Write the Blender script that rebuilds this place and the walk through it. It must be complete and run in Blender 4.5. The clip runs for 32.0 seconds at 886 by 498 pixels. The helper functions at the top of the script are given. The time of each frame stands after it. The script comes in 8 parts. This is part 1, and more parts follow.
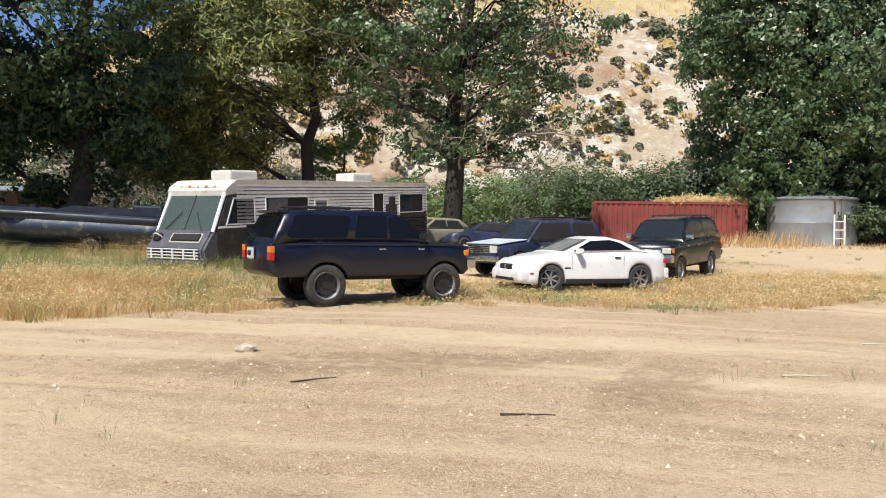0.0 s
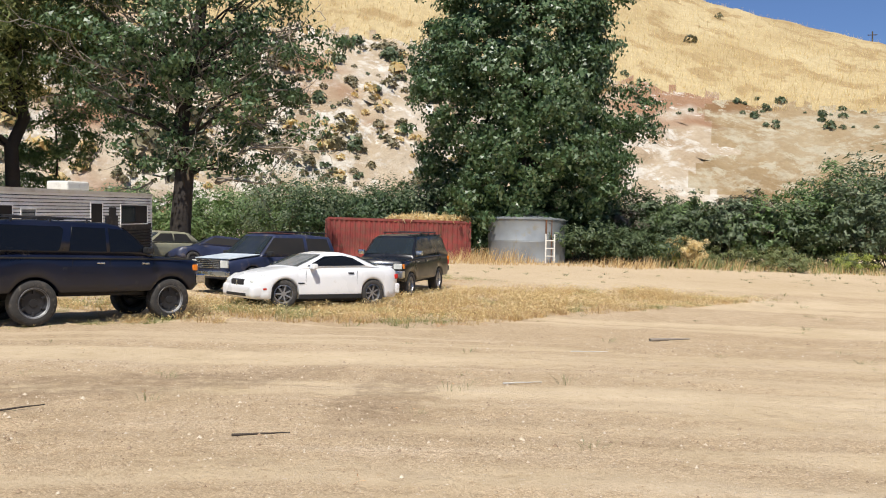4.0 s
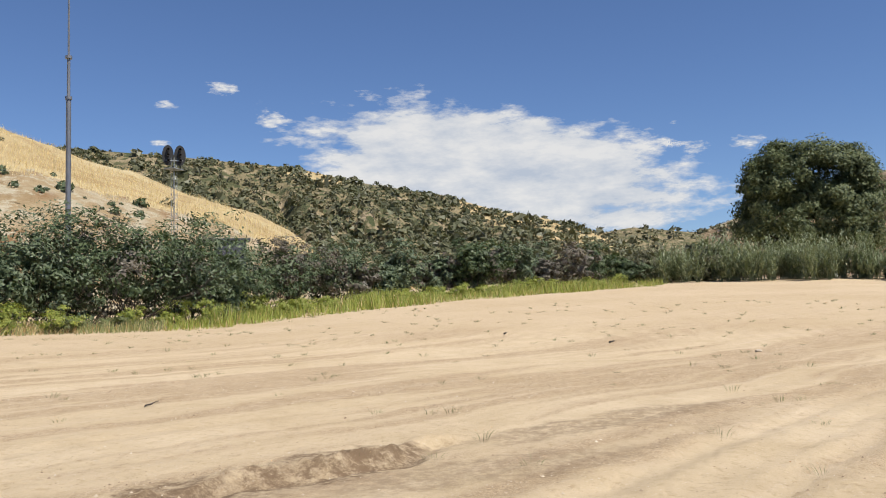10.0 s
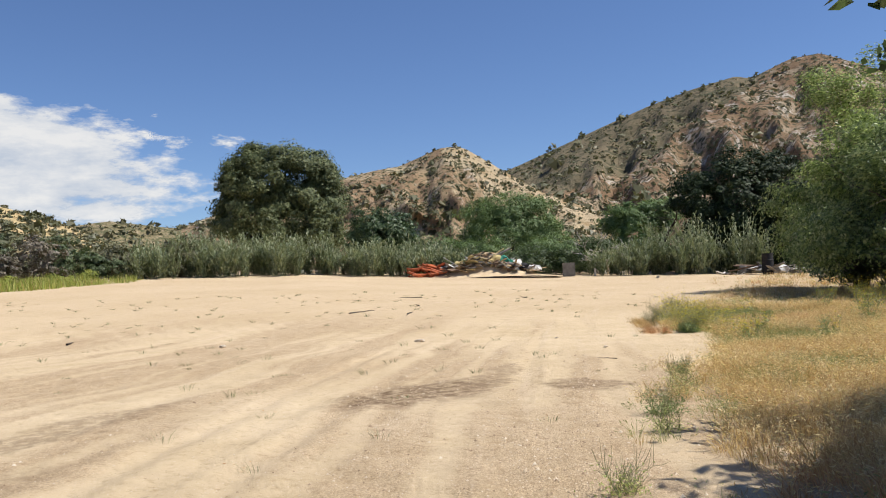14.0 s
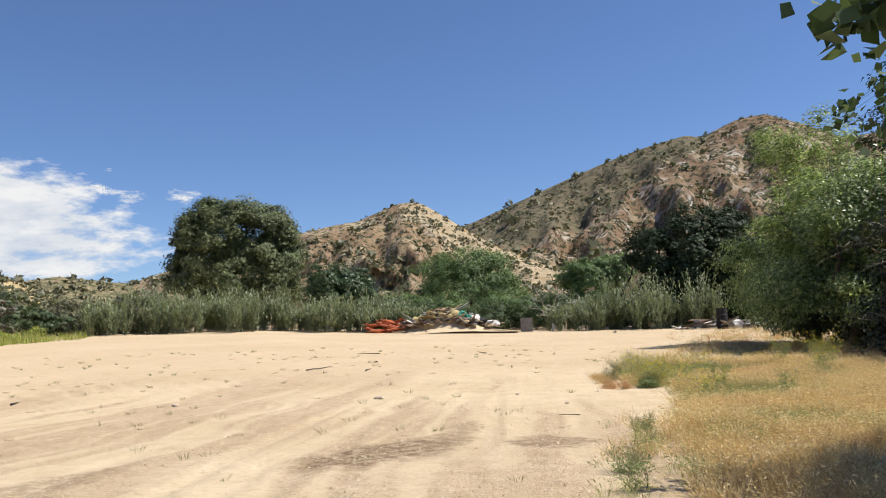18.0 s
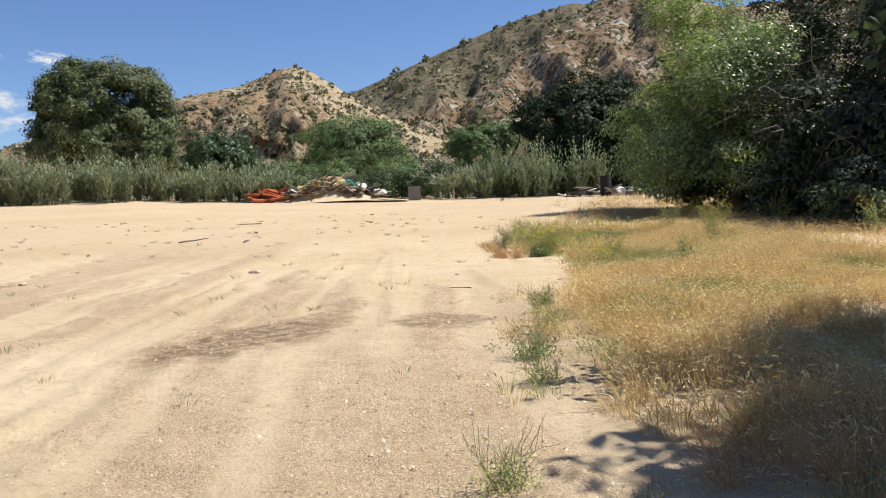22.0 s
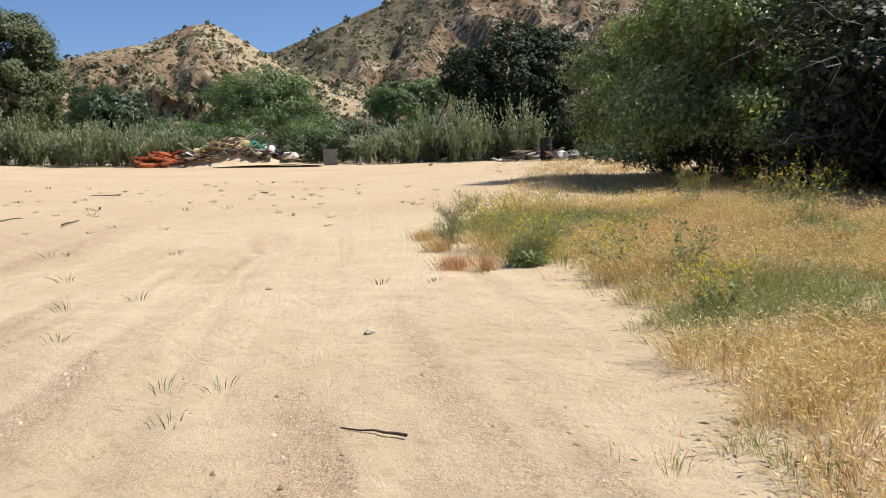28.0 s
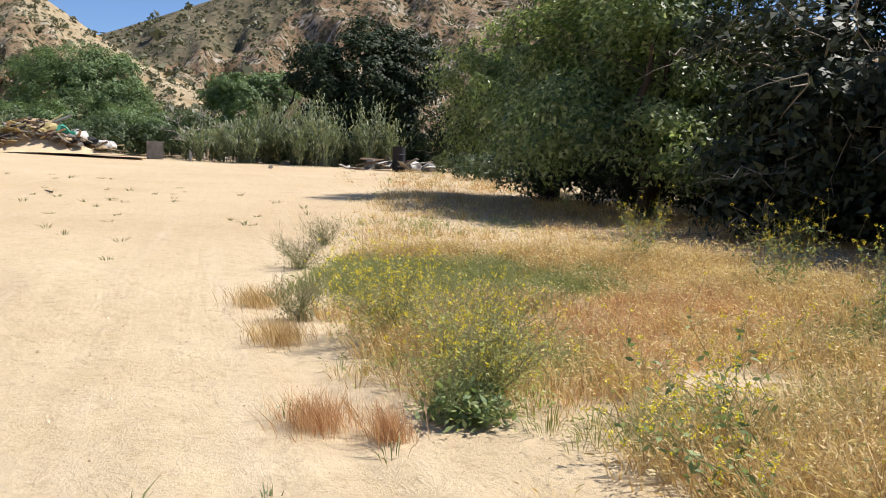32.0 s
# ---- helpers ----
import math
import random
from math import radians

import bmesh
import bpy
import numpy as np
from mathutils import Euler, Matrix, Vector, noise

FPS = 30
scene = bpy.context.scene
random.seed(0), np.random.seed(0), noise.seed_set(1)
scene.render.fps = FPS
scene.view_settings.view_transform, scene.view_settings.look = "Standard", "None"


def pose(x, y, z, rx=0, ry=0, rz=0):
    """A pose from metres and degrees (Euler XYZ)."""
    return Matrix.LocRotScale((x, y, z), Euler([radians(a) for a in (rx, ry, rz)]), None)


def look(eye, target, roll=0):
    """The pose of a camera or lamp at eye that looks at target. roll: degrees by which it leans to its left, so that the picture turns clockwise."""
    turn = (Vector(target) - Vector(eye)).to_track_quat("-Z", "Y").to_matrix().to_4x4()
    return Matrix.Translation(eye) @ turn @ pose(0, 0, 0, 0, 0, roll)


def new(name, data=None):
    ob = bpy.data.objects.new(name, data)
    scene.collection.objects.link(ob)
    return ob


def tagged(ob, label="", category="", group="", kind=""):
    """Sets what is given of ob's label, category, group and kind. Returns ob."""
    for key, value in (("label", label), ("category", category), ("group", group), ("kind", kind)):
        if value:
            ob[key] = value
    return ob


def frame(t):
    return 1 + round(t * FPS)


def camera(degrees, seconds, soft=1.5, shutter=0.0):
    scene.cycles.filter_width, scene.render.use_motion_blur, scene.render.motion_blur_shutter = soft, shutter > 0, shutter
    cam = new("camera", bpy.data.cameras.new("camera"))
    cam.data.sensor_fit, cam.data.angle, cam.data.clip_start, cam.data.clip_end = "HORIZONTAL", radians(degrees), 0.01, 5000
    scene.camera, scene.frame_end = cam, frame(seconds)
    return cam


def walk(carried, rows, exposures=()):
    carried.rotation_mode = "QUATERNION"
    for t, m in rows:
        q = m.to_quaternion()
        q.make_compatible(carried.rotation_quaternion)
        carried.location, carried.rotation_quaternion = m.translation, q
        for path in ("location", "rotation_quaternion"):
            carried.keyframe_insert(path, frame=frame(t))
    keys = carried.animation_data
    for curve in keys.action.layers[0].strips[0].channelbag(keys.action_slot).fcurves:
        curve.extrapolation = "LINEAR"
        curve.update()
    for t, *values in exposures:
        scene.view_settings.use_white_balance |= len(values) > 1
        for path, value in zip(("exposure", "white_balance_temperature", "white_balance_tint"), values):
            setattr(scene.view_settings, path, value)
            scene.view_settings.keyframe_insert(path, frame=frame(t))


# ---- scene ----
# seconds, eye (x, y, z), yaw to the left of +y, pitch, roll
PATH = [
    (0, 0.000, -0.000, 1.550, 5.11, -1.44, 0.84),
    (0.5, -0.011, 0.021, 1.552, 3.41, -0.75, 1.27),
    (1, -0.010, 0.024, 1.554, 1.30, -0.50, 1.67),
    (1.5, -0.007, 0.004, 1.554, 0.08, 0.06, 1.29),
    (2, 0.001, -0.008, 1.560, -1.72, 0.91, 0.25),
    (2.5, 0.002, 0.041, 1.561, -2.51, 0.55, -0.51),
    (4.5, -0.027, 0.069, 1.529, -17.28, 0.23, 1.96),
    (5, -0.030, 0.027, 1.541, -21.14, 1.12, 1.27),
    (5.5, -0.017, 0.003, 1.549, -25.71, 2.22, 0.41),
    (6, -0.001, -0.038, 1.556, -30.96, 2.55, 0.43),
    (6.5, 0.018, -0.075, 1.570, -34.84, 2.59, 0.25),
    (7, 0.060, -0.170, 1.588, -38.88, 3.61, -0.27),
    (7.5, 0.183, -0.284, 1.595, -44.21, 4.27, 0.44),
    (8, 0.301, -0.366, 1.588, -48.30, 3.43, 1.42),
    (8.5, 0.411, -0.351, 1.591, -54.36, 2.83, 0.97),
    (9, 0.453, -0.300, 1.598, -61.18, 3.79, 0.19),
    (9.5, 0.468, -0.285, 1.603, -67.87, 4.52, -0.67),
    (10, 0.492, -0.279, 1.599, -72.81, 3.91, -1.50),
    (10.5, 0.517, -0.284, 1.593, -76.86, 3.63, -1.77),
    (11, 0.545, -0.299, 1.586, -82.25, 3.41, -1.26),
    (11.5, 0.566, -0.283, 1.576, -86.05, 3.04, -0.65),
    (12, 0.613, -0.276, 1.566, -89.25, 2.12, -0.34),
    (12.5, 0.712, -0.341, 1.571, -93.66, 1.61, -0.37),
    (13, 0.835, -0.519, 1.589, -95.38, 2.22, -0.70),
    (13.5, 0.955, -0.650, 1.587, -99.00, 2.06, -1.59),
    (14, 1.097, -0.655, 1.598, -107.11, 2.45, -2.43),
    (14.5, 1.193, -0.633, 1.612, -111.77, 4.21, -2.33),
    (15, 1.204, -0.655, 1.621, -111.41, 5.64, -1.97),
    (15.5, 1.208, -0.667, 1.620, -110.94, 6.26, -2.67),
    (17.5, 1.233, -0.640, 1.613, -109.80, 6.52, -2.55),
    (18, 1.239, -0.630, 1.608, -110.16, 6.07, -2.66),
    (18.5, 1.252, -0.616, 1.613, -110.53, 5.69, -2.49),
    (19, 1.269, -0.617, 1.611, -111.05, 5.25, -2.36),
    (19.5, 1.311, -0.618, 1.606, -111.92, 4.46, -2.45),
    (20, 1.384, -0.630, 1.597, -113.22, 2.77, -2.24),
    (20.5, 1.520, -0.683, 1.577, -114.30, 1.69, -2.03),
    (21, 1.813, -0.906, 1.566, -113.70, 0.15, -1.70),
    (21.5, 2.231, -1.169, 1.553, -113.57, -2.09, -1.79),
    (22, 2.852, -1.404, 1.572, -117.30, -3.16, -3.13),
    (22.5, 3.455, -1.740, 1.580, -116.88, -3.81, -3.08),
    (23, 4.082, -2.021, 1.564, -115.72, -4.59, -3.74),
    (23.5, 4.730, -2.378, 1.557, -115.29, -5.49, -4.36),
    (24, 5.364, -2.754, 1.583, -114.63, -5.38, -3.60),
    (24.5, 6.045, -3.036, 1.621, -117.50, -3.74, -4.22),
    (25, 6.750, -3.370, 1.658, -116.20, -3.48, -4.38),
    (25.5, 7.534, -3.696, 1.648, -117.62, -3.99, -4.38),
    (26, 8.412, -4.169, 1.626, -120.47, -3.96, -3.06),
    (26.5, 9.364, -4.679, 1.608, -121.78, -5.82, -2.92),
    (28.5, 12.726, -7.003, 1.522, -122.96, -5.43, -3.15),
    (29, 13.456, -7.488, 1.566, -124.23, -4.35, -2.93),
    (29.5, 14.154, -7.977, 1.589, -122.47, -4.79, -1.59),
    (30, 14.907, -8.404, 1.633, -121.61, -2.39, -4.18),
    (30.5, 15.606, -8.807, 1.649, -121.82, -0.40, -3.96),
    (31, 16.273, -9.141, 1.671, -123.89, -0.38, -2.70),
    (31.5, 16.928, -9.530, 1.702, -129.27, -1.67, -2.74),
    (32, 17.589, -9.924, 1.740, -133.45, -5.53, 1.07),
]


def eye_pose(x, y, z, yaw, pitch, roll):
    a, b = radians(yaw), radians(pitch)
    ahead = Vector((-math.sin(a) * math.cos(b), math.cos(a) * math.cos(b), math.sin(b)))
    return look((x, y, z), Vector((x, y, z)) + ahead, roll)


cam = camera(55.4, 32.0, soft=1.0)
walk(cam, [(t, eye_pose(*p)) for t, *p in PATH], [(0, 0.46), (5, 0.33), (11, 0.29), (13.5, 0.34), (15, 0.46), (20, 0.5), (23, 0.49), (27, 0.45), (30, 0.43), (32, 0.61)])

# ---- world and sun ----
SUN_FROM = Vector((-0.36 * 0.53, -0.93 * 0.53, 0.85)).normalized()
world = bpy.data.worlds.new("sky")
scene.world = world
world.use_nodes = True
wn = world.node_tree
wn.nodes.clear()
sky = wn.nodes.new("ShaderNodeTexSky")
sky.sky_type, sky.sun_disc = "NISHITA", False
sky.sun_elevation = math.asin(SUN_FROM.z)
sky.sun_rotation = math.atan2(SUN_FROM.x, SUN_FROM.y)
sky.air_density, sky.dust_density, sky.ozone_density, sky.altitude = 1.0, 0.1, 6.5, 900
bg = wn.nodes.new("ShaderNodeBackground")
bg.inputs["Strength"].default_value = 0.085
wout = wn.nodes.new("ShaderNodeOutputWorld")
tint = wn.nodes.new("ShaderNodeMixRGB")
tint.blend_type = "MULTIPLY"
tint.inputs[0].default_value = 1.0
tint.inputs[2].default_value = (0.91, 0.92, 1.02, 1.0)
wn.links.new(sky.outputs[0], tint.inputs[1])
wn.links.new(tint.outputs[0], bg.inputs[0])
wn.links.new(bg.outputs[0], wout.inputs[0])
sun_data = bpy.data.lights.new("sun", "SUN")
sun_data.energy, sun_data.angle, sun_data.color = 4.55, radians(0.53), (1.0, 0.955, 0.89)
sun = new("sun", sun_data)
sun.matrix_world = look(SUN_FROM * 60, (0, 0, 0))


# ---- materials ----
def shader(name):
    m = bpy.data.materials.new(name)
    m.use_nodes = True
    nt = m.node_tree
    nt.nodes.clear()
    out = nt.nodes.new("ShaderNodeOutputMaterial")

    def node(kind, **kw):
        n = nt.nodes.new("ShaderNode" + kind)
        for k, v in kw.items():
            if k in n.inputs:
                n.inputs[k].default_value = v
            else:
                if k == "operation":
                    n.operation = v
                elif k == "blend_type":
                    n.blend_type = v
                elif k == "gradient_type":
                    n.gradient_type = v
                elif k == "vector_type":
                    n.vector_type = v
        return n

    def link(a, b):
        nt.links.new(a, b)

    return m, node, link, out


def ramp(node, link, fac, stops):
    r = node("ValToRGB")
    els = r.color_ramp.elements
    while len(els) < len(stops):
        els.new(0.5)
    for e, (p, c) in zip(els, stops):
        e.position, e.color = p, (*c, 1) if len(c) == 3 else c
    link(fac, r.inputs[0])
    return r.outputs[0]


def rgba(c):
    return (*c, 1.0)


def mix(node, link, fac, a, b, blend="MIX"):
    n = node("MixRGB", blend_type=blend)
    for i, v in enumerate((fac, a, b)):
        if hasattr(v, "is_linked"):
            link(v, n.inputs[i])
        else:
            n.inputs[i].default_value = v if i == 0 else rgba(v)
    return n.outputs[0]


def plain(name, colour, rough=0.6, metal=0.0, vary=0.25, scale=3.0, bump=0.0, fine=60.0, dirt=None, dirt_amount=0.5, coat=0.0, spec=0.5):
    """A surface with two scales of variation, optional dirt and fine relief."""
    m, node, link, out = shader(name)
    b = node("BsdfPrincipled", Metallic=metal)
    b.inputs["Specular IOR Level"].default_value = spec
    if coat:
        b.inputs["Coat Weight"].default_value = coat
        b.inputs["Coat Roughness"].default_value = 0.12
    geo = node("TexCoord")
    big, small = node("TexNoise", Scale=scale, Detail=4.0), node("TexNoise", Scale=fine, Detail=3.0)
    link(geo.outputs["Object"], big.inputs["Vector"]), link(geo.outputs["Object"], small.inputs["Vector"])
    dark, light = tuple(c * (1 - vary) for c in colour), tuple(min(1, c * (1 + vary)) for c in colour)
    c = ramp(node, link, big.outputs[0], [(0.3, dark), (0.7, light)])
    c2 = ramp(node, link, small.outputs[0], [(0.3, (1 - vary * 0.6,) * 3), (0.7, (1, 1, 1))])
    c = mix(node, link, 1.0, c, c2, "MULTIPLY")
    if dirt:
        d = node("TexNoise", Scale=scale * 2.3, Detail=6.0, Roughness=0.7)
        link(geo.outputs["Object"], d.inputs["Vector"])
        k = ramp(node, link, d.outputs[0], [(0.62 - 0.25 * dirt_amount, (0, 0, 0)), (0.72, (1, 1, 1))])
        c = mix(node, link, k, c, dirt)
    link(c, b.inputs["Base Color"])
    r = ramp(node, link, big.outputs[0], [(0.3, (max(0, rough - 0.08),) * 3), (0.7, (min(1, rough + 0.1),) * 3)])
    link(r, b.inputs["Roughness"])
    if bump:
        bp = node("Bump", Strength=bump, Distance=0.02)
        link(small.outputs[0], bp.inputs["Height"])
        link(bp.outputs[0], b.inputs["Normal"])
    link(b.outputs[0], out.inputs[0])
    return m


def leafy(name, colours, trans=0.35, rough=0.5, gloss=0.3):
    """Leaf or blade: colour by island, some light through it."""
    m, node, link, out = shader(name)
    geo = node("NewGeometry")
    c = ramp(node, link, geo.outputs["Random Per Island"], [(i / max(1, len(colours) - 1), k) for i, k in enumerate(colours)])
    b = node("BsdfPrincipled", Roughness=rough)
    b.inputs["Specular IOR Level"].default_value = gloss
    t = node("BsdfTranslucent")
    link(c, b.inputs["Base Color"])
    link(mix(node, link, 1.0, c, (1.0, 1.0, 0.7), "MULTIPLY"), t.inputs[0])
    s = node("MixShader", Fac=trans)
    link(b.outputs[0], s.inputs[1]), link(t.outputs[0], s.inputs[2])
    link(s.outputs[0], out.inputs[0])
    return m


def glassy(name, tint, rough=0.05, clear=0.3):
    """Window glass: a dark tint, partly clear, with gloss."""
    m, node, link, out = shader(name)
    b = node("BsdfPrincipled", Roughness=rough)
    b.inputs["Base Color"].default_value = rgba(tint)
    b.inputs["Specular IOR Level"].default_value = 0.3
    t = node("BsdfTransparent")
    s = node("MixShader", Fac=clear)
    link(b.outputs[0], s.inputs[1]), link(t.outputs[0], s.inputs[2])
    link(s.outputs[0], out.inputs[0])
    return m


def ground_material():
    """Sandy dirt: pale and packed in the wheel tracks, darker and gritty where it lies loose."""
    m, node, link, out = shader("sandy_dirt")
    pos = node("TexCoord").outputs["Object"]
    lines = node("Attribute")
    lines.attribute_name = "track"
    loose_at = node("Attribute")
    loose_at.attribute_name = "loose"

    def noise_at(scale, detail=5.0, vec=None, rough=0.6, dist=0.0):
        n = node("TexNoise", Scale=scale, Detail=detail, Roughness=rough, Distortion=dist)
        link(vec or pos, n.inputs["Vector"])
        return n.outputs[0]

    def times(a, b):
        return mix(node, link, 1.0, a, b, "MULTIPLY")

    def grey(fac, lo, hi, a=0.0, b=1.0):
        return ramp(node, link, fac, [(lo, (a,) * 3), (hi, (b,) * 3)])

    squash = node("Mapping")
    squash.inputs["Scale"].default_value = (0.10, 1.6, 1)
    link(lines.outputs["Vector"], squash.inputs["Vector"])
    streak = noise_at(1.3, 6.0, squash.outputs[0], 0.65, 0.3)
    big, mid, fine, grit = noise_at(0.12), noise_at(0.9, 6.0), noise_at(7.0, 6.0, None, 0.7), noise_at(55.0, 4.0, None, 0.7)
    crumb = noise_at(19.0, 5.0, None, 0.75)
    c = ramp(node, link, big, [(0.35, (0.568, 0.44, 0.276)), (0.68, (0.648, 0.516, 0.342))])
    # loose bands, broken up by finer noise
    k = node("Math", operation="MULTIPLY_ADD")
    link(mid, k.inputs[0])
    k.inputs[1].default_value = 0.9
    link(loose_at.outputs["Fac"], k.inputs[2])
    c = mix(node, link, grey(k.outputs[0], 0.62, 1.50, 0.0, 0.40), c, (0.41, 0.295, 0.19))
    c = mix(node, link, grey(streak, 0.54, 0.72, 0.0, 0.38), c, (0.66, 0.54, 0.40))
    c = times(c, ramp(node, link, mid, [(0.3, (0.88, 0.86, 0.82)), (0.58, (1.0, 1.0, 1.0))]))
    c = times(c, ramp(node, link, fine, [(0.30, (0.80, 0.76, 0.71)), (0.47, (1, 1, 1))]))
    c = times(c, ramp(node, link, crumb, [(0.30, (0.55, 0.47, 0.39)), (0.385, (1, 1, 1))]))
    c = times(c, ramp(node, link, grit, [(0.30, (0.74, 0.69, 0.62)), (0.40, (1, 1, 1))]))
    c = mix(node, link, grey(noise_at(34.0, 3.0, None, 0.6), 0.61, 0.69, 0.0, 0.5), c, (0.68, 0.59, 0.47))
    clod = noise_at(2.6, 9.0, None, 0.8, 0.5)
    c = mix(node, link, grey(clod, 0.58, 0.67, 0.0, 0.55), c, (0.36, 0.26, 0.165))
    # clods and grit, each with its own tone, where the dirt lies loose
    rough_at = grey(k.outputs[0], 0.74, 1.22, 0.04, 0.7)
    clods = []
    for scale, lo, hi in ((46.0, 0.84, 1.08), (95.0, 0.76, 1.14)):
        v = node("TexVoronoi", Scale=scale)
        link(pos, v.inputs["Vector"])
        tone = ramp(node, link, v.outputs["Color"], [(0.25, (lo, lo * 0.97, lo * 0.93)), (0.75, (hi, hi, hi))])
        c = mix(node, link, rough_at, c, times(c, tone))
        h = node("Math", operation="MULTIPLY")
        link(rough_at, h.inputs[0]), link(grey(v.outputs["Distance"], 0.0, 0.75, 1.0, 0.0), h.inputs[1])
        clods.append(h.outputs[0])
    # old oil and damp stains in the wheel tracks, ragged at the edges
    wn2 = node("TexNoise", Scale=1.4, Detail=6.0, Roughness=0.7)
    link(pos, wn2.inputs["Vector"])
    wm = node("MixRGB", blend_type="LINEAR_LIGHT")
    wm.inputs[0].default_value = 0.75
    link(pos, wm.inputs[1]), link(wn2.outputs["Color"], wm.inputs[2])
    broken = noise_at(5.0, 7.0, None, 0.8)
    for cx, cy, ax, sx, sy, k in ((13.4, -3.9, -55, 0.50, 1.0, 1.0), (6.9, 4.45, 0, 0.75, 2.4, 1.0), (9.2, 3.5, -40, 0.8, 2.4, 1.0), (8.0, 3.55, -22, 0.42, 1.7, 1.0), (12.8, -6.5, 0, 1.0, 1.4, 0.8), (8.6, 1.9, -42, 0.4, 1.5, 0.5), (14.5, -5.6, -29, 0.35, 2.4, 0.6), (-1.5, 9.5, 20, 0.3, 1.2, 0.55), (12.5, 0.9, -32, 0.3, 1.6, 0.6), (1.4, 8.6, 70, 0.5, 1.6, 0.5)):
        mp = node("Mapping", vector_type="TEXTURE")
        mp.inputs["Location"].default_value = (cx, cy, 0)
        mp.inputs["Rotation"].default_value = (0, 0, radians(ax))
        mp.inputs["Scale"].default_value = (1 / sx, 1 / sy, 50)
        link(wm.outputs[0], mp.inputs["Vector"])
        g = node("TexGradient", gradient_type="SPHERICAL")
        link(mp.outputs[0], g.inputs[0])
        c = mix(node, link, times(grey(g.outputs[1], 0.0, 0.40, 0.0, k), grey(broken, 0.40, 0.56, 0.2, 1.0)), c, (0.20, 0.135, 0.08))
    b = node("BsdfPrincipled", Roughness=0.95)
    b.inputs["Specular IOR Level"].default_value = 0.15
    link(c, b.inputs["Base Color"])
    total = None
    for tex, amount in ((fine, 0.6), (crumb, 0.3), (grit, 0.12), (streak, 0.5), (clod, 0.9), (clods[0], 0.16), (clods[1], 0.10)):
        n = node("Math", operation="MULTIPLY_ADD")
        link(tex, n.inputs[0])
        n.inputs[1].default_value = amount
        if total:
            link(total, n.inputs[2])
        else:
            n.inputs[2].default_value = 0.0
        total = n.outputs[0]
    bp = node("Bump", Strength=0.8, Distance=0.06)
    link(total, bp.inputs["Height"]), link(bp.outputs[0], b.inputs["Normal"])
    link(b.outputs[0], out.inputs[0])
    return m


def slope_material(name, soil, stops, spots, spot_scale, rock=None, streaks=0.0, bump=0.6, dist=1.0, dots=None, bare=None):
    """Hillside: soil with patches of rock and low growth."""
    m, node, link, out = shader(name)
    tc = node("TexCoord")
    pos = tc.outputs["Object"]

    def noise_at(scale, detail=6.0, rough=0.65, vec=None):
        n = node("TexNoise", Scale=scale, Detail=detail, Roughness=rough)
        link(vec or pos, n.inputs["Vector"])
        return n.outputs[0]

    c = ramp(node, link, noise_at(stops), [(0.3, soil[0]), (0.5, soil[1]), (0.72, soil[2])])
    if rock:
        k = ramp(node, link, noise_at(stops * 3.1, 8.0, 0.7), [(0.5, (0, 0, 0)), (0.6, (1, 1, 1))])
        c = mix(node, link, k, c, rock)
    if spots:
        k = ramp(node, link, noise_at(spot_scale, 3.0, 0.6), [(0.53, (0, 0, 0)), (0.60, (1, 1, 1))])
        c = mix(node, link, k, c, spots)
    if bare:
        tone, scale, lo = bare
        k = ramp(node, link, noise_at(scale, 9.0, 0.78), [(lo, (0, 0, 0)), (lo + 0.05, (1, 1, 1))])
        c = mix(node, link, k, c, tone)
    if dots:
        for tone, scale, cover, seed in dots:
            mv = node("Mapping")
            mv.inputs["Location"].default_value = (seed, seed * 1.7, 0)
            link(pos, mv.inputs["Vector"])
            wob = node("MixRGB", blend_type="LINEAR_LIGHT")
            wob.inputs[0].default_value = 0.35 / scale
            wn2 = node("TexNoise", Scale=scale * 3.0, Detail=3.0)
            link(pos, wn2.inputs["Vector"]), link(mv.outputs[0], wob.inputs[1]), link(wn2.outputs["Color"], wob.inputs[2])
            vo = node("TexVoronoi", Scale=scale)
            link(wob.outputs[0], vo.inputs["Vector"])
            c = mix(node, link, ramp(node, link, vo.outputs["Distance"], [(cover, (1, 1, 1)), (cover + 0.06, (0, 0, 0))]), c, tone)
    if streaks:
        mp = node("Mapping")
        mp.inputs["Scale"].default_value = (1, 1, 0.12)
        link(pos, mp.inputs["Vector"])
        c = mix(node, link, streaks, c, ramp(node, link, noise_at(1.3, 5.0, 0.6, mp.outputs[0]), [(0.3, (0.55, 0.5, 0.42)), (0.65, (1, 1, 1))]), "MULTIPLY")
    b = node("BsdfPrincipled", Roughness=0.95)
    b.inputs["Specular IOR Level"].default_value = 0.1
    link(c, b.inputs["Base Color"])
    bp = node("Bump", Strength=bump, Distance=dist)
    link(noise_at(stops * 9, 8.0, 0.7), bp.inputs["Height"]), link(bp.outputs[0], b.inputs["Normal"])
    link(b.outputs[0], out.inputs[0])
    return m


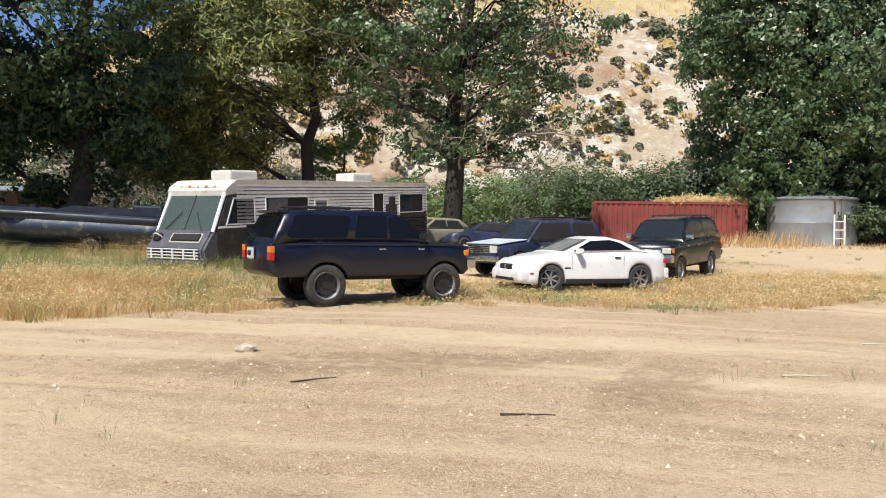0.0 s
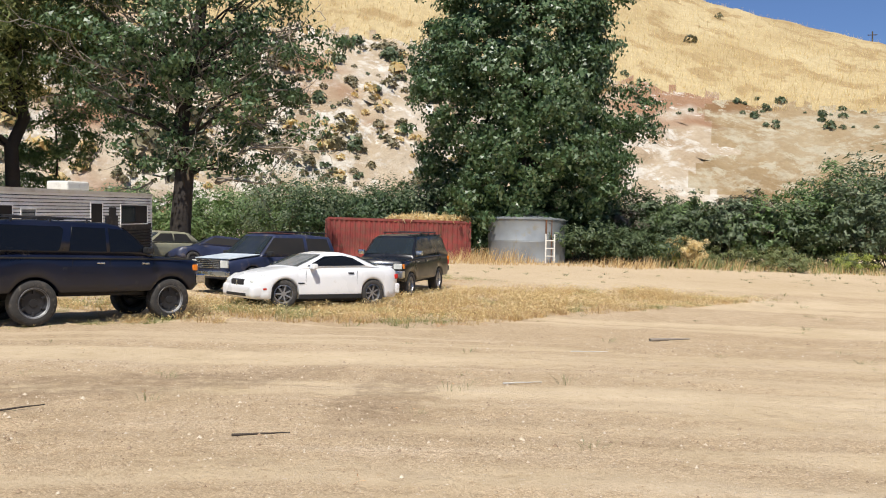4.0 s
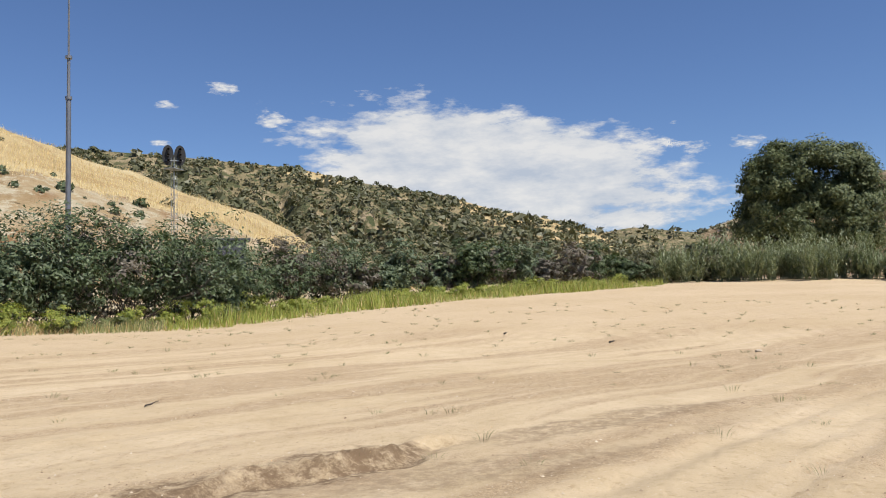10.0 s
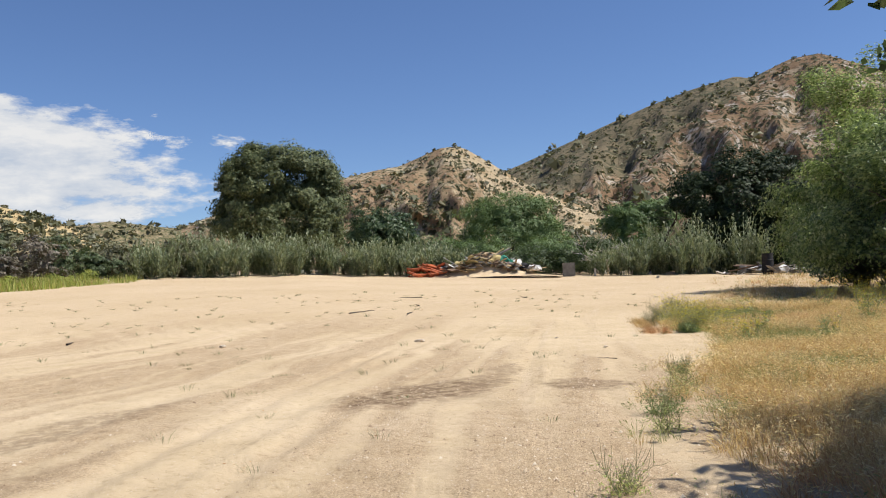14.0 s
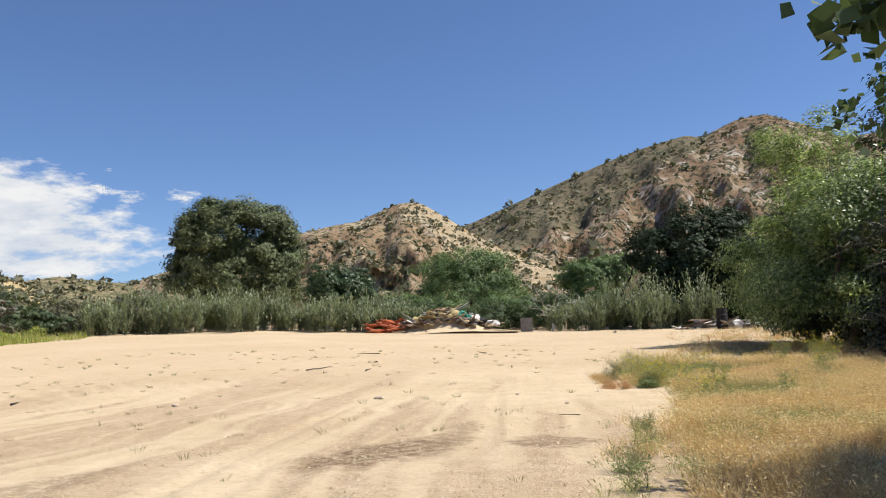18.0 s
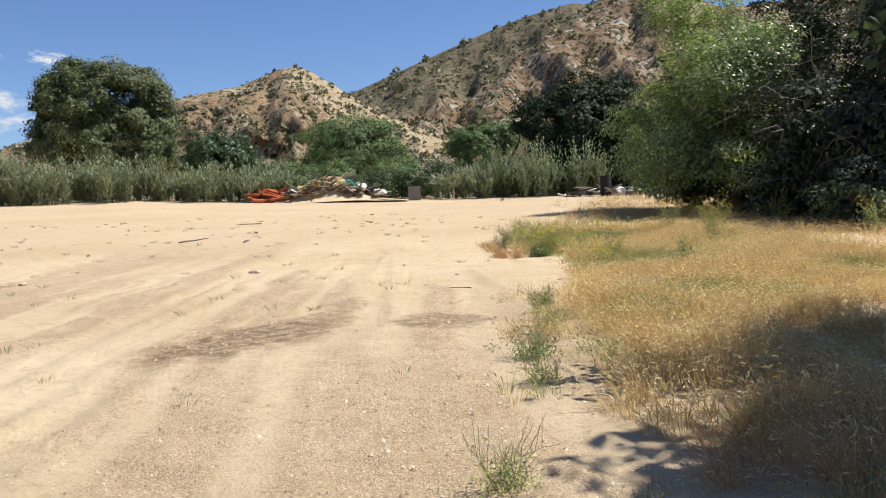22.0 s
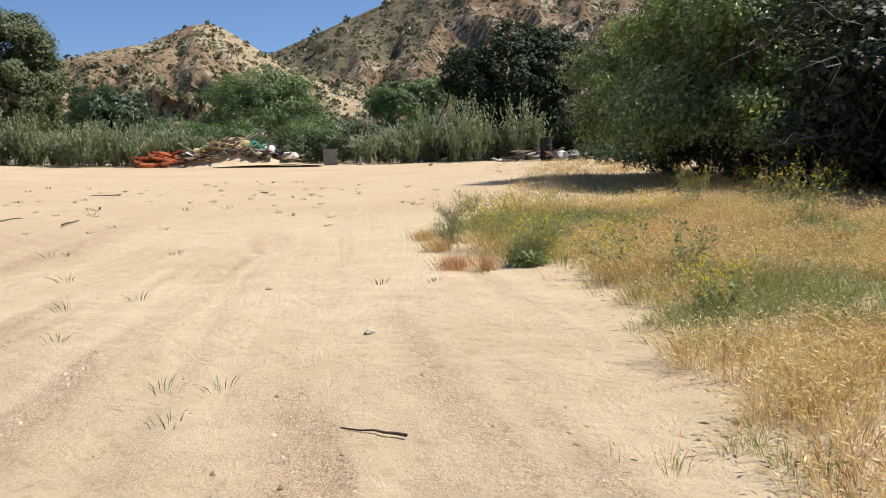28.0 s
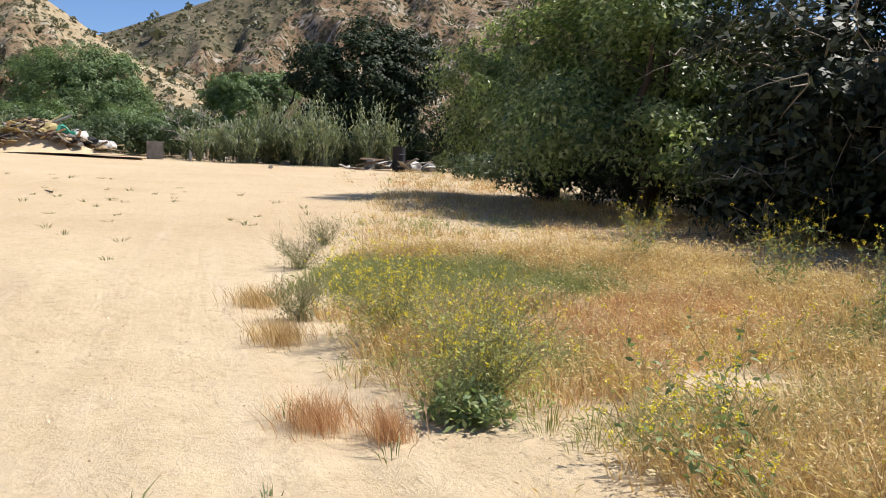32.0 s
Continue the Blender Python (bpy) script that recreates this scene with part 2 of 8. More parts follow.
DIRT = ground_material()
CLIFF = slope_material("pale_sandstone", ((0.386, 0.279, 0.171), (0.515, 0.415, 0.291), (0.626, 0.550, 0.436)), 0.09, (0.368, 0.221, 0.133), 0.05, rock=(0.681, 0.631, 0.539), streaks=0.35, dist=1.6, bare=((0.736, 0.694, 0.607), 0.35, 0.57))
STRAW_HILL = slope_material("dry_grass_slope", ((0.396, 0.293, 0.146), (0.475, 0.372, 0.201), (0.538, 0.443, 0.261)), 0.06, (0.372, 0.269, 0.134), 0.16, streaks=0.45, bump=0.3, dist=0.5)
CHAPARRAL = slope_material("chaparral_slope", ((0.15, 0.135, 0.07), (0.22, 0.18, 0.10), (0.30, 0.235, 0.135)), 0.035, (0.10, 0.10, 0.05), 0.11, rock=(0.34, 0.27, 0.17), dist=2.5, dots=(((0.075, 0.085, 0.04), 0.28, 0.34, 3.0), ((0.12, 0.115, 0.055), 0.5, 0.25, 9.0)))
FAR_BRUSH = slope_material("far_brush_slope", ((0.125, 0.105, 0.065), (0.165, 0.135, 0.085), (0.22, 0.175, 0.11)), 0.03, (0.095, 0.088, 0.052), 0.09, dist=3.0, dots=(((0.075, 0.07, 0.042), 0.16, 0.30, 2.0),))
TAN_CLIFF = slope_material("tan_sandstone", ((0.306, 0.208, 0.106), (0.413, 0.305, 0.172), (0.491, 0.394, 0.252)), 0.09, (0.290, 0.174, 0.086), 0.05, rock=(0.520, 0.446, 0.313), streaks=0.35, dist=2.4, bare=((0.536, 0.469, 0.332), 0.3, 0.52))
REDROCK = slope_material("reddish_mountain", ((0.156, 0.094, 0.057), (0.213, 0.139, 0.082), (0.279, 0.205, 0.127)), 0.02, (0.295, 0.230, 0.156), 0.045, rock=(0.197, 0.127, 0.078), dist=4.0, bare=((0.410, 0.369, 0.312), 0.055, 0.545), dots=(((0.070, 0.064, 0.037), 0.17, 0.36, 1.0), ((0.107, 0.090, 0.053), 0.30, 0.26, 5.0)))
PEAK_ROCK = slope_material("tan_peak_soil", ((0.194, 0.122, 0.072), (0.271, 0.186, 0.110), (0.356, 0.271, 0.169)), 0.03, (0.389, 0.313, 0.203), 0.06, rock=(0.304, 0.229, 0.140), dist=2.5, bare=((0.473, 0.423, 0.347), 0.09, 0.585), dots=(((0.077, 0.072, 0.038), 0.30, 0.34, 1.0), ((0.119, 0.102, 0.055), 0.5, 0.24, 5.0)))
PEAK_PALE = slope_material("pale_peak_flank", ((0.314, 0.239, 0.143), (0.404, 0.321, 0.202), (0.464, 0.389, 0.269)), 0.05, (0.299, 0.216, 0.120), 0.07, rock=(0.374, 0.299, 0.194), dist=2.0, dots=(((0.098, 0.086, 0.045), 0.30, 0.24, 1.0),))
BARK = plain("grey_brown_bark", (0.075, 0.058, 0.043), 0.9, vary=0.4, scale=2.0, bump=0.9, fine=25)
# BARK again, darkened to carry the crown's shade on the trunk
SHADEBARK = plain("shaded_furrowed_bark", (0.038, 0.03, 0.024), 0.9, vary=0.4, scale=2.0, bump=0.9, fine=25)
DEADWOOD = plain("weathered_wood", (0.30, 0.26, 0.21), 0.9, vary=0.35, scale=3.0, bump=0.5, fine=40)
POPLAR_LEAF = leafy("poplar_leaf", [(0.052, 0.095, 0.038), (0.075, 0.13, 0.05), (0.115, 0.18, 0.072), (0.23, 0.30, 0.175)], 0.3, 0.4, 0.5)
WILLOW_LEAF = leafy("willow_leaf", [(0.098, 0.155, 0.057), (0.144, 0.218, 0.081), (0.218, 0.299, 0.121)], 0.35)
BRIGHT_LEAF = leafy("cottonwood_leaf", [(0.09, 0.14, 0.05), (0.18, 0.25, 0.09), (0.32, 0.40, 0.155), (0.51, 0.57, 0.31)], 0.55, 0.38, 0.5)
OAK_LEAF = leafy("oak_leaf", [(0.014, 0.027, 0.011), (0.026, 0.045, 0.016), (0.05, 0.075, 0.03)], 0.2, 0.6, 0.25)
PINE_LEAF = leafy("pine_needles", [(0.08, 0.11, 0.04), (0.18, 0.21, 0.07), (0.38, 0.40, 0.15)], 0.3, 0.6)
DARKPINE = leafy("dark_pine_needles", [(0.062, 0.083, 0.033), (0.106, 0.131, 0.053), (0.175, 0.194, 0.081)], 0.15, 0.6)
SHADE_LEAF = leafy("shade_tree_leaf", [(0.034, 0.062, 0.026), (0.058, 0.098, 0.039), (0.104, 0.156, 0.065)], 0.3, 0.45, 0.4)
SHRUB_LEAF = leafy("shrub_leaf", [(0.052, 0.076, 0.032), (0.086, 0.121, 0.052), (0.149, 0.190, 0.092)], 0.28)
# willow leaf toned down, the wood's shade is part of the colour
DUSK_LEAF = leafy("shaded_willow_leaf", [(0.024, 0.034, 0.016), (0.040, 0.051, 0.024), (0.068, 0.080, 0.040)], 0.22)
GREY_LEAF = leafy("dry_grey_leaf", [(0.13, 0.11, 0.085), (0.19, 0.16, 0.125), (0.11, 0.11, 0.07)], 0.2)
REED_LEAF = leafy("reed_blade", [(0.15, 0.185, 0.095), (0.21, 0.25, 0.14), (0.35, 0.37, 0.24)], 0.3)
LIME_LEAF = leafy("fresh_weed", [(0.20, 0.25, 0.05), (0.30, 0.35, 0.075), (0.42, 0.42, 0.10)], 0.35)
DULL_WEED = leafy("dull_green_weed", [(0.12, 0.15, 0.06), (0.18, 0.21, 0.085), (0.26, 0.27, 0.12)], 0.3)
BAND_LEAF = leafy("dusty_shrub_leaf", [(0.072, 0.102, 0.054), (0.120, 0.156, 0.084), (0.216, 0.258, 0.150)], 0.28)
BANK_LEAF = leafy("dry_bank_shrub", [(0.14, 0.125, 0.07), (0.20, 0.175, 0.10), (0.29, 0.24, 0.14)], 0.2)
HILL_LEAF = leafy("chaparral_leaf", [(0.094, 0.100, 0.050), (0.138, 0.144, 0.075), (0.200, 0.194, 0.106)], 0.2)
SAGE_LEAF = leafy("sage_leaf", [(0.10, 0.10, 0.06), (0.155, 0.15, 0.085), (0.23, 0.21, 0.115)], 0.2)
STRAW = leafy("dry_grass_blade", [(0.360, 0.208, 0.090), (0.560, 0.385, 0.185), (0.760, 0.603, 0.340), (0.460, 0.291, 0.135)], 0.38, 0.6)
STRAW_PALE = leafy("seed_head", [(0.540, 0.371, 0.162), (0.720, 0.561, 0.284), (0.880, 0.772, 0.480)], 0.4, 0.6)
RUSSET = leafy("russet_grass_blade", [(0.42, 0.22, 0.115), (0.60, 0.36, 0.20), (0.74, 0.51, 0.31)], 0.42, 0.6)
GREEN_BLADE = leafy("green_grass_blade", [(0.19, 0.22, 0.085), (0.29, 0.31, 0.13), (0.43, 0.42, 0.20)], 0.42, 0.55)
YELLOW = leafy("yellow_petal", [(0.75, 0.62, 0.03), (0.80, 0.70, 0.06)], 0.3)


# ---- terrain ----
def lerp_table(table, x):
    xs, ys = zip(*table)
    return np.interp(x, xs, ys)


RISE = [(-180, 0), (-100, 0.0), (-60, 0.02), (-40, 0.03), (35, 0.029), (57, 0.026), (66, 0.044), (75, 0.054), (90, 0.053), (98, 0.050), (105, 0.041), (115, 0.030), (128, 0.022), (145, 0.0), (180, 0)]
START = [(-180, 16), (20, 16), (45, 24), (75, 28), (105, 30), (180, 30)]


def height(x, y):
    """The lie of the land near the yard, without ruts."""
    x, y = np.asarray(x, float), np.asarray(y, float)
    r, az = np.hypot(x, y), np.degrees(np.arctan2(x, y))
    far = np.clip(r - lerp_table(START, az), 0, 85)
    return lerp_table(RISE, az) * far * far / (far + 2.5)


def spot(az, r):
    """The place at a bearing (degrees right of +y) and a distance from the start of the walk."""
    a = radians(az)
    return float(r * math.sin(a)), float(r * math.cos(a))


def on_ground(x, y):
    return float(x), float(y), float(height(x, y))


def fbm(p, octaves=4):
    return noise.fractal(Vector(p), 1.0, 2.0, octaves)


def grid_mesh(name, pts, mat, closed=False, smooth=True):
    """A sheet from an array of points (rows, columns, 3)."""
    n, k, _ = pts.shape
    idx = np.arange(n * k).reshape(n, k)
    a, b = idx[:-1], idx[1:]
    if closed:
        a, b = np.c_[a, a[:, :1]], np.c_[b, b[:, :1]]
    quads = np.stack([a[:, :-1], a[:, 1:], b[:, 1:], b[:, :-1]], -1).reshape(-1, 4)
    return raw_mesh(name, pts.reshape(-1, 3), quads, mat, smooth)


def raw_mesh(name, verts, faces, mat, smooth=False, mat_index=None):
    """A mesh from numpy arrays; all faces have the same number of corners."""
    me = bpy.data.meshes.new(name)
    verts, faces = np.asarray(verts, np.float32), np.asarray(faces, np.int32)
    n, k = faces.shape
    me.vertices.add(len(verts))
    me.vertices.foreach_set("co", verts.ravel())
    me.loops.add(n * k)
    me.loops.foreach_set("vertex_index", faces.ravel())
    me.polygons.add(n)
    me.polygons.foreach_set("loop_start", np.arange(0, n * k, k, dtype=np.int32))
    if smooth:
        me.polygons.foreach_set("use_smooth", np.ones(n, bool))
    for m in mat if isinstance(mat, (list, tuple)) else [mat]:
        me.materials.append(m)
    if mat_index is not None:
        me.polygons.foreach_set("material_index", np.asarray(mat_index, np.int32))
    me.update(calc_edges=True)
    return me


def thing(name, label, category, group="", kind="", at=(0, 0, 0), rz=0.0):
    """An empty that carries the parts of a thing, at its base."""
    e = new(name)
    e.matrix_world = pose(*at, 0, 0, rz)
    return tagged(e, label, category, group, kind)


def piece(name, me, parent=None, label=""):
    ob = new(name, me)
    if parent:
        ob.parent = parent
    if label:
        ob["label"] = label
    return ob


def part(name, bm, material, parent, label="", smooth=False):
    me = bpy.data.meshes.new(name)
    if smooth:
        for f in bm.faces:
            f.smooth = True
    bm.to_mesh(me)
    bm.free()
    me.materials.append(material)
    return piece(name, me, parent, label)


def vnoise(x, y, scale, seed):
    """Smooth lattice noise over the plan."""
    tab = np.random.default_rng(int(seed) + 7).uniform(-0.65, 0.65, (256, 256))
    u, v = np.asarray(x, float) * scale + 1000.0, np.asarray(y, float) * scale + 1000.0
    i, j = np.floor(u).astype(int), np.floor(v).astype(int)
    f, g = u - i, v - j
    f, g = f * f * (3 - 2 * f), g * g * (3 - 2 * g)
    i0, i1, j0, j1 = i % 256, (i + 1) % 256, j % 256, (j + 1) % 256
    return (tab[i0, j0] * (1 - f) + tab[i1, j0] * f) * (1 - g) + (tab[i0, j1] * (1 - f) + tab[i1, j1] * f) * g


RUTS = [(0.2, 0.035, 0.16), (-1.5, 0.03, 0.17), (2.4, 0.03, 0.15), (4.1, 0.035, 0.18), (6.3, 0.025, 0.2), (8.0, 0.025, 0.2), (-3.4, 0.02, 0.15), (-0.65, 0.018, 0.12), (1.3, 0.018, 0.12), (5.2, 0.02, 0.14), (11.0, 0.02, 0.25), (12.8, 0.02, 0.25)]


def track_lines(x, y):
    """How far along and across the wheel tracks, which swing from the cars round to the heap."""
    return x + 0.25 * y, y + 2.16 * np.logaddexp(0, (x - 4) / 4) + 0.5 * np.sin(x * 0.13 + 0.6)


def looseness(x, y):
    """Loose grit between the packed tracks, from 0 to 1."""
    a, c = track_lines(x, y)
    c = c + 0.8 * vnoise(a, c, 0.10, 71) + 0.4 * vnoise(x, y, 0.5, 76)
    band = vnoise(a * 0.07, c * 0.8, 1, 72) + 0.75 * vnoise(a * 0.14, c * 2.6, 1, 73) + 0.45 * vnoise(a * 0.3, c * 6.0, 1, 74)
    near = np.clip((33 - np.hypot(x - 9, y)) / 13, 0, 1)
    return np.clip(0.36 + (0.75 * band + 0.5 * vnoise(x, y, 0.17, 75)) * near, 0, 1)


def ruts(x, y):
    """Wheel ruts across the yard and a churned ridge."""
    along, across = track_lines(x, y)
    out = np.zeros_like(x)
    for at, deep, wide in RUTS:
        d = across - at + 0.25 * np.sin(along * 0.07 + at * 2.0)
        out += deep * (0.9 * np.exp(-((np.abs(d) - 2.1 * wide) / wide) ** 2) - np.exp(-((d / wide) ** 2))) * np.clip(0.35 + 1.2 * vnoise(along, 0 * along, 0.22, 90 + int(at * 3)), 0, 1)
    u, v = (x - 8.3) * 0.92 + (y - 3.8) * -0.39, (x - 8.3) * 0.39 + (y - 3.8) * 0.92
    v = v + 0.12 * np.sin(u * 1.7) + 0.25 * vnoise(x, y, 1.8, 77)
    out += (0.10 + 0.10 * vnoise(x, y, 3.0, 78)) * np.exp(-((v / 0.15) ** 2)) * np.exp(-((u / 2.6) ** 4)) - 0.10 * np.exp(-(((v + 0.33) / 0.2) ** 2)) * np.exp(-((u / 2.6) ** 4))
    return out


def ground_z(x, y):
    """The ground with its ruts and lumps."""
    x, y = np.asarray(x, float), np.asarray(y, float)
    near = np.clip((33 - np.hypot(x - 9, y)) / 13, 0, 1)
    lumps = 0.03 * vnoise(x, y, 0.5, 81) + 0.014 * vnoise(x, y, 2.1, 82) + (0.012 + 0.03 * looseness(x, y)) * vnoise(x, y, 4.6, 83)
    return height(x, y) + (ruts(x, y) + lumps) * near


def ground_sheet():
    def lines(lo, hi, step):
        far = np.geomspace(0.5, 4500, 62)
        return np.concatenate([lo - far[::-1], np.arange(lo, hi, step), hi + far])

    x, y = np.meshgrid(lines(-7, 27, 0.125), lines(-16, 18, 0.125), indexing="ij")
    me = grid_mesh("ground", np.stack([x, y, ground_z(x, y)], -1).transpose(1, 0, 2), DIRT)
    x, y = x.T.ravel(), y.T.ravel()
    a, c = track_lines(x, y)
    me.attributes.new("track", "FLOAT_VECTOR", "POINT").data.foreach_set("vector", np.stack([a, c, 0 * a], -1).astype(np.float32).ravel())
    me.attributes.new("loose", "FLOAT", "POINT").data.foreach_set("value", looseness(x, y).astype(np.float32))
    return me


tagged(new("ground", ground_sheet()), "pale sandy dirt yard with wheel tracks", "ground", kind="structure")

# ---- hills: bearing, elevation angle of the brow ----
BROW = [(-60, 5.0), (-40, 7.5), (-26, 10.8), (-11, 18.5), (0, 22.0), (10, 22.0), (20, 19.3), (24.5, 17.8), (30, 15.4), (39.4, 12.5), (45, 10.9), (50, 9.2), (56, 7.3), (60, 6.2), (62.5, 5.2), (65, 3.4), (68, 2.0), (72, 1.0), (90, 0.4)]
LIP = [(-60, 4.0), (-40, 6.0), (-26, 9.4), (-11, 14.1), (5, 13.8), (11, 13.4), (27, 10.6), (33, 9.5), (40, 8.8), (47, 8.8), (52.5, 7.2), (58, 5.9), (61, 4.6), (64, 2.8), (68, 1.5), (72, 0.8), (90, 0.3)]


def sheet(name, label, az0, az1, steps, rows, profile, mats, category="hill", pick=None):
    """A hillside: profile(az, k) gives distance and height for k from 0 to 1."""
    pts = np.zeros((rows, steps, 3))
    for j, az in enumerate(np.linspace(az0, az1, steps)):
        for i, k in enumerate(np.linspace(0, 1, rows)):
            r, z = profile(az, k)
            x, y = spot(az, r)
            pts[i, j] = x, y, z
    me = grid_mesh(name, pts, mats)
    if pick:
        ks = np.repeat(np.linspace(0, 1, rows)[:-1], steps - 1)
        az = np.tile(np.linspace(az0, az1, steps)[:-1], rows - 1)
        me.polygons.foreach_set("material_index", np.array([pick(a, k) for a, k in zip(az, ks)], np.int32))
    ob = tagged(new(name, me), label, category, kind="structure")
    return ob, pts


def north_profile(az, k):
    foot, lip, brow = 72 + 0.28 * max(0, az), 97 + 0.42 * max(0, az), 175 + 0.8 * max(0, az)
    zl, zb = 1.55 + lip * math.tan(radians(lerp_table(LIP, az))), 1.55 + brow * math.tan(radians(lerp_table(BROW, az)))
    rough = fbm((az * 0.35, k * 9, 2.0)) * 1.6 + fbm((az * 1.3, k * 22, 9.0)) * 0.7
    lipk = 0.46 + 0.03 * noise.noise(Vector((az * 0.4, 0, 5)))
    if k < lipk:
        s = k / lipk
        z0 = 2.0
        lift = 0.35 * s + 0.65 * s**0.8
        return foot + (lip - foot) * s + rough * 1.5 * math.sin(math.pi * min(1, s * 1.02)), z0 + (zl - z0) * lift + 0.55 * rough * s * (1 - s) * 4
    if k < 0.88:
        s = (k - lipk) / (0.88 - lipk)
        return lip + (brow - lip) * s, zl + (zb - zl) * (0.25 * s + 0.75 * math.sin(s * math.pi / 2)) + 0.45 * rough * math.sin(math.pi * s)
    s = (k - 0.88) / 0.12
    return brow + 120 * s, zb - s * s * (zb - 0.5)


NORTH, NORTH_PTS = sheet("hill_north", "golden dry grass hill above a pale cut bank", -60, 90, 330, 90, north_profile, [CLIFF, STRAW_HILL, TAN_CLIFF],
                         pick=lambda a, k: 1 if k > 0.46 + 0.03 * noise.noise(Vector((a * 0.4, 0, 5))) + 0.012 * noise.noise(Vector((a * 2.5, 1, 1))) else 2 if a > 30 + 6 * noise.noise(Vector((a * 0.3, k * 9, 4))) else 0)


def ridge_profile(brow, table, depth, base_z, seed, jag=1.0):
    def profile(az, k):
        zb = 1.55 + brow * math.tan(radians(lerp_table(table, az)))
        if k > 0.9:
            s = (k - 0.9) / 0.1
            return brow + depth * s, zb - s * s * zb
        s = k / 0.9
        w = fbm((az * 0.22, s * 2.2, seed), 5) * depth * 0.11 * jag
        v = fbm((az * 0.55, s * 4.0, seed + 4), 4) * zb * 0.07 * jag
        edge = math.sin(math.pi * s)
        return brow - depth * (1 - s) + w * edge, base_z + (zb - base_z) * (0.35 * s + 0.65 * s**1.25) + v * edge
    return profile


HILL_B = [(38, 10.4), (47.6, 10.5), (54.8, 10.2), (62.9, 9.55), (67.5, 8.5), (73, 7.55), (76.7, 6.4), (79.8, 5.8), (83.6, 4.6), (85.2, 3.7), (89, 2.4), (94, 1.5)]
HILL_C = [(80, 4.0), (83.7, 4.7), (85.6, 4.95), (88.9, 4.5), (94, 4.2), (100, 3.6)]
PEAK = [(90, 4.5), (96, 6.6), (100.1, 7.4), (103, 8.0), (104.4, 8.2), (107.2, 9.3), (108.2, 9.4), (109, 9.2), (111.7, 7.45), (114, 6.0), (119, 4.0)]
MOUNT = [(104, 5.0), (109, 6.6), (112.4, 7.8), (115, 8.8), (118.4, 10.1), (121.2, 11.1), (124, 11.9), (126.8, 12.45), (127.7, 12.2), (130.1, 13.1), (131.8, 13.2), (134.1, 12.2), (136, 11.2), (142, 11.0), (150, 9.5), (165, 7.0), (190, 5.0)]
_, B_PTS = sheet("hill_east", "chaparral-covered hill with pale outcrops", 38, 94, 150, 40, ridge_profile(330, HILL_B, 150, 3, 3.0), [CHAPARRAL, STRAW_HILL],
                 pick=lambda a, k: 1 if (a > 74 + 3 * noise.noise(Vector((a * 0.6, k * 8, 2))) and k > 0.70 - 0.045 * (a - 76)) or (62 < a < 66 and k > 0.8) else 0)
_, C_PTS = sheet("hill_distance", "low dry hill far down the valley", 80, 100, 50, 20, ridge_profile(900, HILL_C, 300, 3, 8.0), CHAPARRAL)
_, P_PTS = sheet("hill_peak", "steep pointed hill of bare reddish soil and scrub", 90, 119, 130, 46, ridge_profile(400, PEAK, 170, 3, 13.0, 1.5), [PEAK_ROCK, PEAK_PALE],
                 pick=lambda a, k: 1 if a > 107.8 + 10 * (0.9 - k) + 2.5 * noise.noise(Vector((a * 0.5, k * 9, 3))) and k > 0.45 + 0.1 * noise.noise(Vector((a, k * 5, 6))) else 0)
_, M_PTS = sheet("mountain", "broad rocky mountain dotted with chaparral", 104, 190, 240, 60, ridge_profile(760, MOUNT, 400, 3, 21.0, 1.3), [REDROCK, FAR_BRUSH],
                 pick=lambda a, k: 1 if a < 128.5 + 2 * noise.noise(Vector((a * 0.4, k * 6, 1))) and k > 0.46 + 0.034 * max(0, a - 118) + 0.06 * noise.noise(Vector((a * 0.7, k * 3, 2))) else 0)


# ---- plants ----
def leaf_tris(centres, normals, size, rng, slim=0.55, droop=0.0):
    """Leaves seen from afar: one pointed triangle each."""
    n = len(centres)
    nrm = normals / (np.linalg.norm(normals, axis=1, keepdims=True) + 1e-9)
    t = rng.normal(size=(n, 3))
    t[:, 2] -= droop
    t -= nrm * (t * nrm).sum(1, keepdims=True)
    t /= np.linalg.norm(t, axis=1, keepdims=True) + 1e-9
    s = np.cross(nrm, t)
    size = (np.asarray(size) * rng.uniform(0.65, 1.35, n))[:, None]
    base, side = centres - t * size * 0.35, s * size * slim * 0.5
    v = np.stack([base + side, centres + t * size * 0.65, base - side], 1).reshape(-1, 3)
    return v, np.arange(n * 3).reshape(-1, 3)


def leaf_quads(centres, normals, size, rng, slim=0.55, droop=0.0):
    """Pointed leaves, one rhombus each."""
    n = len(centres)
    nrm = normals / (np.linalg.norm(normals, axis=1, keepdims=True) + 1e-9)
    t = rng.normal(size=(n, 3))
    t[:, 2] -= droop
    t -= nrm * (t * nrm).sum(1, keepdims=True)
    t /= np.linalg.norm(t, axis=1, keepdims=True) + 1e-9
    s = np.cross(nrm, t)
    size = (np.asarray(size) * rng.uniform(0.65, 1.35, n))[:, None]
    tip, base, side = centres + t * size * 0.55, centres - t * size * 0.45, s * size * slim * 0.5
    fold = nrm * size * 0.10
    v = np.stack([base, centres + side + fold, tip, centres - side + fold], 1).reshape(-1, 3)
    return v, np.arange(n * 4).reshape(-1, 4)


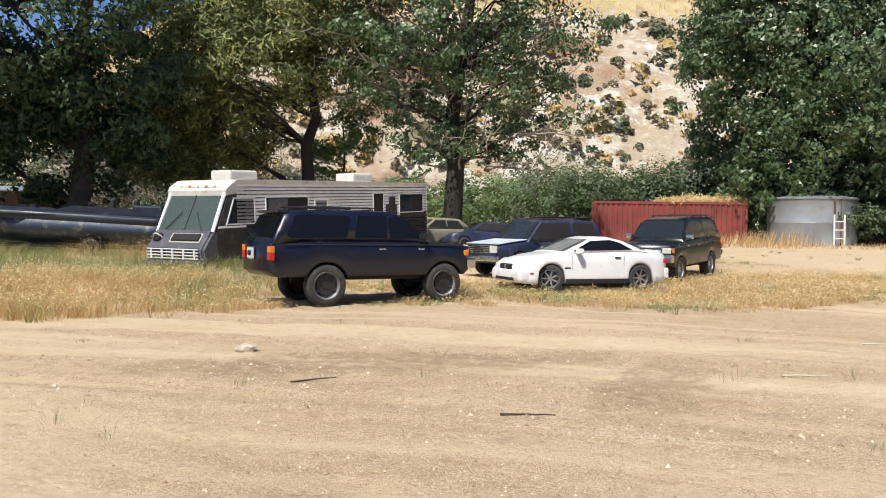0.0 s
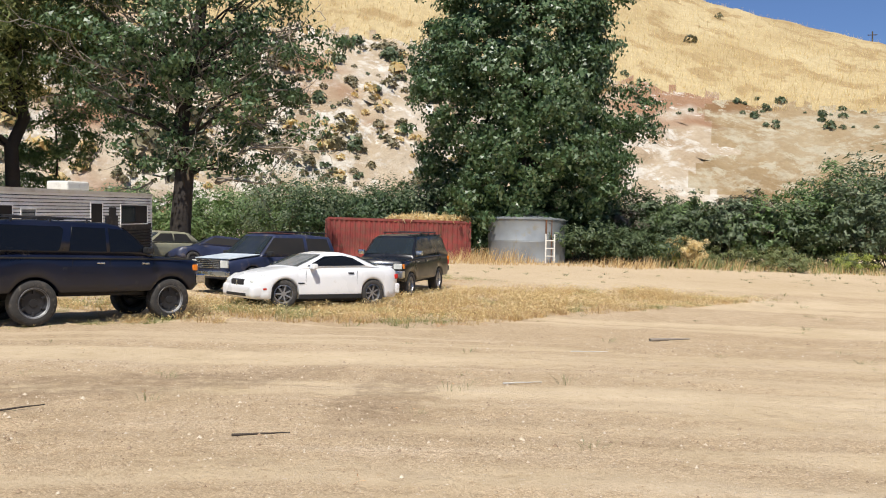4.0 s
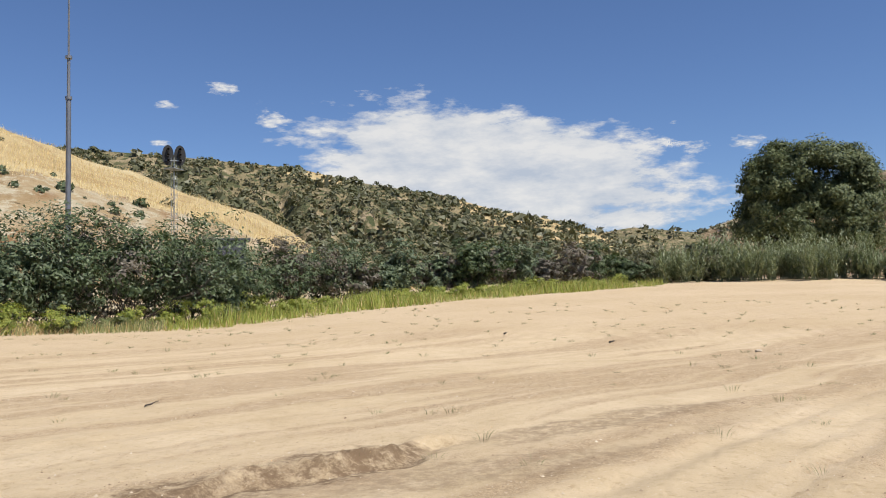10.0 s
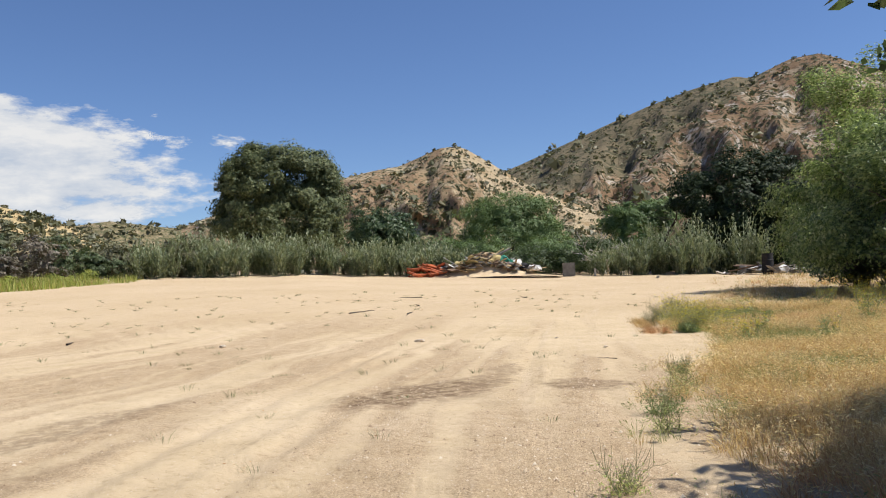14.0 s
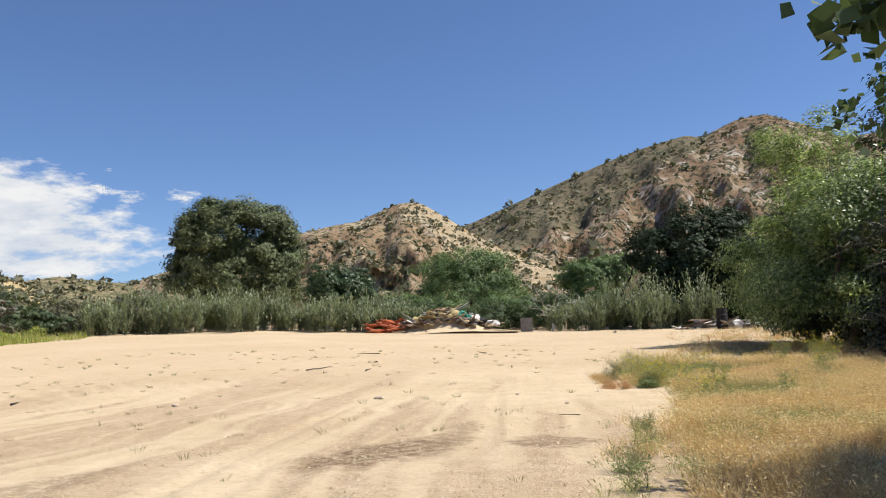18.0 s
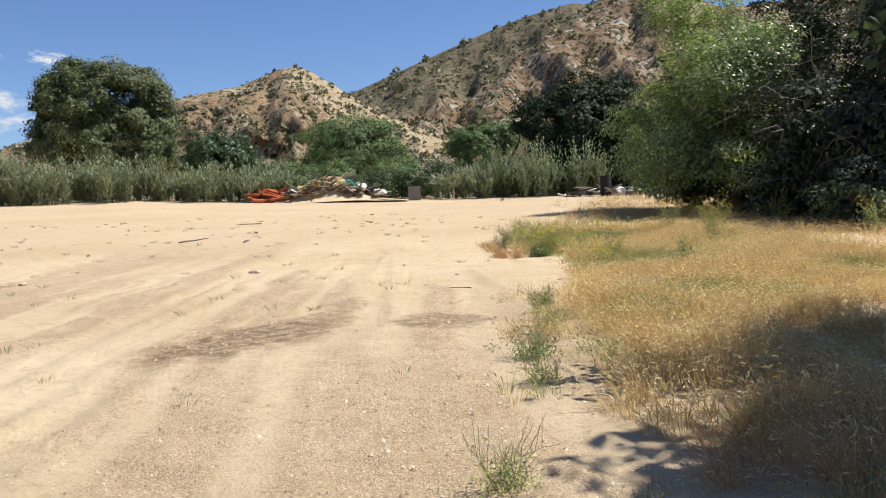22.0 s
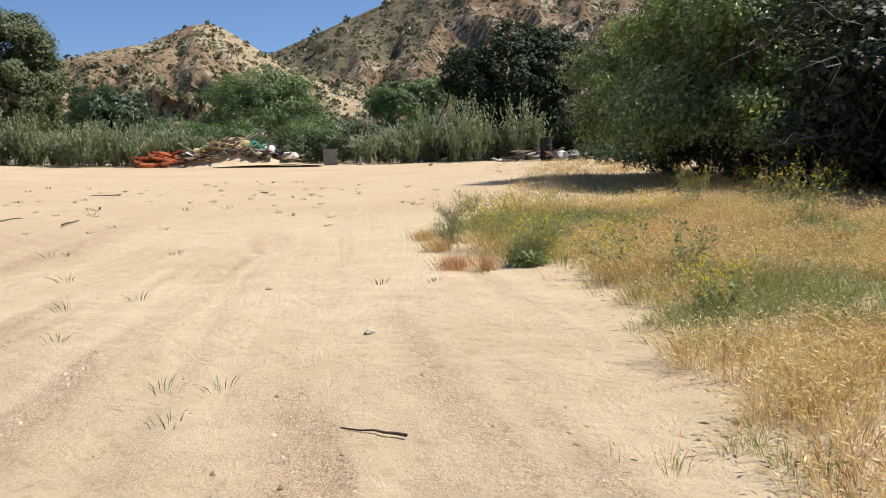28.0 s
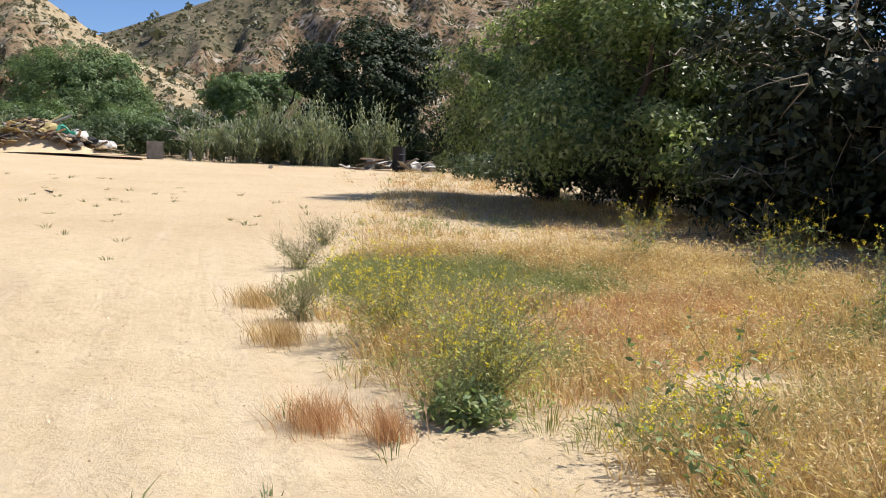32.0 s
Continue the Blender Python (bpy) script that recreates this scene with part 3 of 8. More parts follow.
def tubes(paths, sides=6):
    """Tapered limbs: each path is (points, radii)."""
    vs, fs, off = [], [], 0
    for pts, rad in paths:
        pts = np.asarray(pts, float)
        d = np.gradient(pts, axis=0)
        d /= np.linalg.norm(d, axis=1, keepdims=True) + 1e-9
        ref = np.where(np.abs(d[:, 2:3]) > 0.9, [[1.0, 0, 0]], [[0, 0, 1.0]])
        u = np.cross(d, ref)
        u /= np.linalg.norm(u, axis=1, keepdims=True) + 1e-9
        w = np.cross(d, u)
        a = np.linspace(0, 2 * math.pi, sides, endpoint=False)
        ring = pts[:, None] + (u[:, None] * np.cos(a)[None, :, None] + w[:, None] * np.sin(a)[None, :, None]) * np.asarray(rad)[:, None, None]
        n = len(pts)
        vs.append(ring.reshape(-1, 3))
        i = off + np.arange(n * sides).reshape(n, sides)
        j = np.roll(i, -1, axis=1)
        fs.append(np.stack([i[:-1], j[:-1], j[1:], i[1:]], -1).reshape(-1, 4))
        off += n * sides
    return np.concatenate(vs), np.concatenate(fs)


def bent(a, b, rng, n=6, wob=0.06, sag=0.0):
    a, b = np.asarray(a, float), np.asarray(b, float)
    s = np.linspace(0, 1, n)[:, None]
    p = a + (b - a) * s
    size = np.linalg.norm(b - a)
    p[1:-1] += rng.normal(size=(n - 2, 3)) * size * wob
    p[:, 2] += sag * size * np.sin(s[:, 0] * math.pi)
    return p


def crown_points(rng, lobes, clumps):
    """Clump centres near the skins of the lobes (centre, radii)."""
    out = []
    vol = np.array([np.prod(r) ** 0.67 for _, r in lobes])
    for (c, r), k in zip(lobes, np.maximum(1, (vol / vol.sum() * clumps).astype(int))):
        d = rng.normal(size=(k, 3))
        d /= np.linalg.norm(d, axis=1, keepdims=True)
        out.append(np.asarray(c) + d * np.asarray(r) * rng.uniform(0.45, 1.02, (k, 1)) ** 0.6)
    return np.concatenate(out)


def foliage(rng, centres, per, spread, leaf, slim=0.55, up=0.5, droop=0.0):
    """Leaves in tufts round the clump centres, facing mostly outward and up."""
    n = len(centres) * per
    c = np.repeat(centres, per, 0)
    size = np.repeat(rng.uniform(0.6, 1.3, len(centres)), per)[:, None]
    d = rng.normal(size=(n, 3)) + [0, 0, 0.35]
    d /= np.linalg.norm(d, axis=1, keepdims=True)
    off = d * spread * size * 1.75 * rng.uniform(0.03, 1, (n, 1)) ** 0.5 * (1.15, 1.15, 0.75)
    out = centres - centres.mean(0)
    out = np.repeat(out / (np.linalg.norm(out, axis=1, keepdims=True) + 1e-6), per, 0)
    nrm = off / (spread + 1e-6) * 0.6 + out * 0.9 + rng.normal(size=(n, 3)) * 0.5
    nrm[:, 2] += up
    return leaf_tris(c + off, nrm, leaf, rng, slim, droop)


def tree(name, label, x, y, seed, lobes, clumps, per, spread, leaf, leaf_mat, trunk_r=0.3, trunk_top=0.7, slim=0.55, droop=0.0, bare=0, lean=(0, 0), limbs=14, group="", bark=None, category="tree", up=0.5, sink=0.1, stems=1):
    """Trunk, limbs and a crown of tufts; lobes are given from the foot of the tree."""
    rng = np.random.default_rng(seed)
    t = thing(name, label, category, group, at=on_ground(x, y))
    # a lobe's x runs across the line of sight from the yard
    az = math.atan2(x, y)
    ca, sa = math.cos(az), math.sin(az)
    lobes = [((cx * ca + cy * sa, cy * ca - cx * sa, cz), (math.hypot(rx * ca, ry * sa), math.hypot(rx * sa, ry * ca), rz)) for (cx, cy, cz), (rx, ry, rz) in lobes]
    centres = crown_points(rng, lobes, clumps)
    centres = centres[centres[:, 2] > 0.15]
    high = max(c[2] + r[2] for c, r in lobes)
    paths = []
    for k in range(stems):
        off = rng.normal(size=2) * trunk_r * 2.2 * (stems > 1)
        top = np.array([lean[0] + off[0] * 4, lean[1] + off[1] * 4, high * trunk_top])
        line = bent((off[0], off[1], -sink - 0.2), top, rng, 9, 0.018)
        paths.append((line, np.linspace(trunk_r * 1.15, trunk_r * 0.25, 9)))
    pick = rng.choice(len(centres), min(limbs, len(centres)), replace=False)
    for c in centres[pick]:
        line = paths[rng.integers(stems)][0] if stems > 1 else paths[0][0]
        want = c[2] - 0.55 * math.hypot(c[0], c[1])
        i = int(np.clip(np.searchsorted(line[:, 2], want), 1, 7))
        r0 = trunk_r * (1 - i / 10) * 0.34
        paths.append((bent(line[i], c, rng, 7, 0.022, 0.05), np.linspace(r0, r0 * 0.12, 7)))
    v, f = tubes(paths, 8)
    piece("trunk", raw_mesh("trunk", v, f, bark or BARK, True), t)
    if bare:
        paths = []
        for _ in range(bare):
            c = centres[rng.integers(len(centres))]
            e = c * np.array([1.08, 1.08, 1.0]) + rng.normal(size=3) * 0.9
            s = c * np.array([0.5, 0.5, 0.85])
            p = bent(s, e, rng, 6, 0.06)
            paths.append((p, np.linspace(0.05, 0.008, 6)))
            for _ in range(3):
                q = p[rng.integers(2, 6)]
                paths.append((bent(q, q + rng.normal(size=3) * 0.7 + (0, 0, -0.2), rng, 4, 0.08), np.linspace(0.02, 0.004, 4)))
        v, f = tubes(paths, 4)
        tagged(piece("bare_branch", raw_mesh("bare_branch", v, f, DEADWOOD, True), t, "grey leafless dead branches"), kind="stuff")
    v, f = foliage(rng, centres, per, spread, leaf, slim, up, droop)
    keep = v.reshape(-1, 3, 3)[:, :, 2].min(1) > 0.02
    f = f[keep]
    piece("crown", raw_mesh("crown", v, f, leaf_mat), t)
    return t


def shrub(name, label, x, y, seed, w, h, leaf_mat, clumps=60, per=26, leaf=0.16, group="", twigs=10, slim=0.5, category="shrub", flowers=None, tuft=0.085):
    rng = np.random.default_rng(seed)
    t = thing(name, label, category, group, at=on_ground(x, y))
    lobes = [((rng.normal() * w * 0.22, rng.normal() * w * 0.22, h * rng.uniform(0.38, 0.62)), (w * rng.uniform(0.28, 0.42), w * rng.uniform(0.28, 0.42), h * rng.uniform(0.32, 0.42))) for _ in range(5)]
    c = crown_points(rng, lobes, clumps)
    c = c[c[:, 2] > 0.05]
    paths = [(bent((rng.normal() * 0.1, rng.normal() * 0.1, -0.15), c[i], rng, 6, 0.05), np.linspace(0.035, 0.006, 6)) for i in rng.choice(len(c), min(twigs, len(c)), replace=False)]
    v, f = tubes(paths, 4)
    piece("stem", raw_mesh("stem", v, f, BARK, True), t)
    v, f = foliage(rng, c, per, tuft * (w + h) * 0.5, leaf, slim, 0.8)
    piece("foliage", raw_mesh("foliage", v, f, leaf_mat), t)
    if flowers is not None:
        v, f = foliage(rng, c[c[:, 2] > h * 0.4], 6, 0.09 * w, 0.035, 0.9)
        piece("blossom", raw_mesh("blossom", v, f, flowers), t)
    return t


def wild(seed):
    return np.random.default_rng(seed)


# the tall poplar by the water tank
sprays = wild(1)
lobes = []
for i in range(13):
    c = (0.2 + sprays.normal() * 0.3, 0.6, 2.2 + 1.9 * i)
    wide = lerp_table([(0, 4.2), (3, 6.2), (7, 8.0), (11, 8.4), (15, 7.8), (20, 6.6), (26, 4.2)], c[2])
    for q in np.linspace(0, 2 * math.pi, 9, endpoint=False) + sprays.uniform(0, 1):
        out = wide * sprays.uniform(0.45, 0.86)
        lobes.append(((c[0] + out * math.cos(q), 0.75 * out * math.sin(q), c[2] + sprays.uniform(-0.8, 0.8)), (1.35 * sprays.uniform(0.7, 1.2), 1.25, 1.9 * sprays.uniform(0.8, 1.25))))
tree("poplar_tree", "tall dense green poplar beside the water tank", *spot(18.2, 53), 11, lobes + [((0.3, 0, z), (lerp_table([(2, 3.5), (9, 5.6), (16, 5.2), (24, 3.4)], z), 4.0, 2.6)) for z in (3, 7, 11, 15, 19, 23)], 2100, 72, 0.46, 0.24, POPLAR_LEAF, 0.38, 0.9, slim=0.8, limbs=40, up=0.35)
tree("cottonwood_tree", "old dark cottonwood with broken dead boughs", *spot(-4.5, 38), 12,
     [((0, 0, 12), (5, 4.6, 4)), ((-3.0, 0, 9.0), (3.6, 3.4, 3.0)), ((2.2, 0, 6.5), (4.2, 3.0, 1.6)), ((4.0, 0, 9.5), (3.0, 2.6, 2.2)), ((-1.6, 0, 5.2), (1.6, 1.6, 1.8)), ((0.5, 0, 16), (5, 5, 3)), ((-4.5, 0, 12.5), (2.6, 2.6, 2.2)), ((0.4, -1.5, 9), (3.4, 2.4, 2.4)), ((1.4, 0, 4.6), (2.4, 2.0, 1.3))],
     330, 110, 0.42, 0.19, POPLAR_LEAF, 0.42, 0.85, slim=0.7, bare=170, limbs=46, bark=SHADEBARK, lean=(0.9, 0))
tree("willow_tree", "light green sapling between the pine and the cottonwood", *spot(-12.0, 43), 112,
     [((0, 0, 5.4), (2.0, 1.6, 1.6)), ((1.6, 0, 6.6), (1.8, 1.5, 1.4)), ((-0.8, 0, 4.0), (1.4, 1.2, 1.0))], 90, 60, 0.30, 0.19, WILLOW_LEAF, 0.10, 0.8, slim=0.5, limbs=16)
tree("pine_tree", "dark spreading pine behind the motorhome", *spot(-14.3, 40), 13,
     [((-2.8, 0, 8.6), (4.6, 4.2, 3.2)), ((-5.4, 0, 5.8), (3.2, 3.0, 2.4)), ((1.2, 0, 9.2), (3.0, 2.8, 2.2)), ((-1, 0, 12), (5.5, 4.2, 3.4)), ((-5, 0, 10), (3.6, 3.2, 2.6)), ((0.5, 0, 15.5), (4.2, 4.0, 3.0)), ((-3.6, 1, 5.0), (2.6, 2.4, 2.0)), ((-6.5, 1, 4.4), (3.2, 2.5, 2.2))],
     640, 120, 0.52, 0.32, PINE_LEAF, 0.30, 0.95, slim=0.27, bare=30, limbs=36, bark=SHADEBARK)
tree("shade_tree", "deep green broadleaf tree beside the boat", *spot(-28, 36), 14,
     [((-2.6, 0, 9), (6.0, 4.5, 5.2)), ((1.0, 0, 6), (3.2, 3, 2.6)), ((-3, 0, 14), (6.0, 4.5, 4)), ((-5, 0, 5.5), (4.0, 3.4, 3.4)), ((-1.5, 2, 3.8), (5.0, 3.0, 2.4))],
     520, 130, 0.5, 0.22, SHADE_LEAF, 0.40, 0.85, slim=0.7, limbs=26)
# far side of the yard: the pine is a dome of many rounded tufts
g = wild(2)
lobes = [((0, 0, 8.5), (8.6, 7.5, 8.0)), ((0, 0, 15.5), (7.6, 6.5, 6.2))]
for _ in range(95):
    q, e = g.uniform(0, 2 * math.pi), math.asin(g.uniform(-0.25, 1.0))
    k = lambda a: math.copysign(abs(a) ** 0.72, a)  # noqa: E731
    lobes.append(((9.8 * k(math.cos(e)) * k(math.cos(q)), 7.6 * k(math.cos(e)) * k(math.sin(q)), 9.6 + 12.2 * k(math.sin(e)) * (1 if e > 0 else 0.7)), (g.uniform(1.3, 2.3), g.uniform(1.3, 2.3), g.uniform(1.2, 1.9))))
tree("round_pine", "large round dark green pine behind the reeds", *spot(96.4, 150), 15, lobes, 1800, 62, 0.75, 0.5, DARKPINE, 0.7, 0.8, slim=0.5, up=0.6)
tree("oak_tree", "dark green live oak at the edge of the yard", *spot(126.4, 109), 16,
     [((0, 0, 8.4), (7.0, 6, 5.0)), ((-4.6, 0, 9.6), (3.6, 3.4, 3.4)), ((5.2, 0, 10.2), (4.2, 4, 3.8)), ((0, 0, 4), (8, 5, 3.4)), ((1.2, 0, 12.6), (3.4, 3.3, 2.6)), ((-2.6, -3, 6), (3, 2.5, 2.4)), ((4, -3, 6.5), (3, 2.5, 2.2)), ((0, 0, 1.8), (8.5, 6, 2.2))],
     760, 70, 0.62, 0.36, OAK_LEAF, 0.5, 0.75, slim=0.7)
tree("willow_tree", "broad soft green willow behind the rubbish heap", *spot(111.7, 122), 17,
     [((0, 0, 5.0), (7.8, 5.5, 4.8)), ((-3.4, 0, 7.6), (4.4, 3.6, 3.4)), ((3.6, 0, 7.4), (4.4, 3.6, 3.4)), ((0.2, 0, 9.2), (4.0, 3.4, 2.6)), ((6.6, 0, 3.4), (3.0, 3.0, 3.0)), ((-6.6, 0, 3.2), (2.8, 2.8, 2.8))],
     560, 84, 0.66, 0.36, WILLOW_LEAF, 0.35, 0.75, slim=0.42, stems=3)
tree("willow_tree", "green tree rising behind the reeds", *spot(103.2, 132), 18,
     [((0, 0, 5.5), (5.6, 5, 4.4)), ((-2.6, 0, 7.6), (2.8, 3, 2.8)), ((2.2, 0, 6.4), (3.4, 3.4, 3.2))],
     260, 70, 0.6, 0.45, SHADE_LEAF, 0.35, 0.75, slim=0.5)
tree("willow_tree", "pale green tree beyond the dead boughs", *spot(120.2, 118), 19,
     [((0, 0, 5.6), (4.6, 4.0, 3.8)), ((2.6, 0, 7.6), (3.0, 3.0, 2.2)), ((-2.2, 0, 7.2), (3.0, 3.0, 2.0))],
     260, 66, 0.5, 0.42, WILLOW_LEAF, 0.35, 0.75, slim=0.45, stems=2)

# the wood along the south side; DUSK_LEAF trees have the wood's shade in their colour
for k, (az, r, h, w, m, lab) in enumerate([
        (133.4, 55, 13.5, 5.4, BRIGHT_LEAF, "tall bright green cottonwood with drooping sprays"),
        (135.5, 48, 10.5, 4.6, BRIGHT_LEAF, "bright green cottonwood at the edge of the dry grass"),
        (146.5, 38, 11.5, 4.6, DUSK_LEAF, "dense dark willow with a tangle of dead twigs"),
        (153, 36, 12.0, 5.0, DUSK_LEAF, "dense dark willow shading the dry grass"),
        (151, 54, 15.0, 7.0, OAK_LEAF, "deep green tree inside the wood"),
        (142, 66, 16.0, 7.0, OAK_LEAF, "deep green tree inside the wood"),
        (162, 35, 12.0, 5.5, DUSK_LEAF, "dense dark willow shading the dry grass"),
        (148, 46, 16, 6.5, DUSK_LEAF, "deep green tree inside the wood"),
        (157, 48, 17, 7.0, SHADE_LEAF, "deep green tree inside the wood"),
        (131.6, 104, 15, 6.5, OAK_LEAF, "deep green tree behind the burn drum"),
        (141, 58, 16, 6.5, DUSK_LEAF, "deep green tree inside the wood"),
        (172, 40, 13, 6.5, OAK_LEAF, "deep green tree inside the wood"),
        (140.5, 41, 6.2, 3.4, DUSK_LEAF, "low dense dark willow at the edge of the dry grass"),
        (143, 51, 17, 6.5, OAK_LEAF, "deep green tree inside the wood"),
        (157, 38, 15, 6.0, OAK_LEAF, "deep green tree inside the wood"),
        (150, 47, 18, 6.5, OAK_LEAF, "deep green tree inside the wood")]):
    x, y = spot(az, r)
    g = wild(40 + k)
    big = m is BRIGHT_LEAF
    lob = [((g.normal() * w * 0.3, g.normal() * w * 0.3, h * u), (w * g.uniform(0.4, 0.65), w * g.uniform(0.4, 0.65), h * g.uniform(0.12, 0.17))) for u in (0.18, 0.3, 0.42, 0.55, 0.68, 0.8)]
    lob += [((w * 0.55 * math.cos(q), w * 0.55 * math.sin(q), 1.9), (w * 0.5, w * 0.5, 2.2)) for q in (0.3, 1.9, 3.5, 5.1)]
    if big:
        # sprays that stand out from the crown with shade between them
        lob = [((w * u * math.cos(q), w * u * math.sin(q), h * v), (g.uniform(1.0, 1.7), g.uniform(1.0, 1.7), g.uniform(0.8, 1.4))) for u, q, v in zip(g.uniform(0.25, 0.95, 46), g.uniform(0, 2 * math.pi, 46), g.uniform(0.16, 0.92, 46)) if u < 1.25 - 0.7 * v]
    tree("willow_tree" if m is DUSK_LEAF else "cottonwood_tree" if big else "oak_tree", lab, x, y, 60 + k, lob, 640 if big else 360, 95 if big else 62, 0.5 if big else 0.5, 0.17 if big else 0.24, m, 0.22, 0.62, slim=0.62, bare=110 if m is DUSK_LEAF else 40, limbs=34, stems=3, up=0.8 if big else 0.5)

# the tree overhead by the start of the path, its boughs hang into the view
tree("cottonwood_tree", "cottonwood with heart-shaped leaves hanging over the path", 2.75, -13.5, 90,
     [((-0.4, -0.5, 7.0), (3.6, 3.4, 1.9)), ((-2.2, 0.2, 6.8), (2.4, 2.2, 1.6)), ((1.2, -0.6, 7.0), (2.2, 2.2, 1.6)), ((-0.6, 0.3, 8.6), (2.8, 2.6, 1.8)), ((-1.3, -3.5, 7.0), (1.7, 1.5, 1.2))],
     620, 110, 0.48, 0.26, POPLAR_LEAF, 0.3, 0.8, slim=0.85, limbs=26)


def hanging_bough(x, y, z, seed, n, spread, start, leaf):
    """A leafy bough end that hangs into view."""
    rng = wild(seed)
    t = thing("hanging_bough", "leafy cottonwood bough end with broad heart-shaped leaves", "branch", "boughs overhead", at=(x, y, z))
    paths, centres, normals = [], [], []
    start = np.array(start)
    for _ in range(n):
        end = rng.normal(size=3) * spread
        p = bent(start, end, rng, 9, 0.015, 0.05)
        paths.append((p, np.linspace(0.012, 0.0015, 9)))
        for _ in range(24):
            centres.append(p[rng.integers(6, 9)] + rng.normal(size=3) * leaf * 0.75)
            normals.append(rng.normal(size=3))
    v, f = tubes(paths, 5)
    piece("twig", raw_mesh("twig", v, f, BARK, True), t)
    v, f = leaf_quads(np.array(centres), np.array(normals), leaf, rng, 0.95, 1.6)
    piece("foliage", raw_mesh("foliage", v, f, SHADE_LEAF), t)


hanging_bough(2.71, -2.27, 2.33, 91, 12, (0.055, 0.055, 0.035), (-0.5, -1.1, 0.8), 0.06)
hanging_bough(7.55, -7.86, 3.52, 92, 26, (0.36, 0.26, 0.34), (-1.4, -2.8, 2.0), 0.11)

# the band of shrubs below the cut bank
band = wild(5)
kinds = [(BAND_LEAF, "tall dusty green shrub below the cut bank"), (SHRUB_LEAF, "tall dusty green shrub below the cut bank"), (WILLOW_LEAF, "leafy green shrub below the cut bank"), (GREY_LEAF, "grey leafless shrub below the cut bank")]
for k in range(64):
    az = 22.5 + 64 * (k + band.uniform(-0.3, 0.3)) / 64
    r = lerp_table([(20, 57), (35, 56), (50, 58), (60, 66), (75, 84), (88, 104)], az) + band.uniform(-2.5, 5)
    top = lerp_table([(22, 3.2), (26, 4.2), (33, 5.0), (36, 5.9), (42, 6.9), (52, 7.2), (56, 7.0), (60, 5.9), (70, 4.9), (78, 4.6), (82, 4.0), (88, 2.8)], az) * band.uniform(0.70, 1.12)
    x, y = spot(az, r)
    h = 1.55 + r * math.tan(radians(top)) - float(height(x, y))
    j = int(band.choice(4, p=[0.42, 0.28, 0.18, 0.12]))
    if 62 < az < 82 and band.random() < 0.4:
        j = 3
    shrub("shrub", kinds[j][1], x, y, 200 + k, h * band.uniform(0.75, 1.1), h, kinds[j][0], 100, 30 if r < 75 else 24, 0.29 if r < 75 else 0.38, "shrubs below the bank", 16, 0.5, tuft=0.058)
# lower growth behind the cars and round the tank
for k in range(22):
    az = -9 + 20 * (k + band.uniform(-0.3, 0.3)) / 22
    r = band.uniform(58, 68)
    x, y = spot(az, r)
    h = 1.55 + r * math.tan(radians(band.uniform(2.6, 4.4))) - float(height(x, y))
    j = 2 if band.random() < 0.6 else 0
    shrub("shrub", "leafy green shrub behind the parked cars", x, y, 300 + k, h * 1.1, h, kinds[j][0], 60, 40, 0.27, "shrubs behind the cars", 8, 0.42)
for k in range(7):
    x, y = spot(21.6 + k * 0.9, band.uniform(50, 55))
    shrub("shrub", "low leafy shrub beside the water tank", x, y, 340 + k, 3.4, band.uniform(1.8, 3.2), SHRUB_LEAF, 60, 40, 0.22, "shrubs beside the tank", 8, 0.42)
for k in range(12):
    az = -31 + k * 1.6
    x, y = spot(az, band.uniform(46, 60))
    shrub("shrub", "dry grey-green brush behind the boat", x, y, 360 + k, 6, band.uniform(3.5, 6.0), GREY_LEAF if k % 3 == 1 else SHADE_LEAF, 90, 50, 0.22, "brush behind the boat", 14, 0.35)
# dark growth behind the container and under the poplar
for k in range(20):
    az = 3 + 23 * (k + band.uniform(-0.3, 0.3)) / 20
    r = band.uniform(55.5, 58.5)
    x, y = spot(az, r)
    h = 1.55 + r * math.tan(radians(band.uniform(4.0, 6.0))) - float(height(x, y))
    shrub("shrub", "dense dark shrub behind the container", x, y, 800 + k, h * 1.1, h, SHADE_LEAF if k % 3 else BAND_LEAF, 70, 50, 0.22, "shrubs behind the container", 8, 0.45)
x, y = spot(29.2, 50.5)
shrub("grass_clump", "tall golden grass clump at the foot of the shrubs", x, y, 395, 2.6, 1.9, STRAW_PALE, 60, 40, 0.3, "", 8, 0.14, "grass")
# yellow-green weeds in front of the shrubs: few near the tank, a strip of them further east
for k in range(52):
    az = 25 + 61 * (k + band.uniform(-0.4, 0.4)) / 52
    r = lerp_table([(20, 52), (35, 51), (50, 53), (60, 60), (75, 78), (88, 98)], az) + band.uniform(-1.5, 1.5)
    x, y = spot(az, r)
    lime = az > 61 or (az > 44 and k % 2 == 0) or k % 5 == 2
    if az < 61 and k % 3 == 1:
        continue
    shrub("weed", "fresh yellow-green weed along the edge of the dirt" if lime else "dull green weed below the shrubs", x, y, 400 + k, band.uniform(1.6, 3.0), band.uniform(0.8, 1.5) * (1.3 if lime and az < 61 else 1.0), LIME_LEAF if lime else DULL_WEED, 46, 32, 0.19, "weeds along the edge", 6, 0.3)


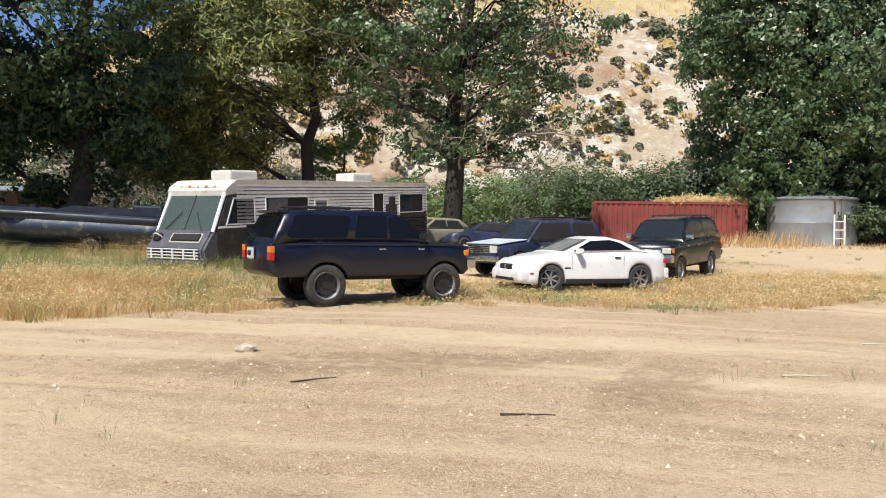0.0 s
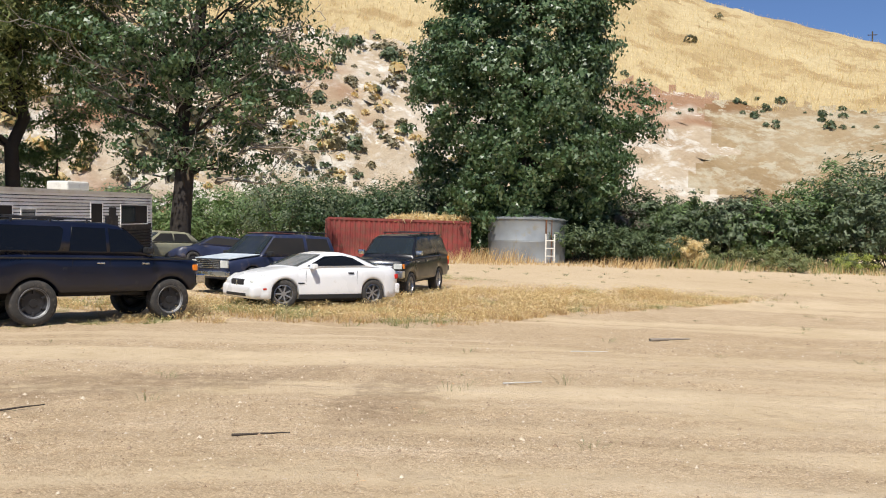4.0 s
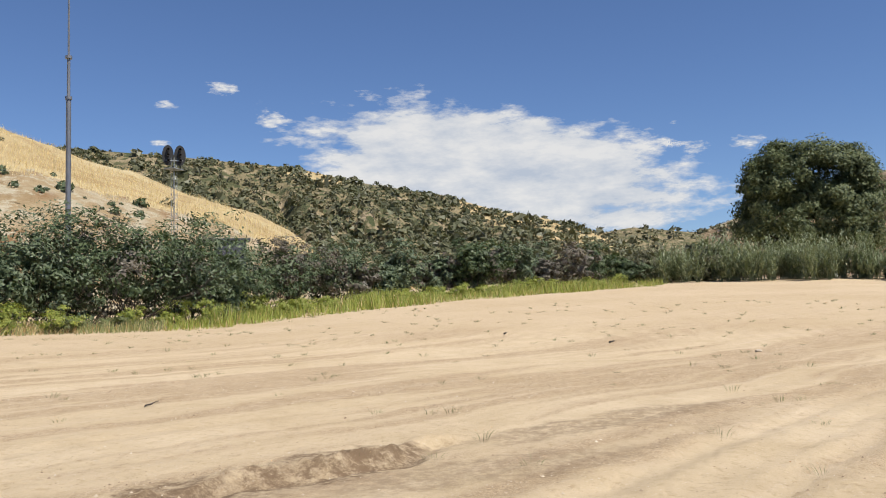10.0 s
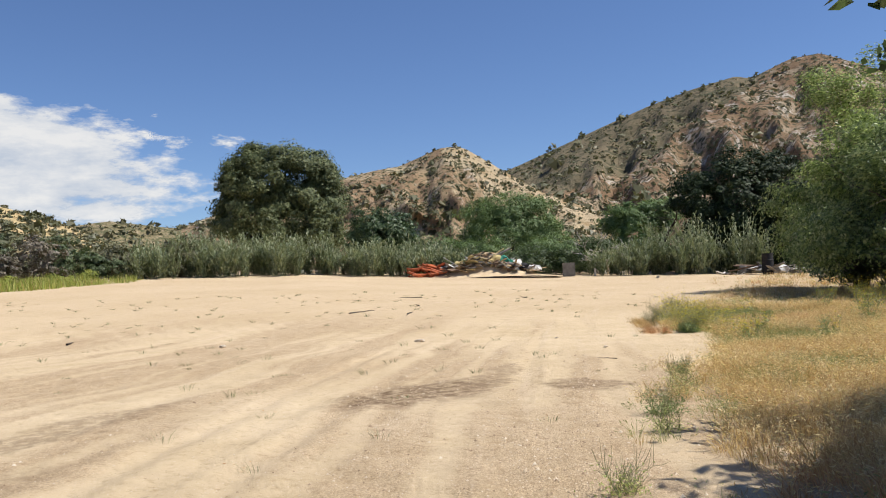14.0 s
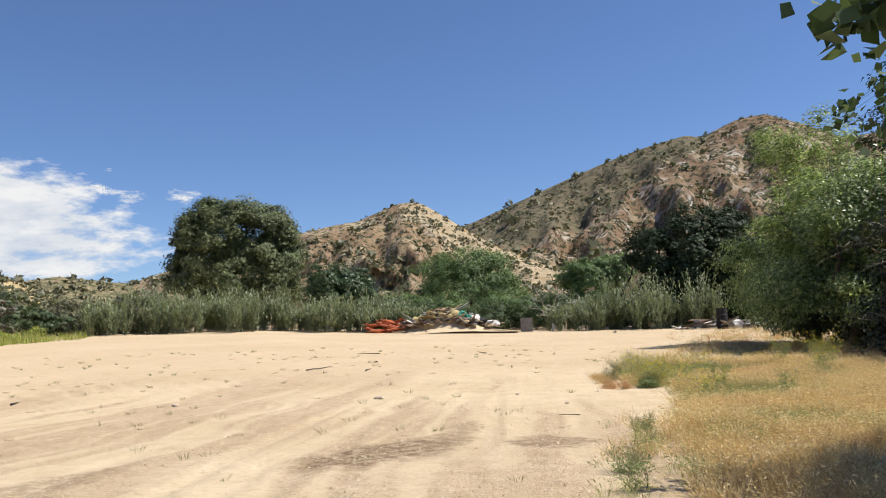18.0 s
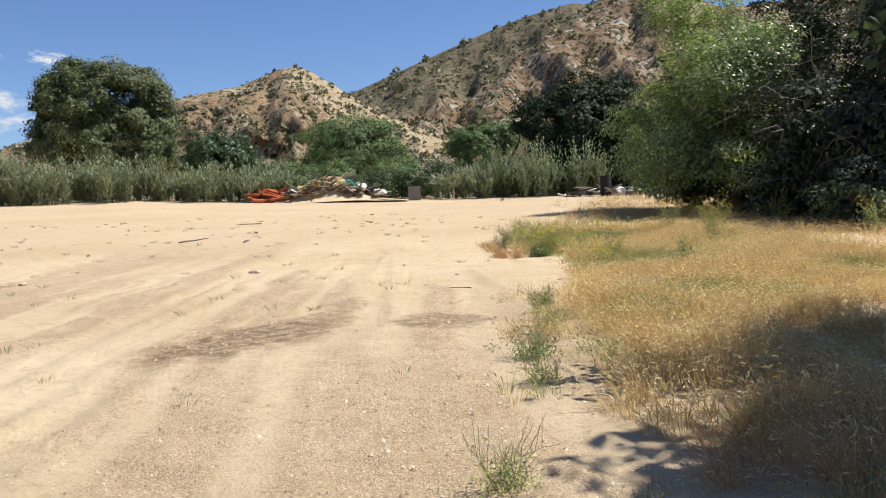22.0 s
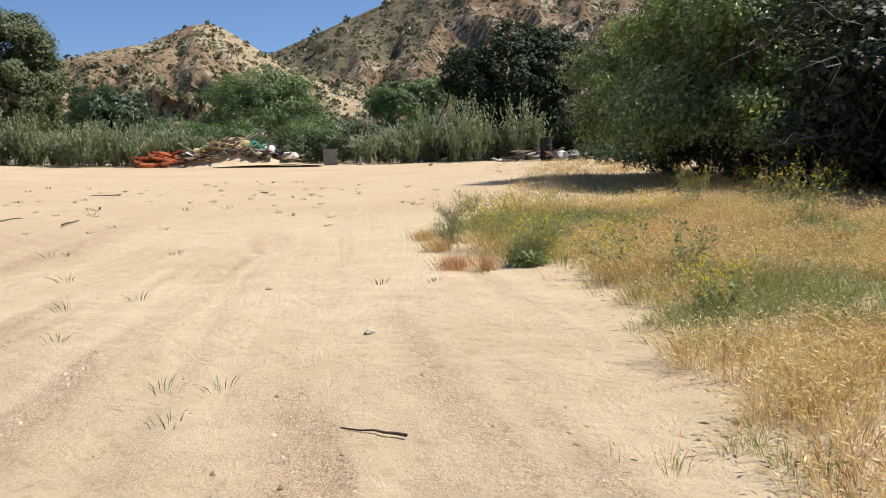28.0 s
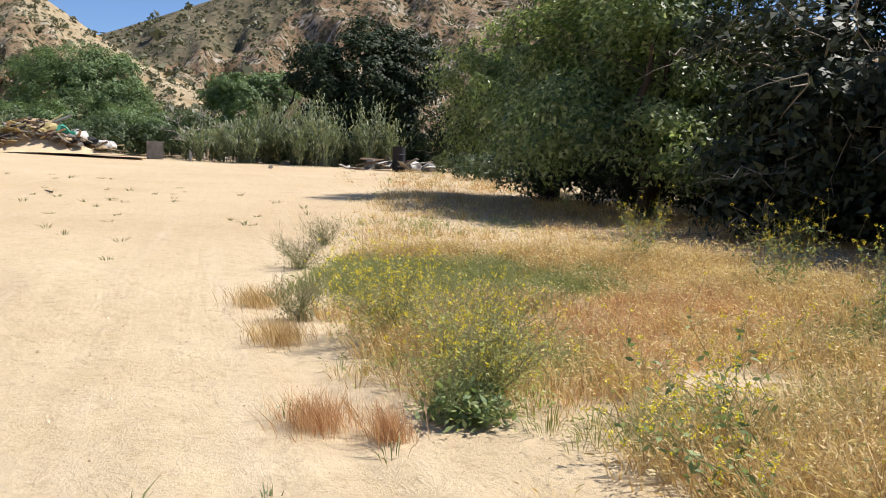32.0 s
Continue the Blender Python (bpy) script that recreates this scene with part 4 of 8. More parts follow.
def reed_clump(name, label, az, r, seed, w, h, n, mat=None, group="reeds"):
    """Several fans of canes, each from one root, with long arching blades."""
    rng = wild(seed)
    x, y = spot(az, r)
    t = thing(name, label, "reeds", group, at=on_ground(x, y))
    fans = 6
    root = np.c_[rng.normal(size=(fans, 2)) * w * 0.42, np.zeros(fans)]
    size = rng.uniform(0.62, 1.05, fans)
    which = rng.integers(0, fans, n)
    base = root[which] + np.c_[rng.normal(size=(n, 2)) * 0.16, np.zeros(n)]
    ang = rng.uniform(0, 2 * math.pi, n)
    lean = np.abs(rng.normal(0.05, 0.30, n))
    hh = h * size[which] * rng.uniform(0.55, 1.05, n)
    top = base + np.c_[np.cos(ang) * lean * hh, np.sin(ang) * lean * hh, hh * (1 - 0.25 * lean)]
    v, f = tubes([(np.array([b, (b + e) / 2 + rng.normal(size=3) * 0.05, e]), (0.03, 0.025, 0.01)) for b, e in zip(base[: n // 2], top[: n // 2])], 3)
    tagged(piece("cane", raw_mesh("cane", v, f, REED_LEAF, True), t), kind="stuff")
    per = 11
    s = rng.uniform(0.12, 1.0, (n, per))
    o = (base[:, None] + (top - base)[:, None] * s[..., None]).reshape(-1, 3)
    m = n * per
    a = np.repeat(ang, per) + rng.normal(size=m) * 1.1
    d = np.c_[np.cos(a), np.sin(a), rng.uniform(0.8, 2.2, m)]
    d /= np.linalg.norm(d, axis=1, keepdims=True)
    ln = rng.uniform(0.5, 1.0, m)[:, None]
    side = np.c_[-np.sin(a), np.cos(a), np.zeros(m)] * 0.06
    mid = o + d * ln * 0.6
    tip = mid + (d + [0, 0, -0.9]) * ln * 0.45
    v = np.stack([o, mid + side, tip, mid - side], 1).reshape(-1, 3)
    tagged(piece("foliage", raw_mesh("foliage", v, np.arange(m * 4).reshape(-1, 4), mat or REED_LEAF), t), kind="stuff")


for k in range(9):
    x, y = spot(83.5 + k * 0.8, band.uniform(103, 112))
    shrub("shrub", "dusty shrub at the far corner of the yard", x, y, 620 + k, 5, band.uniform(3.0, 4.5), SHRUB_LEAF if k % 2 else SAGE_LEAF, 70, 40, 0.32, "shrubs in the far corner", 8, 0.42)
for k in range(30):
    az = 88.0 + 19.5 * k / 29
    reed_clump("reed_clump", "tall grey-green giant reeds along the edge of the yard", az, 101 + band.uniform(-2, 5), 500 + k, 3.4, lerp_table([(88, 4.6), (91, 5.2), (95.5, 5.9), (99, 4.4), (103, 4.6), (106, 4.8), (108, 3.8)], az) * band.uniform(0.72, 1.2), 120)
for k in range(12):
    az = 118.3 + 8.7 * k / 11
    reed_clump("reed_clump", "feathery grey-green reeds below the oak", az, 99 + band.uniform(-1.5, 2), 540 + k, 3.4, lerp_table([(117, 2.8), (121.5, 5.8), (125, 6.6), (128.3, 5.0)], az) * band.uniform(0.75, 1.18), 110)
for k in range(22):
    az = 106.5 + 17 * k / 21
    x, y = spot(az, 110 + band.uniform(-3, 5))
    shrub("shrub", "low green growth behind the rubbish heap", x, y, 560 + k, 6, band.uniform(3.0, 6.0), WILLOW_LEAF if k % 2 else SHRUB_LEAF, 80, 44, 0.32, "growth behind the heap", 6, 0.4)
for k in range(8):
    x, y = spot(132.0 + k * 1.4, band.uniform(74, 90))
    shrub("shrub", "low dark growth along the wood", x, y, 580 + k, 5.5, band.uniform(2.0, 4.0), SHRUB_LEAF, 70, 30, 0.34, "growth along the wood", 6, 0.4)
# undergrowth; two in three wear the shade-darkened willow leaf
for k in range(24):
    az = 132.8 + k * 1.7
    r = lerp_table([(131, 62), (135, 52), (138, 42), (141, 35), (150, 32), (160, 31), (175, 31)], az) + band.uniform(-1, 2.5)
    x, y = spot(az, r)
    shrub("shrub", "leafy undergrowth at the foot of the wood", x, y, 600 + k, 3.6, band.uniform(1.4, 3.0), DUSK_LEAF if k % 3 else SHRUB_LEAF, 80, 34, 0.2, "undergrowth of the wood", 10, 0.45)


# scrub on the hills
def scatter_scrub(name, label, pts, n, size, mat, seed, lo, hi, per=9, spread=0.3, grain=0.3, bare=-0.12):
    rng = wild(seed)
    rows, cols, _ = pts.shape
    i, j = rng.uniform(lo * rows, hi * rows - 1.01, n), rng.uniform(0, cols - 1.01, n)
    keep = np.array([noise.noise(Vector((a * 0.12, b * 0.12, seed))) > bare for a, b in zip(i, j)])
    i, j = i[keep], j[keep]
    i0, j0 = i.astype(int), j.astype(int)
    u, v = (i - i0)[:, None], (j - j0)[:, None]
    p = pts[i0, j0] * (1 - u) * (1 - v) + pts[i0 + 1, j0] * u * (1 - v) + pts[i0, j0 + 1] * (1 - u) * v + pts[i0 + 1, j0 + 1] * u * v
    s = size * rng.lognormal(0, 0.45, len(p))
    m = len(p) * per
    off = rng.normal(size=(m, 3))
    off /= np.linalg.norm(off, axis=1, keepdims=True)
    off[:, 2] = np.abs(off[:, 2])
    off *= np.repeat(s, per)[:, None] * rng.uniform(0.35, 1.0, (m, 1)) ** 0.5 * (spread * 1.7, spread * 1.7, spread * 1.9)
    c = np.repeat(p, per, 0) + off
    nrm = off + rng.normal(size=(m, 3)) * 0.2 * np.repeat(s, per)[:, None]
    vv, ff = leaf_tris(c, nrm, np.repeat(s, per) * grain, rng, 0.8)
    return tagged(new(name, raw_mesh(name, vv, ff, mat)), label, "scrub", kind="stuff")


scatter_scrub("bank_scrub", "low grey-green shrubs scattered over the cut bank", NORTH_PTS[:, 30:186], 1000, 0.9, BANK_LEAF, 1, 0.06, 0.46, 40, 0.30, 0.34, -0.3)
scatter_scrub("bank_scrub", "green shrubs scattered over the cut bank", NORTH_PTS[:, 30:186], 500, 0.95, BAND_LEAF, 6, 0.06, 0.47, 40, 0.30, 0.34, -0.3)
scatter_scrub("bank_scrub", "tufts of dry grass scattered over the cut bank", NORTH_PTS[:, 30:186], 320, 0.9, STRAW_PALE, 36, 0.06, 0.46, 40, 0.30, 0.34, -0.3)
scatter_scrub("bank_scrub", "few round shrubs along the lip of the bank", NORTH_PTS[:, 184:250], 80, 0.8, BAND_LEAF, 16, 0.36, 0.49, 40, 0.30, 0.34, -0.3)
scatter_scrub("slope_scrub", "few dark shrubs on the dry grass hill", NORTH_PTS, 50, 1.5, SAGE_LEAF, 2, 0.47, 0.88, 34, 0.3, 0.3)
scatter_scrub("hill_scrub", "dark green chaparral over the hill", B_PTS, 8000, 1.7, HILL_LEAF, 4, 0.0, 0.9, 12, 0.28, 0.5, -0.25)
scatter_scrub("hill_scrub", "dry grey-green chaparral over the hill", B_PTS, 3500, 1.6, SAGE_LEAF, 14, 0.0, 0.9, 12, 0.28, 0.5, -0.4)
scatter_scrub("hill_scrub", "dark chaparral over the low hill", C_PTS, 1200, 5.0, SAGE_LEAF, 5, 0.0, 0.9, 8, 0.3, 0.5, -0.5)
scatter_scrub("hill_scrub", "dry chaparral over the pointed hill", P_PTS, 1500, 1.8, SAGE_LEAF, 7, 0.0, 0.9, 10, 0.3, 0.5, -0.3)
scatter_scrub("hill_scrub", "dark chaparral over the pointed hill", P_PTS, 1200, 1.7, HILL_LEAF, 8, 0.0, 0.9, 10, 0.3, 0.5, -0.3)
scatter_scrub("mountain_scrub", "dry chaparral over the mountain", M_PTS[:, :115], 2000, 3.0, SAGE_LEAF, 9, 0.0, 0.9, 9, 0.3, 0.5, -0.35)
scatter_scrub("mountain_scrub", "dark chaparral over the mountain", M_PTS[:, :115], 2400, 2.9, HILL_LEAF, 10, 0.0, 0.9, 9, 0.3, 0.5, -0.35)


# ---- grass ----
def inside(poly, x, y):
    """Which of the points lie inside the outline."""
    out = np.zeros(len(x), bool)
    px, py = poly[-1]
    for qx, qy in poly:
        cross = ((qy > y) != (py > y)) & (x < (px - qx) * (y - qy) / (py - qy + 1e-12) + qx)
        out ^= cross
        px, py = qx, qy
    return out


def grass(name, label, x, y, z, h, mat, seed, width=0.006, lean=0.5, heads=None, head_size=0.05, bend=True, share=0.6):
    """Bent or straight blades, and seed heads that nod at their tips."""
    rng = wild(seed)
    n = len(x)
    o = np.c_[x, y, z - 0.02]
    a = rng.uniform(0, 2 * math.pi, n)
    d = np.c_[np.cos(a), np.sin(a)] * (lean * rng.uniform(0.1, 1.0, n))[:, None] + (0.22, 0.1)
    side = np.c_[-np.sin(a + 0.6), np.cos(a + 0.6), np.zeros(n)] * (width * rng.uniform(0.6, 1.4, n))[:, None]
    hh = h[:, None]
    mid = o + np.c_[d * 0.35, np.ones(n) * 0.62] * hh
    tip = o + np.c_[d, np.ones(n) * 0.95] * hh
    if bend:
        v, k = np.stack([o, mid * 0.6 + o * 0.4 + side, tip, mid * 0.6 + o * 0.4 - side], 1).reshape(-1, 3), 4
    else:
        v, k = np.stack([o - side, o + side, tip], 1).reshape(-1, 3), 3
    ob = tagged(new(name, raw_mesh(name, v, np.arange(n * k).reshape(-1, k), mat)), label, "grass", kind="stuff")
    if heads:
        k = rng.random(n) < share
        m = int(k.sum())
        t, dd = tip[k], np.c_[d[k] * 1.6, np.full(m, 0.3)]
        dd /= np.linalg.norm(dd, axis=1, keepdims=True)
        ln = head_size * rng.uniform(0.5, 1.4, m)[:, None]
        s1 = np.cross(dd, rng.normal(size=(m, 3)))
        s1 *= ln * 0.10 / (np.linalg.norm(s1, axis=1, keepdims=True) + 1e-6)
        v = np.stack([t - dd * ln * 0.3, t + s1 + dd * ln * 0.25, t + dd * ln * 1.3 - [0, 0, 0.12] * ln, t - s1 + dd * ln * 0.25], 1).reshape(-1, 3)
        tagged(new(name + "_head", raw_mesh(name + "_head", v, np.arange(len(v)).reshape(-1, 4), heads)), "pale nodding seed heads of the dry grass", "grass", kind="stuff")
    return ob


def patchy(x, y, scale, seed):
    return vnoise(x, y, scale, seed)


def tufts(name, label, x, y, h, per, mat, seed, reach=0.07, width=0.004, lean=0.5, heads=None, head_size=0.06, share=0.7, bend=True):
    """Bunches of stems that splay from one root each, many with a bristly nodding head."""
    rng = wild(seed)
    n = len(x) * per
    if not n:
        return
    k = np.repeat(np.arange(len(x)), per)
    a, q = rng.uniform(0, 2 * math.pi, n), np.sqrt(rng.random(n))
    reach, width = np.broadcast_to(reach, len(x))[k], np.broadcast_to(width, len(x))[k]
    o = np.c_[x[k] + np.cos(a) * q * reach, y[k] + np.sin(a) * q * reach, height(x, y)[k] - 0.02]
    wind = rng.normal(size=(len(x), 2))[k] * 0.16 + (0.10, 0.05)
    d = np.c_[np.cos(a), np.sin(a)] * (lean * q * rng.uniform(0.4, 1.2, n))[:, None] + wind
    hh = (h[k] * rng.uniform(0.55, 1.1, n))[:, None]
    side = np.c_[-np.sin(a + 0.6), np.cos(a + 0.6), np.zeros(n)] * (width * rng.uniform(0.5, 1.1, n))[:, None]
    tip = o + np.c_[d, np.full(n, 0.90)] * hh
    if bend:
        mid = o + np.c_[d * 0.3, np.full(n, 0.5)] * hh
        v, c = np.stack([o, mid + side, tip, mid - side], 1).reshape(-1, 3), 4
    else:
        v, c = np.stack([o - side, o + side, tip], 1).reshape(-1, 3), 3
    tagged(new(name, raw_mesh(name, v, np.arange(n * c).reshape(-1, c), mat)), label, "grass", kind="stuff")
    if heads:
        pick = rng.random(n) < share
        m = int(pick.sum())
        t, dd = tip[pick], np.c_[d[pick] * 1.6 + rng.normal(size=(m, 2)) * 0.45, np.full(m, 0.5)]
        dd /= np.linalg.norm(dd, axis=1, keepdims=True)
        ln = (head_size * rng.uniform(0.6, 1.35, m) * np.clip(width[pick] / 0.006, 1, 2))[:, None]
        s1 = np.cross(dd, rng.normal(size=(m, 3)))
        s1 *= ln * 0.15 / (np.linalg.norm(s1, axis=1, keepdims=True) + 1e-6)
        v = np.stack([t - dd * ln * 0.25, t + s1 + dd * ln * 0.35, t + dd * ln * 1.2 - [0, 0, 0.2] * ln, t - s1 + dd * ln * 0.35], 1).reshape(-1, 3)
        tagged(new(name + "_head", raw_mesh(name + "_head", v, np.arange(m * 4).reshape(-1, 4), heads)), "pale nodding bristly seed heads of the dry grass", "grass", kind="stuff")


def field(seed, poly, n, centre=None, reach=None):
    rng = wild(seed)
    p = np.array(poly)
    lo, hi = p.min(0), p.max(0)
    x, y = rng.uniform(lo[0], hi[0], n), rng.uniform(lo[1], hi[1], n)
    wob = patchy(x, y, 0.45, seed) * 1.2 + patchy(x, y, 1.6, seed + 1) * 0.7
    ok = inside(poly, x + wob * 0.6, y + wob)
    if centre is not None:
        d = np.hypot(x - centre[0], y - centre[1])
        ok &= rng.random(n) < np.clip((reach / (d + 0.1)) ** 1.5, 0, 1)
    return x[ok], y[ok], rng


SOUTH = [(3.5, -5.2), (8.3, -5.7), (11, -7.0), (12.6, -8.3), (15.8, -10.3), (18.1, -12.1), (19.3, -12.9), (20.8, -14.0), (21.9, -14.0), (22.4, -13.5), (24.5, -14.8), (27, -16.2), (32, -20.2), (39, -26.5), (52, -36), (72, -50), (80, -62), (62, -62), (44, -44), (30, -34), (20, -33), (6, -36), (2, -16)]
NEAR = [(3.5, -2.9), (6.2, -3.7), (8.3, -4.95), (9.7, -6.0), (11.2, -6.75), (12.6, -7.8), (15.8, -10.0), (18.1, -11.9), (19.3, -12.75), (20.8, -13.9), (21.9, -13.9), (22.4, -13.3), (24.5, -14.6), (27, -16.2), (30, -19.5), (25, -24), (17, -19), (10, -15), (5, -11)]


def south_grass(tag, x, y, g, per, thick, seed, bend, share):
    """Dry and green bunches mixed in drifts; short, thin and greener along the path's edge."""
    k = 0.8 * patchy(x, y, 0.4, 31) + 0.45 * patchy(x, y, 1.3, 32) + 0.12 * g.normal(size=len(x))
    # fresh green hollows in the field
    spots = sum(0.6 * np.exp(-((x - a) ** 2 + (y - b) ** 2) / (r * r)) for a, b, r in ((11.6, -7.4, 0.7), (10.9, -8.2, 0.6), (14.4, -9.6, 0.8), (9.0, -6.3, 0.8), (11.6, -10.4, 1.5), (12.3, -13.3, 1.7), (16.6, -11.6, 0.8), (15.8, -13.8, 1.6), (20, -17.5, 2.0), (26.5, -18.4, 2.2), (34, -24, 2.5)))
    edge = np.interp(x, [4, 6.2, 8.3, 9.7, 11.2, 14.5, 16.8, 19.3, 20.8, 22.4, 27, 39, 80], [-3.0, -3.7, -5.0, -6.0, -6.7, -9.1, -10.8, -12.75, -13.9, -13.4, -16.0, -26.2, -62]) - y
    near = np.clip(edge / 1.3, 0, 1)
    tall = np.clip((0.17 + 0.15 * near) * (1 + 0.5 * patchy(x, y, 0.5, 33) + 0.6 * patchy(x, y, 2.3, 64)) + 0.04 * g.normal(size=len(x)), 0.08, 0.75)
    keep = (g.random(len(x)) < 0.45 + 0.55 * near) & ((near > 0.45) | (patchy(x, y, 1.4, 37) > -0.02)) & (patchy(x, y, 1.9, 63) > -0.31)
    green = keep & (k + 0.30 * (1 - near) - 0.12 * (x > 16) + 0.25 * np.clip(patchy(x, y, 0.16, 38) * 3, -0.4, 1) > 0.32 - spots)
    red = keep & ~green & (0.8 * patchy(x, y, 0.22, 61) + 0.6 * patchy(x, y, 0.9, 62) + 0.12 * g.normal(size=len(x)) > 0.20)
    gold = keep & ~green & ~red
    d = np.hypot(x - 13, y + 7)
    wide = (0.0021 + 0.00026 * np.clip(d, 0, 45)) * thick
    reach = 0.07 + 0.004 * np.clip(d, 0, 45)
    for name, label, pick, mat, grow, heads, size, part_of in (
            ("dry_grass", "golden dry brome grass beside the path", gold, STRAW, 1.0, STRAW_PALE, 0.033, share),
            ("russet_grass", "reddish dry foxtail drifts among the grass", red, RUSSET, 0.85, STRAW_PALE, 0.032, share * 0.8),
            ("green_grass", "greener patches among the dry grass", green, GREEN_BLADE, 0.8, GREEN_BLADE, 0.038, share * 0.5)):
        tufts(name, label + tag, x[pick], y[pick], tall[pick] * grow, per, mat, seed, reach[pick], wide[pick], 1.0, heads, size, part_of, bend)
        seed += 1


x, y, g = field(21, SOUTH, 62000, (14.5, -10.5), 15.0)
south_grass(" and under the trees", x, y, g, 8, 1.5, 41, False, 0.7)
x, y, g = field(25, NEAR, 36000)
south_grass("", x, y, g, 18, 1.0, 51, True, 0.9)

YARD = [(-40, 9.5), (-14, 10.5), (-8, 12.0), (-5.4, 13.6), (-4.6, 15.6), (-2.2, 17.0), (-0.5, 17.4), (1, 17.1), (3.2, 16.6), (5.1, 17.0), (7.9, 19.0), (12, 21.2), (17, 24.0), (12, 26.5), (8.5, 31), (6, 38), (-6, 42), (-36, 40)]
x, y, g = field(22, YARD, 30000)
k = patchy(x, y, 0.22, 34) + 0.5 * patchy(x, y, 1.0, 39)
left = np.clip((-4.2 - x) / 2.5, 0, 1)
tall = np.clip((0.14 + 0.26 * left) * (1 + 0.9 * patchy(x, y, 0.6, 35)) + 0.04 * g.normal(size=len(x)), 0.05, 0.9)
tall += 0.25 * left * np.clip((y - 19) / 6, 0, 1)
keep = (patchy(x, y, 0.9, 36) + 0.5 * left > -0.26) & ~((np.abs((x + 3.2) * 0.735 + (y - 17.4) * 0.678) < 2.0) & (np.abs(-(x + 3.2) * 0.678 + (y - 17.4) * 0.735) < 1.0))
green = keep & (k + 0.22 * ((x < -6) & (y > 20 + 1.5 * np.sin(x))) + 0.2 * (g.random(len(x)) < 0.2) > 0.27)
red = keep & ~green & (patchy(x, y, 0.5, 40) + 0.3 * g.normal(size=len(x)) > 0.28)
gold = keep & ~green & ~red
tufts("dry_grass", "golden dry grass round the parked cars", x[gold], y[gold], tall[gold], 9, STRAW, 43, 0.13, 0.006, 0.8, STRAW_PALE, 0.045, 0.45, False)
tufts("russet_grass", "brownish matted grass round the parked cars", x[red], y[red], tall[red] * 0.8, 9, RUSSET, 49, 0.13, 0.006, 0.9, None, 0, 0, False)
tufts("green_grass", "green weeds among the dry grass round the cars", x[green], y[green], tall[green] * 0.9, 9, GREEN_BLADE, 44, 0.13, 0.008, 0.8, None, 0, 0, False)
CAR_FRONT = [(-16, 12.5), (-8, 12.6), (-5.4, 13.8), (-4.6, 15.6), (-2.2, 16.8), (-0.5, 17.2), (1, 17.0), (3.2, 16.6), (5.1, 17.0), (7.9, 19.0), (12, 21.2), (17, 24.0), (12, 26.5), (6, 24.5), (0, 21.5), (-7, 20.5), (-16, 20)]
x, y, g = field(26, CAR_FRONT, 24000)
ok = (patchy(x, y, 0.8, 67) + 0.5 * patchy(x, y, 2.0, 68) > -0.22) & ~((np.abs((x + 3.2) * 0.735 + (y - 17.4) * 0.678) < 1.9) & (np.abs(-(x + 3.2) * 0.678 + (y - 17.4) * 0.735) < 0.75))
x, y = x[ok], y[ok]
tall = np.clip(0.20 + 0.22 * patchy(x, y, 0.5, 69) + 0.2 * np.clip((-4 - x) / 3, 0, 1) + 0.04 * g.normal(size=len(x)), 0.06, 0.7)
green = 0.7 * patchy(x, y, 0.3, 70) + 0.6 * patchy(x, y, 1.3, 79) > 0.24
tufts("dry_grass", "shaggy golden grass against the wheels of the cars", x[~green], y[~green], tall[~green], 10, STRAW, 84, 0.12, 0.006, 0.9, STRAW_PALE, 0.045, 0.6, False)
tufts("green_grass", "low green weeds in front of the cars", x[green], y[green], tall[green] * 0.8, 10, GREEN_BLADE, 87, 0.13, 0.007, 0.9, STRAW_PALE, 0.035, 0.25, False)
TANK_STRIP = [spot(10.5, 44), spot(16, 44), spot(22, 45), spot(30, 48), spot(40, 50), spot(53, 50), spot(62, 55), spot(72, 66), spot(87, 90), spot(88, 103), spot(74, 80), spot(56, 60), spot(40, 56), spot(24, 54), spot(12, 52)]
x, y, g = field(23, TANK_STRIP, 120000)
b = np.degrees(np.arctan2(x, y))
dry = (b < 27) | (g.random(len(x)) < np.where(b < 50, 0.5, 0.15))
tall = np.clip(0.40 + 0.9 * patchy(x, y, 0.35, 36) + 0.5 * patchy(x, y, 1.1, 66), 0.08, 1.0) * np.where(b > 58, 1.7, 1.0)
grass("dry_grass", "golden dry grass in front of the water tank", x[dry], y[dry], height(x[dry], y[dry]), tall[dry], STRAW, 45, 0.02, 0.6, None, 0, False)
far = ~dry & (b > 55)
grass("green_grass", "fresh yellow-green weeds along the far edge of the dirt", x[far], y[far], height(x[far], y[far]), tall[far], LIME_LEAF, 50, 0.03, 0.6, None, 0, False)
dry |= far
grass("green_grass", "fresh green weeds along the far edge of the dirt", x[~dry], y[~dry], height(x[~dry], y[~dry]), tall[~dry], GREEN_BLADE, 46, 0.022, 0.6, None, 0, False)
# shaggy grass on the brow of the bank
g = wild(28)
rows, cols, _ = NORTH_PTS.shape
i, j = np.clip(0.45 * rows + np.abs(g.normal(size=60000)) * 0.13 * rows, 0, 0.9 * rows).astype(int), g.integers(0, cols - 1, 60000)
u, v = g.random((60000, 1)), g.random((60000, 1))
p = NORTH_PTS[i, j] * (1 - u) * (1 - v) + NORTH_PTS[i + 1, j] * u * (1 - v) + NORTH_PTS[i, j + 1] * (1 - u) * v + NORTH_PTS[i + 1, j + 1] * u * v
grass("hill_grass", "shaggy dry grass along the brow of the bank", p[:, 0], p[:, 1], p[:, 2], g.uniform(0.4, 1.2, 60000), STRAW_PALE, 48, 0.022, 0.6, None, 0, False)
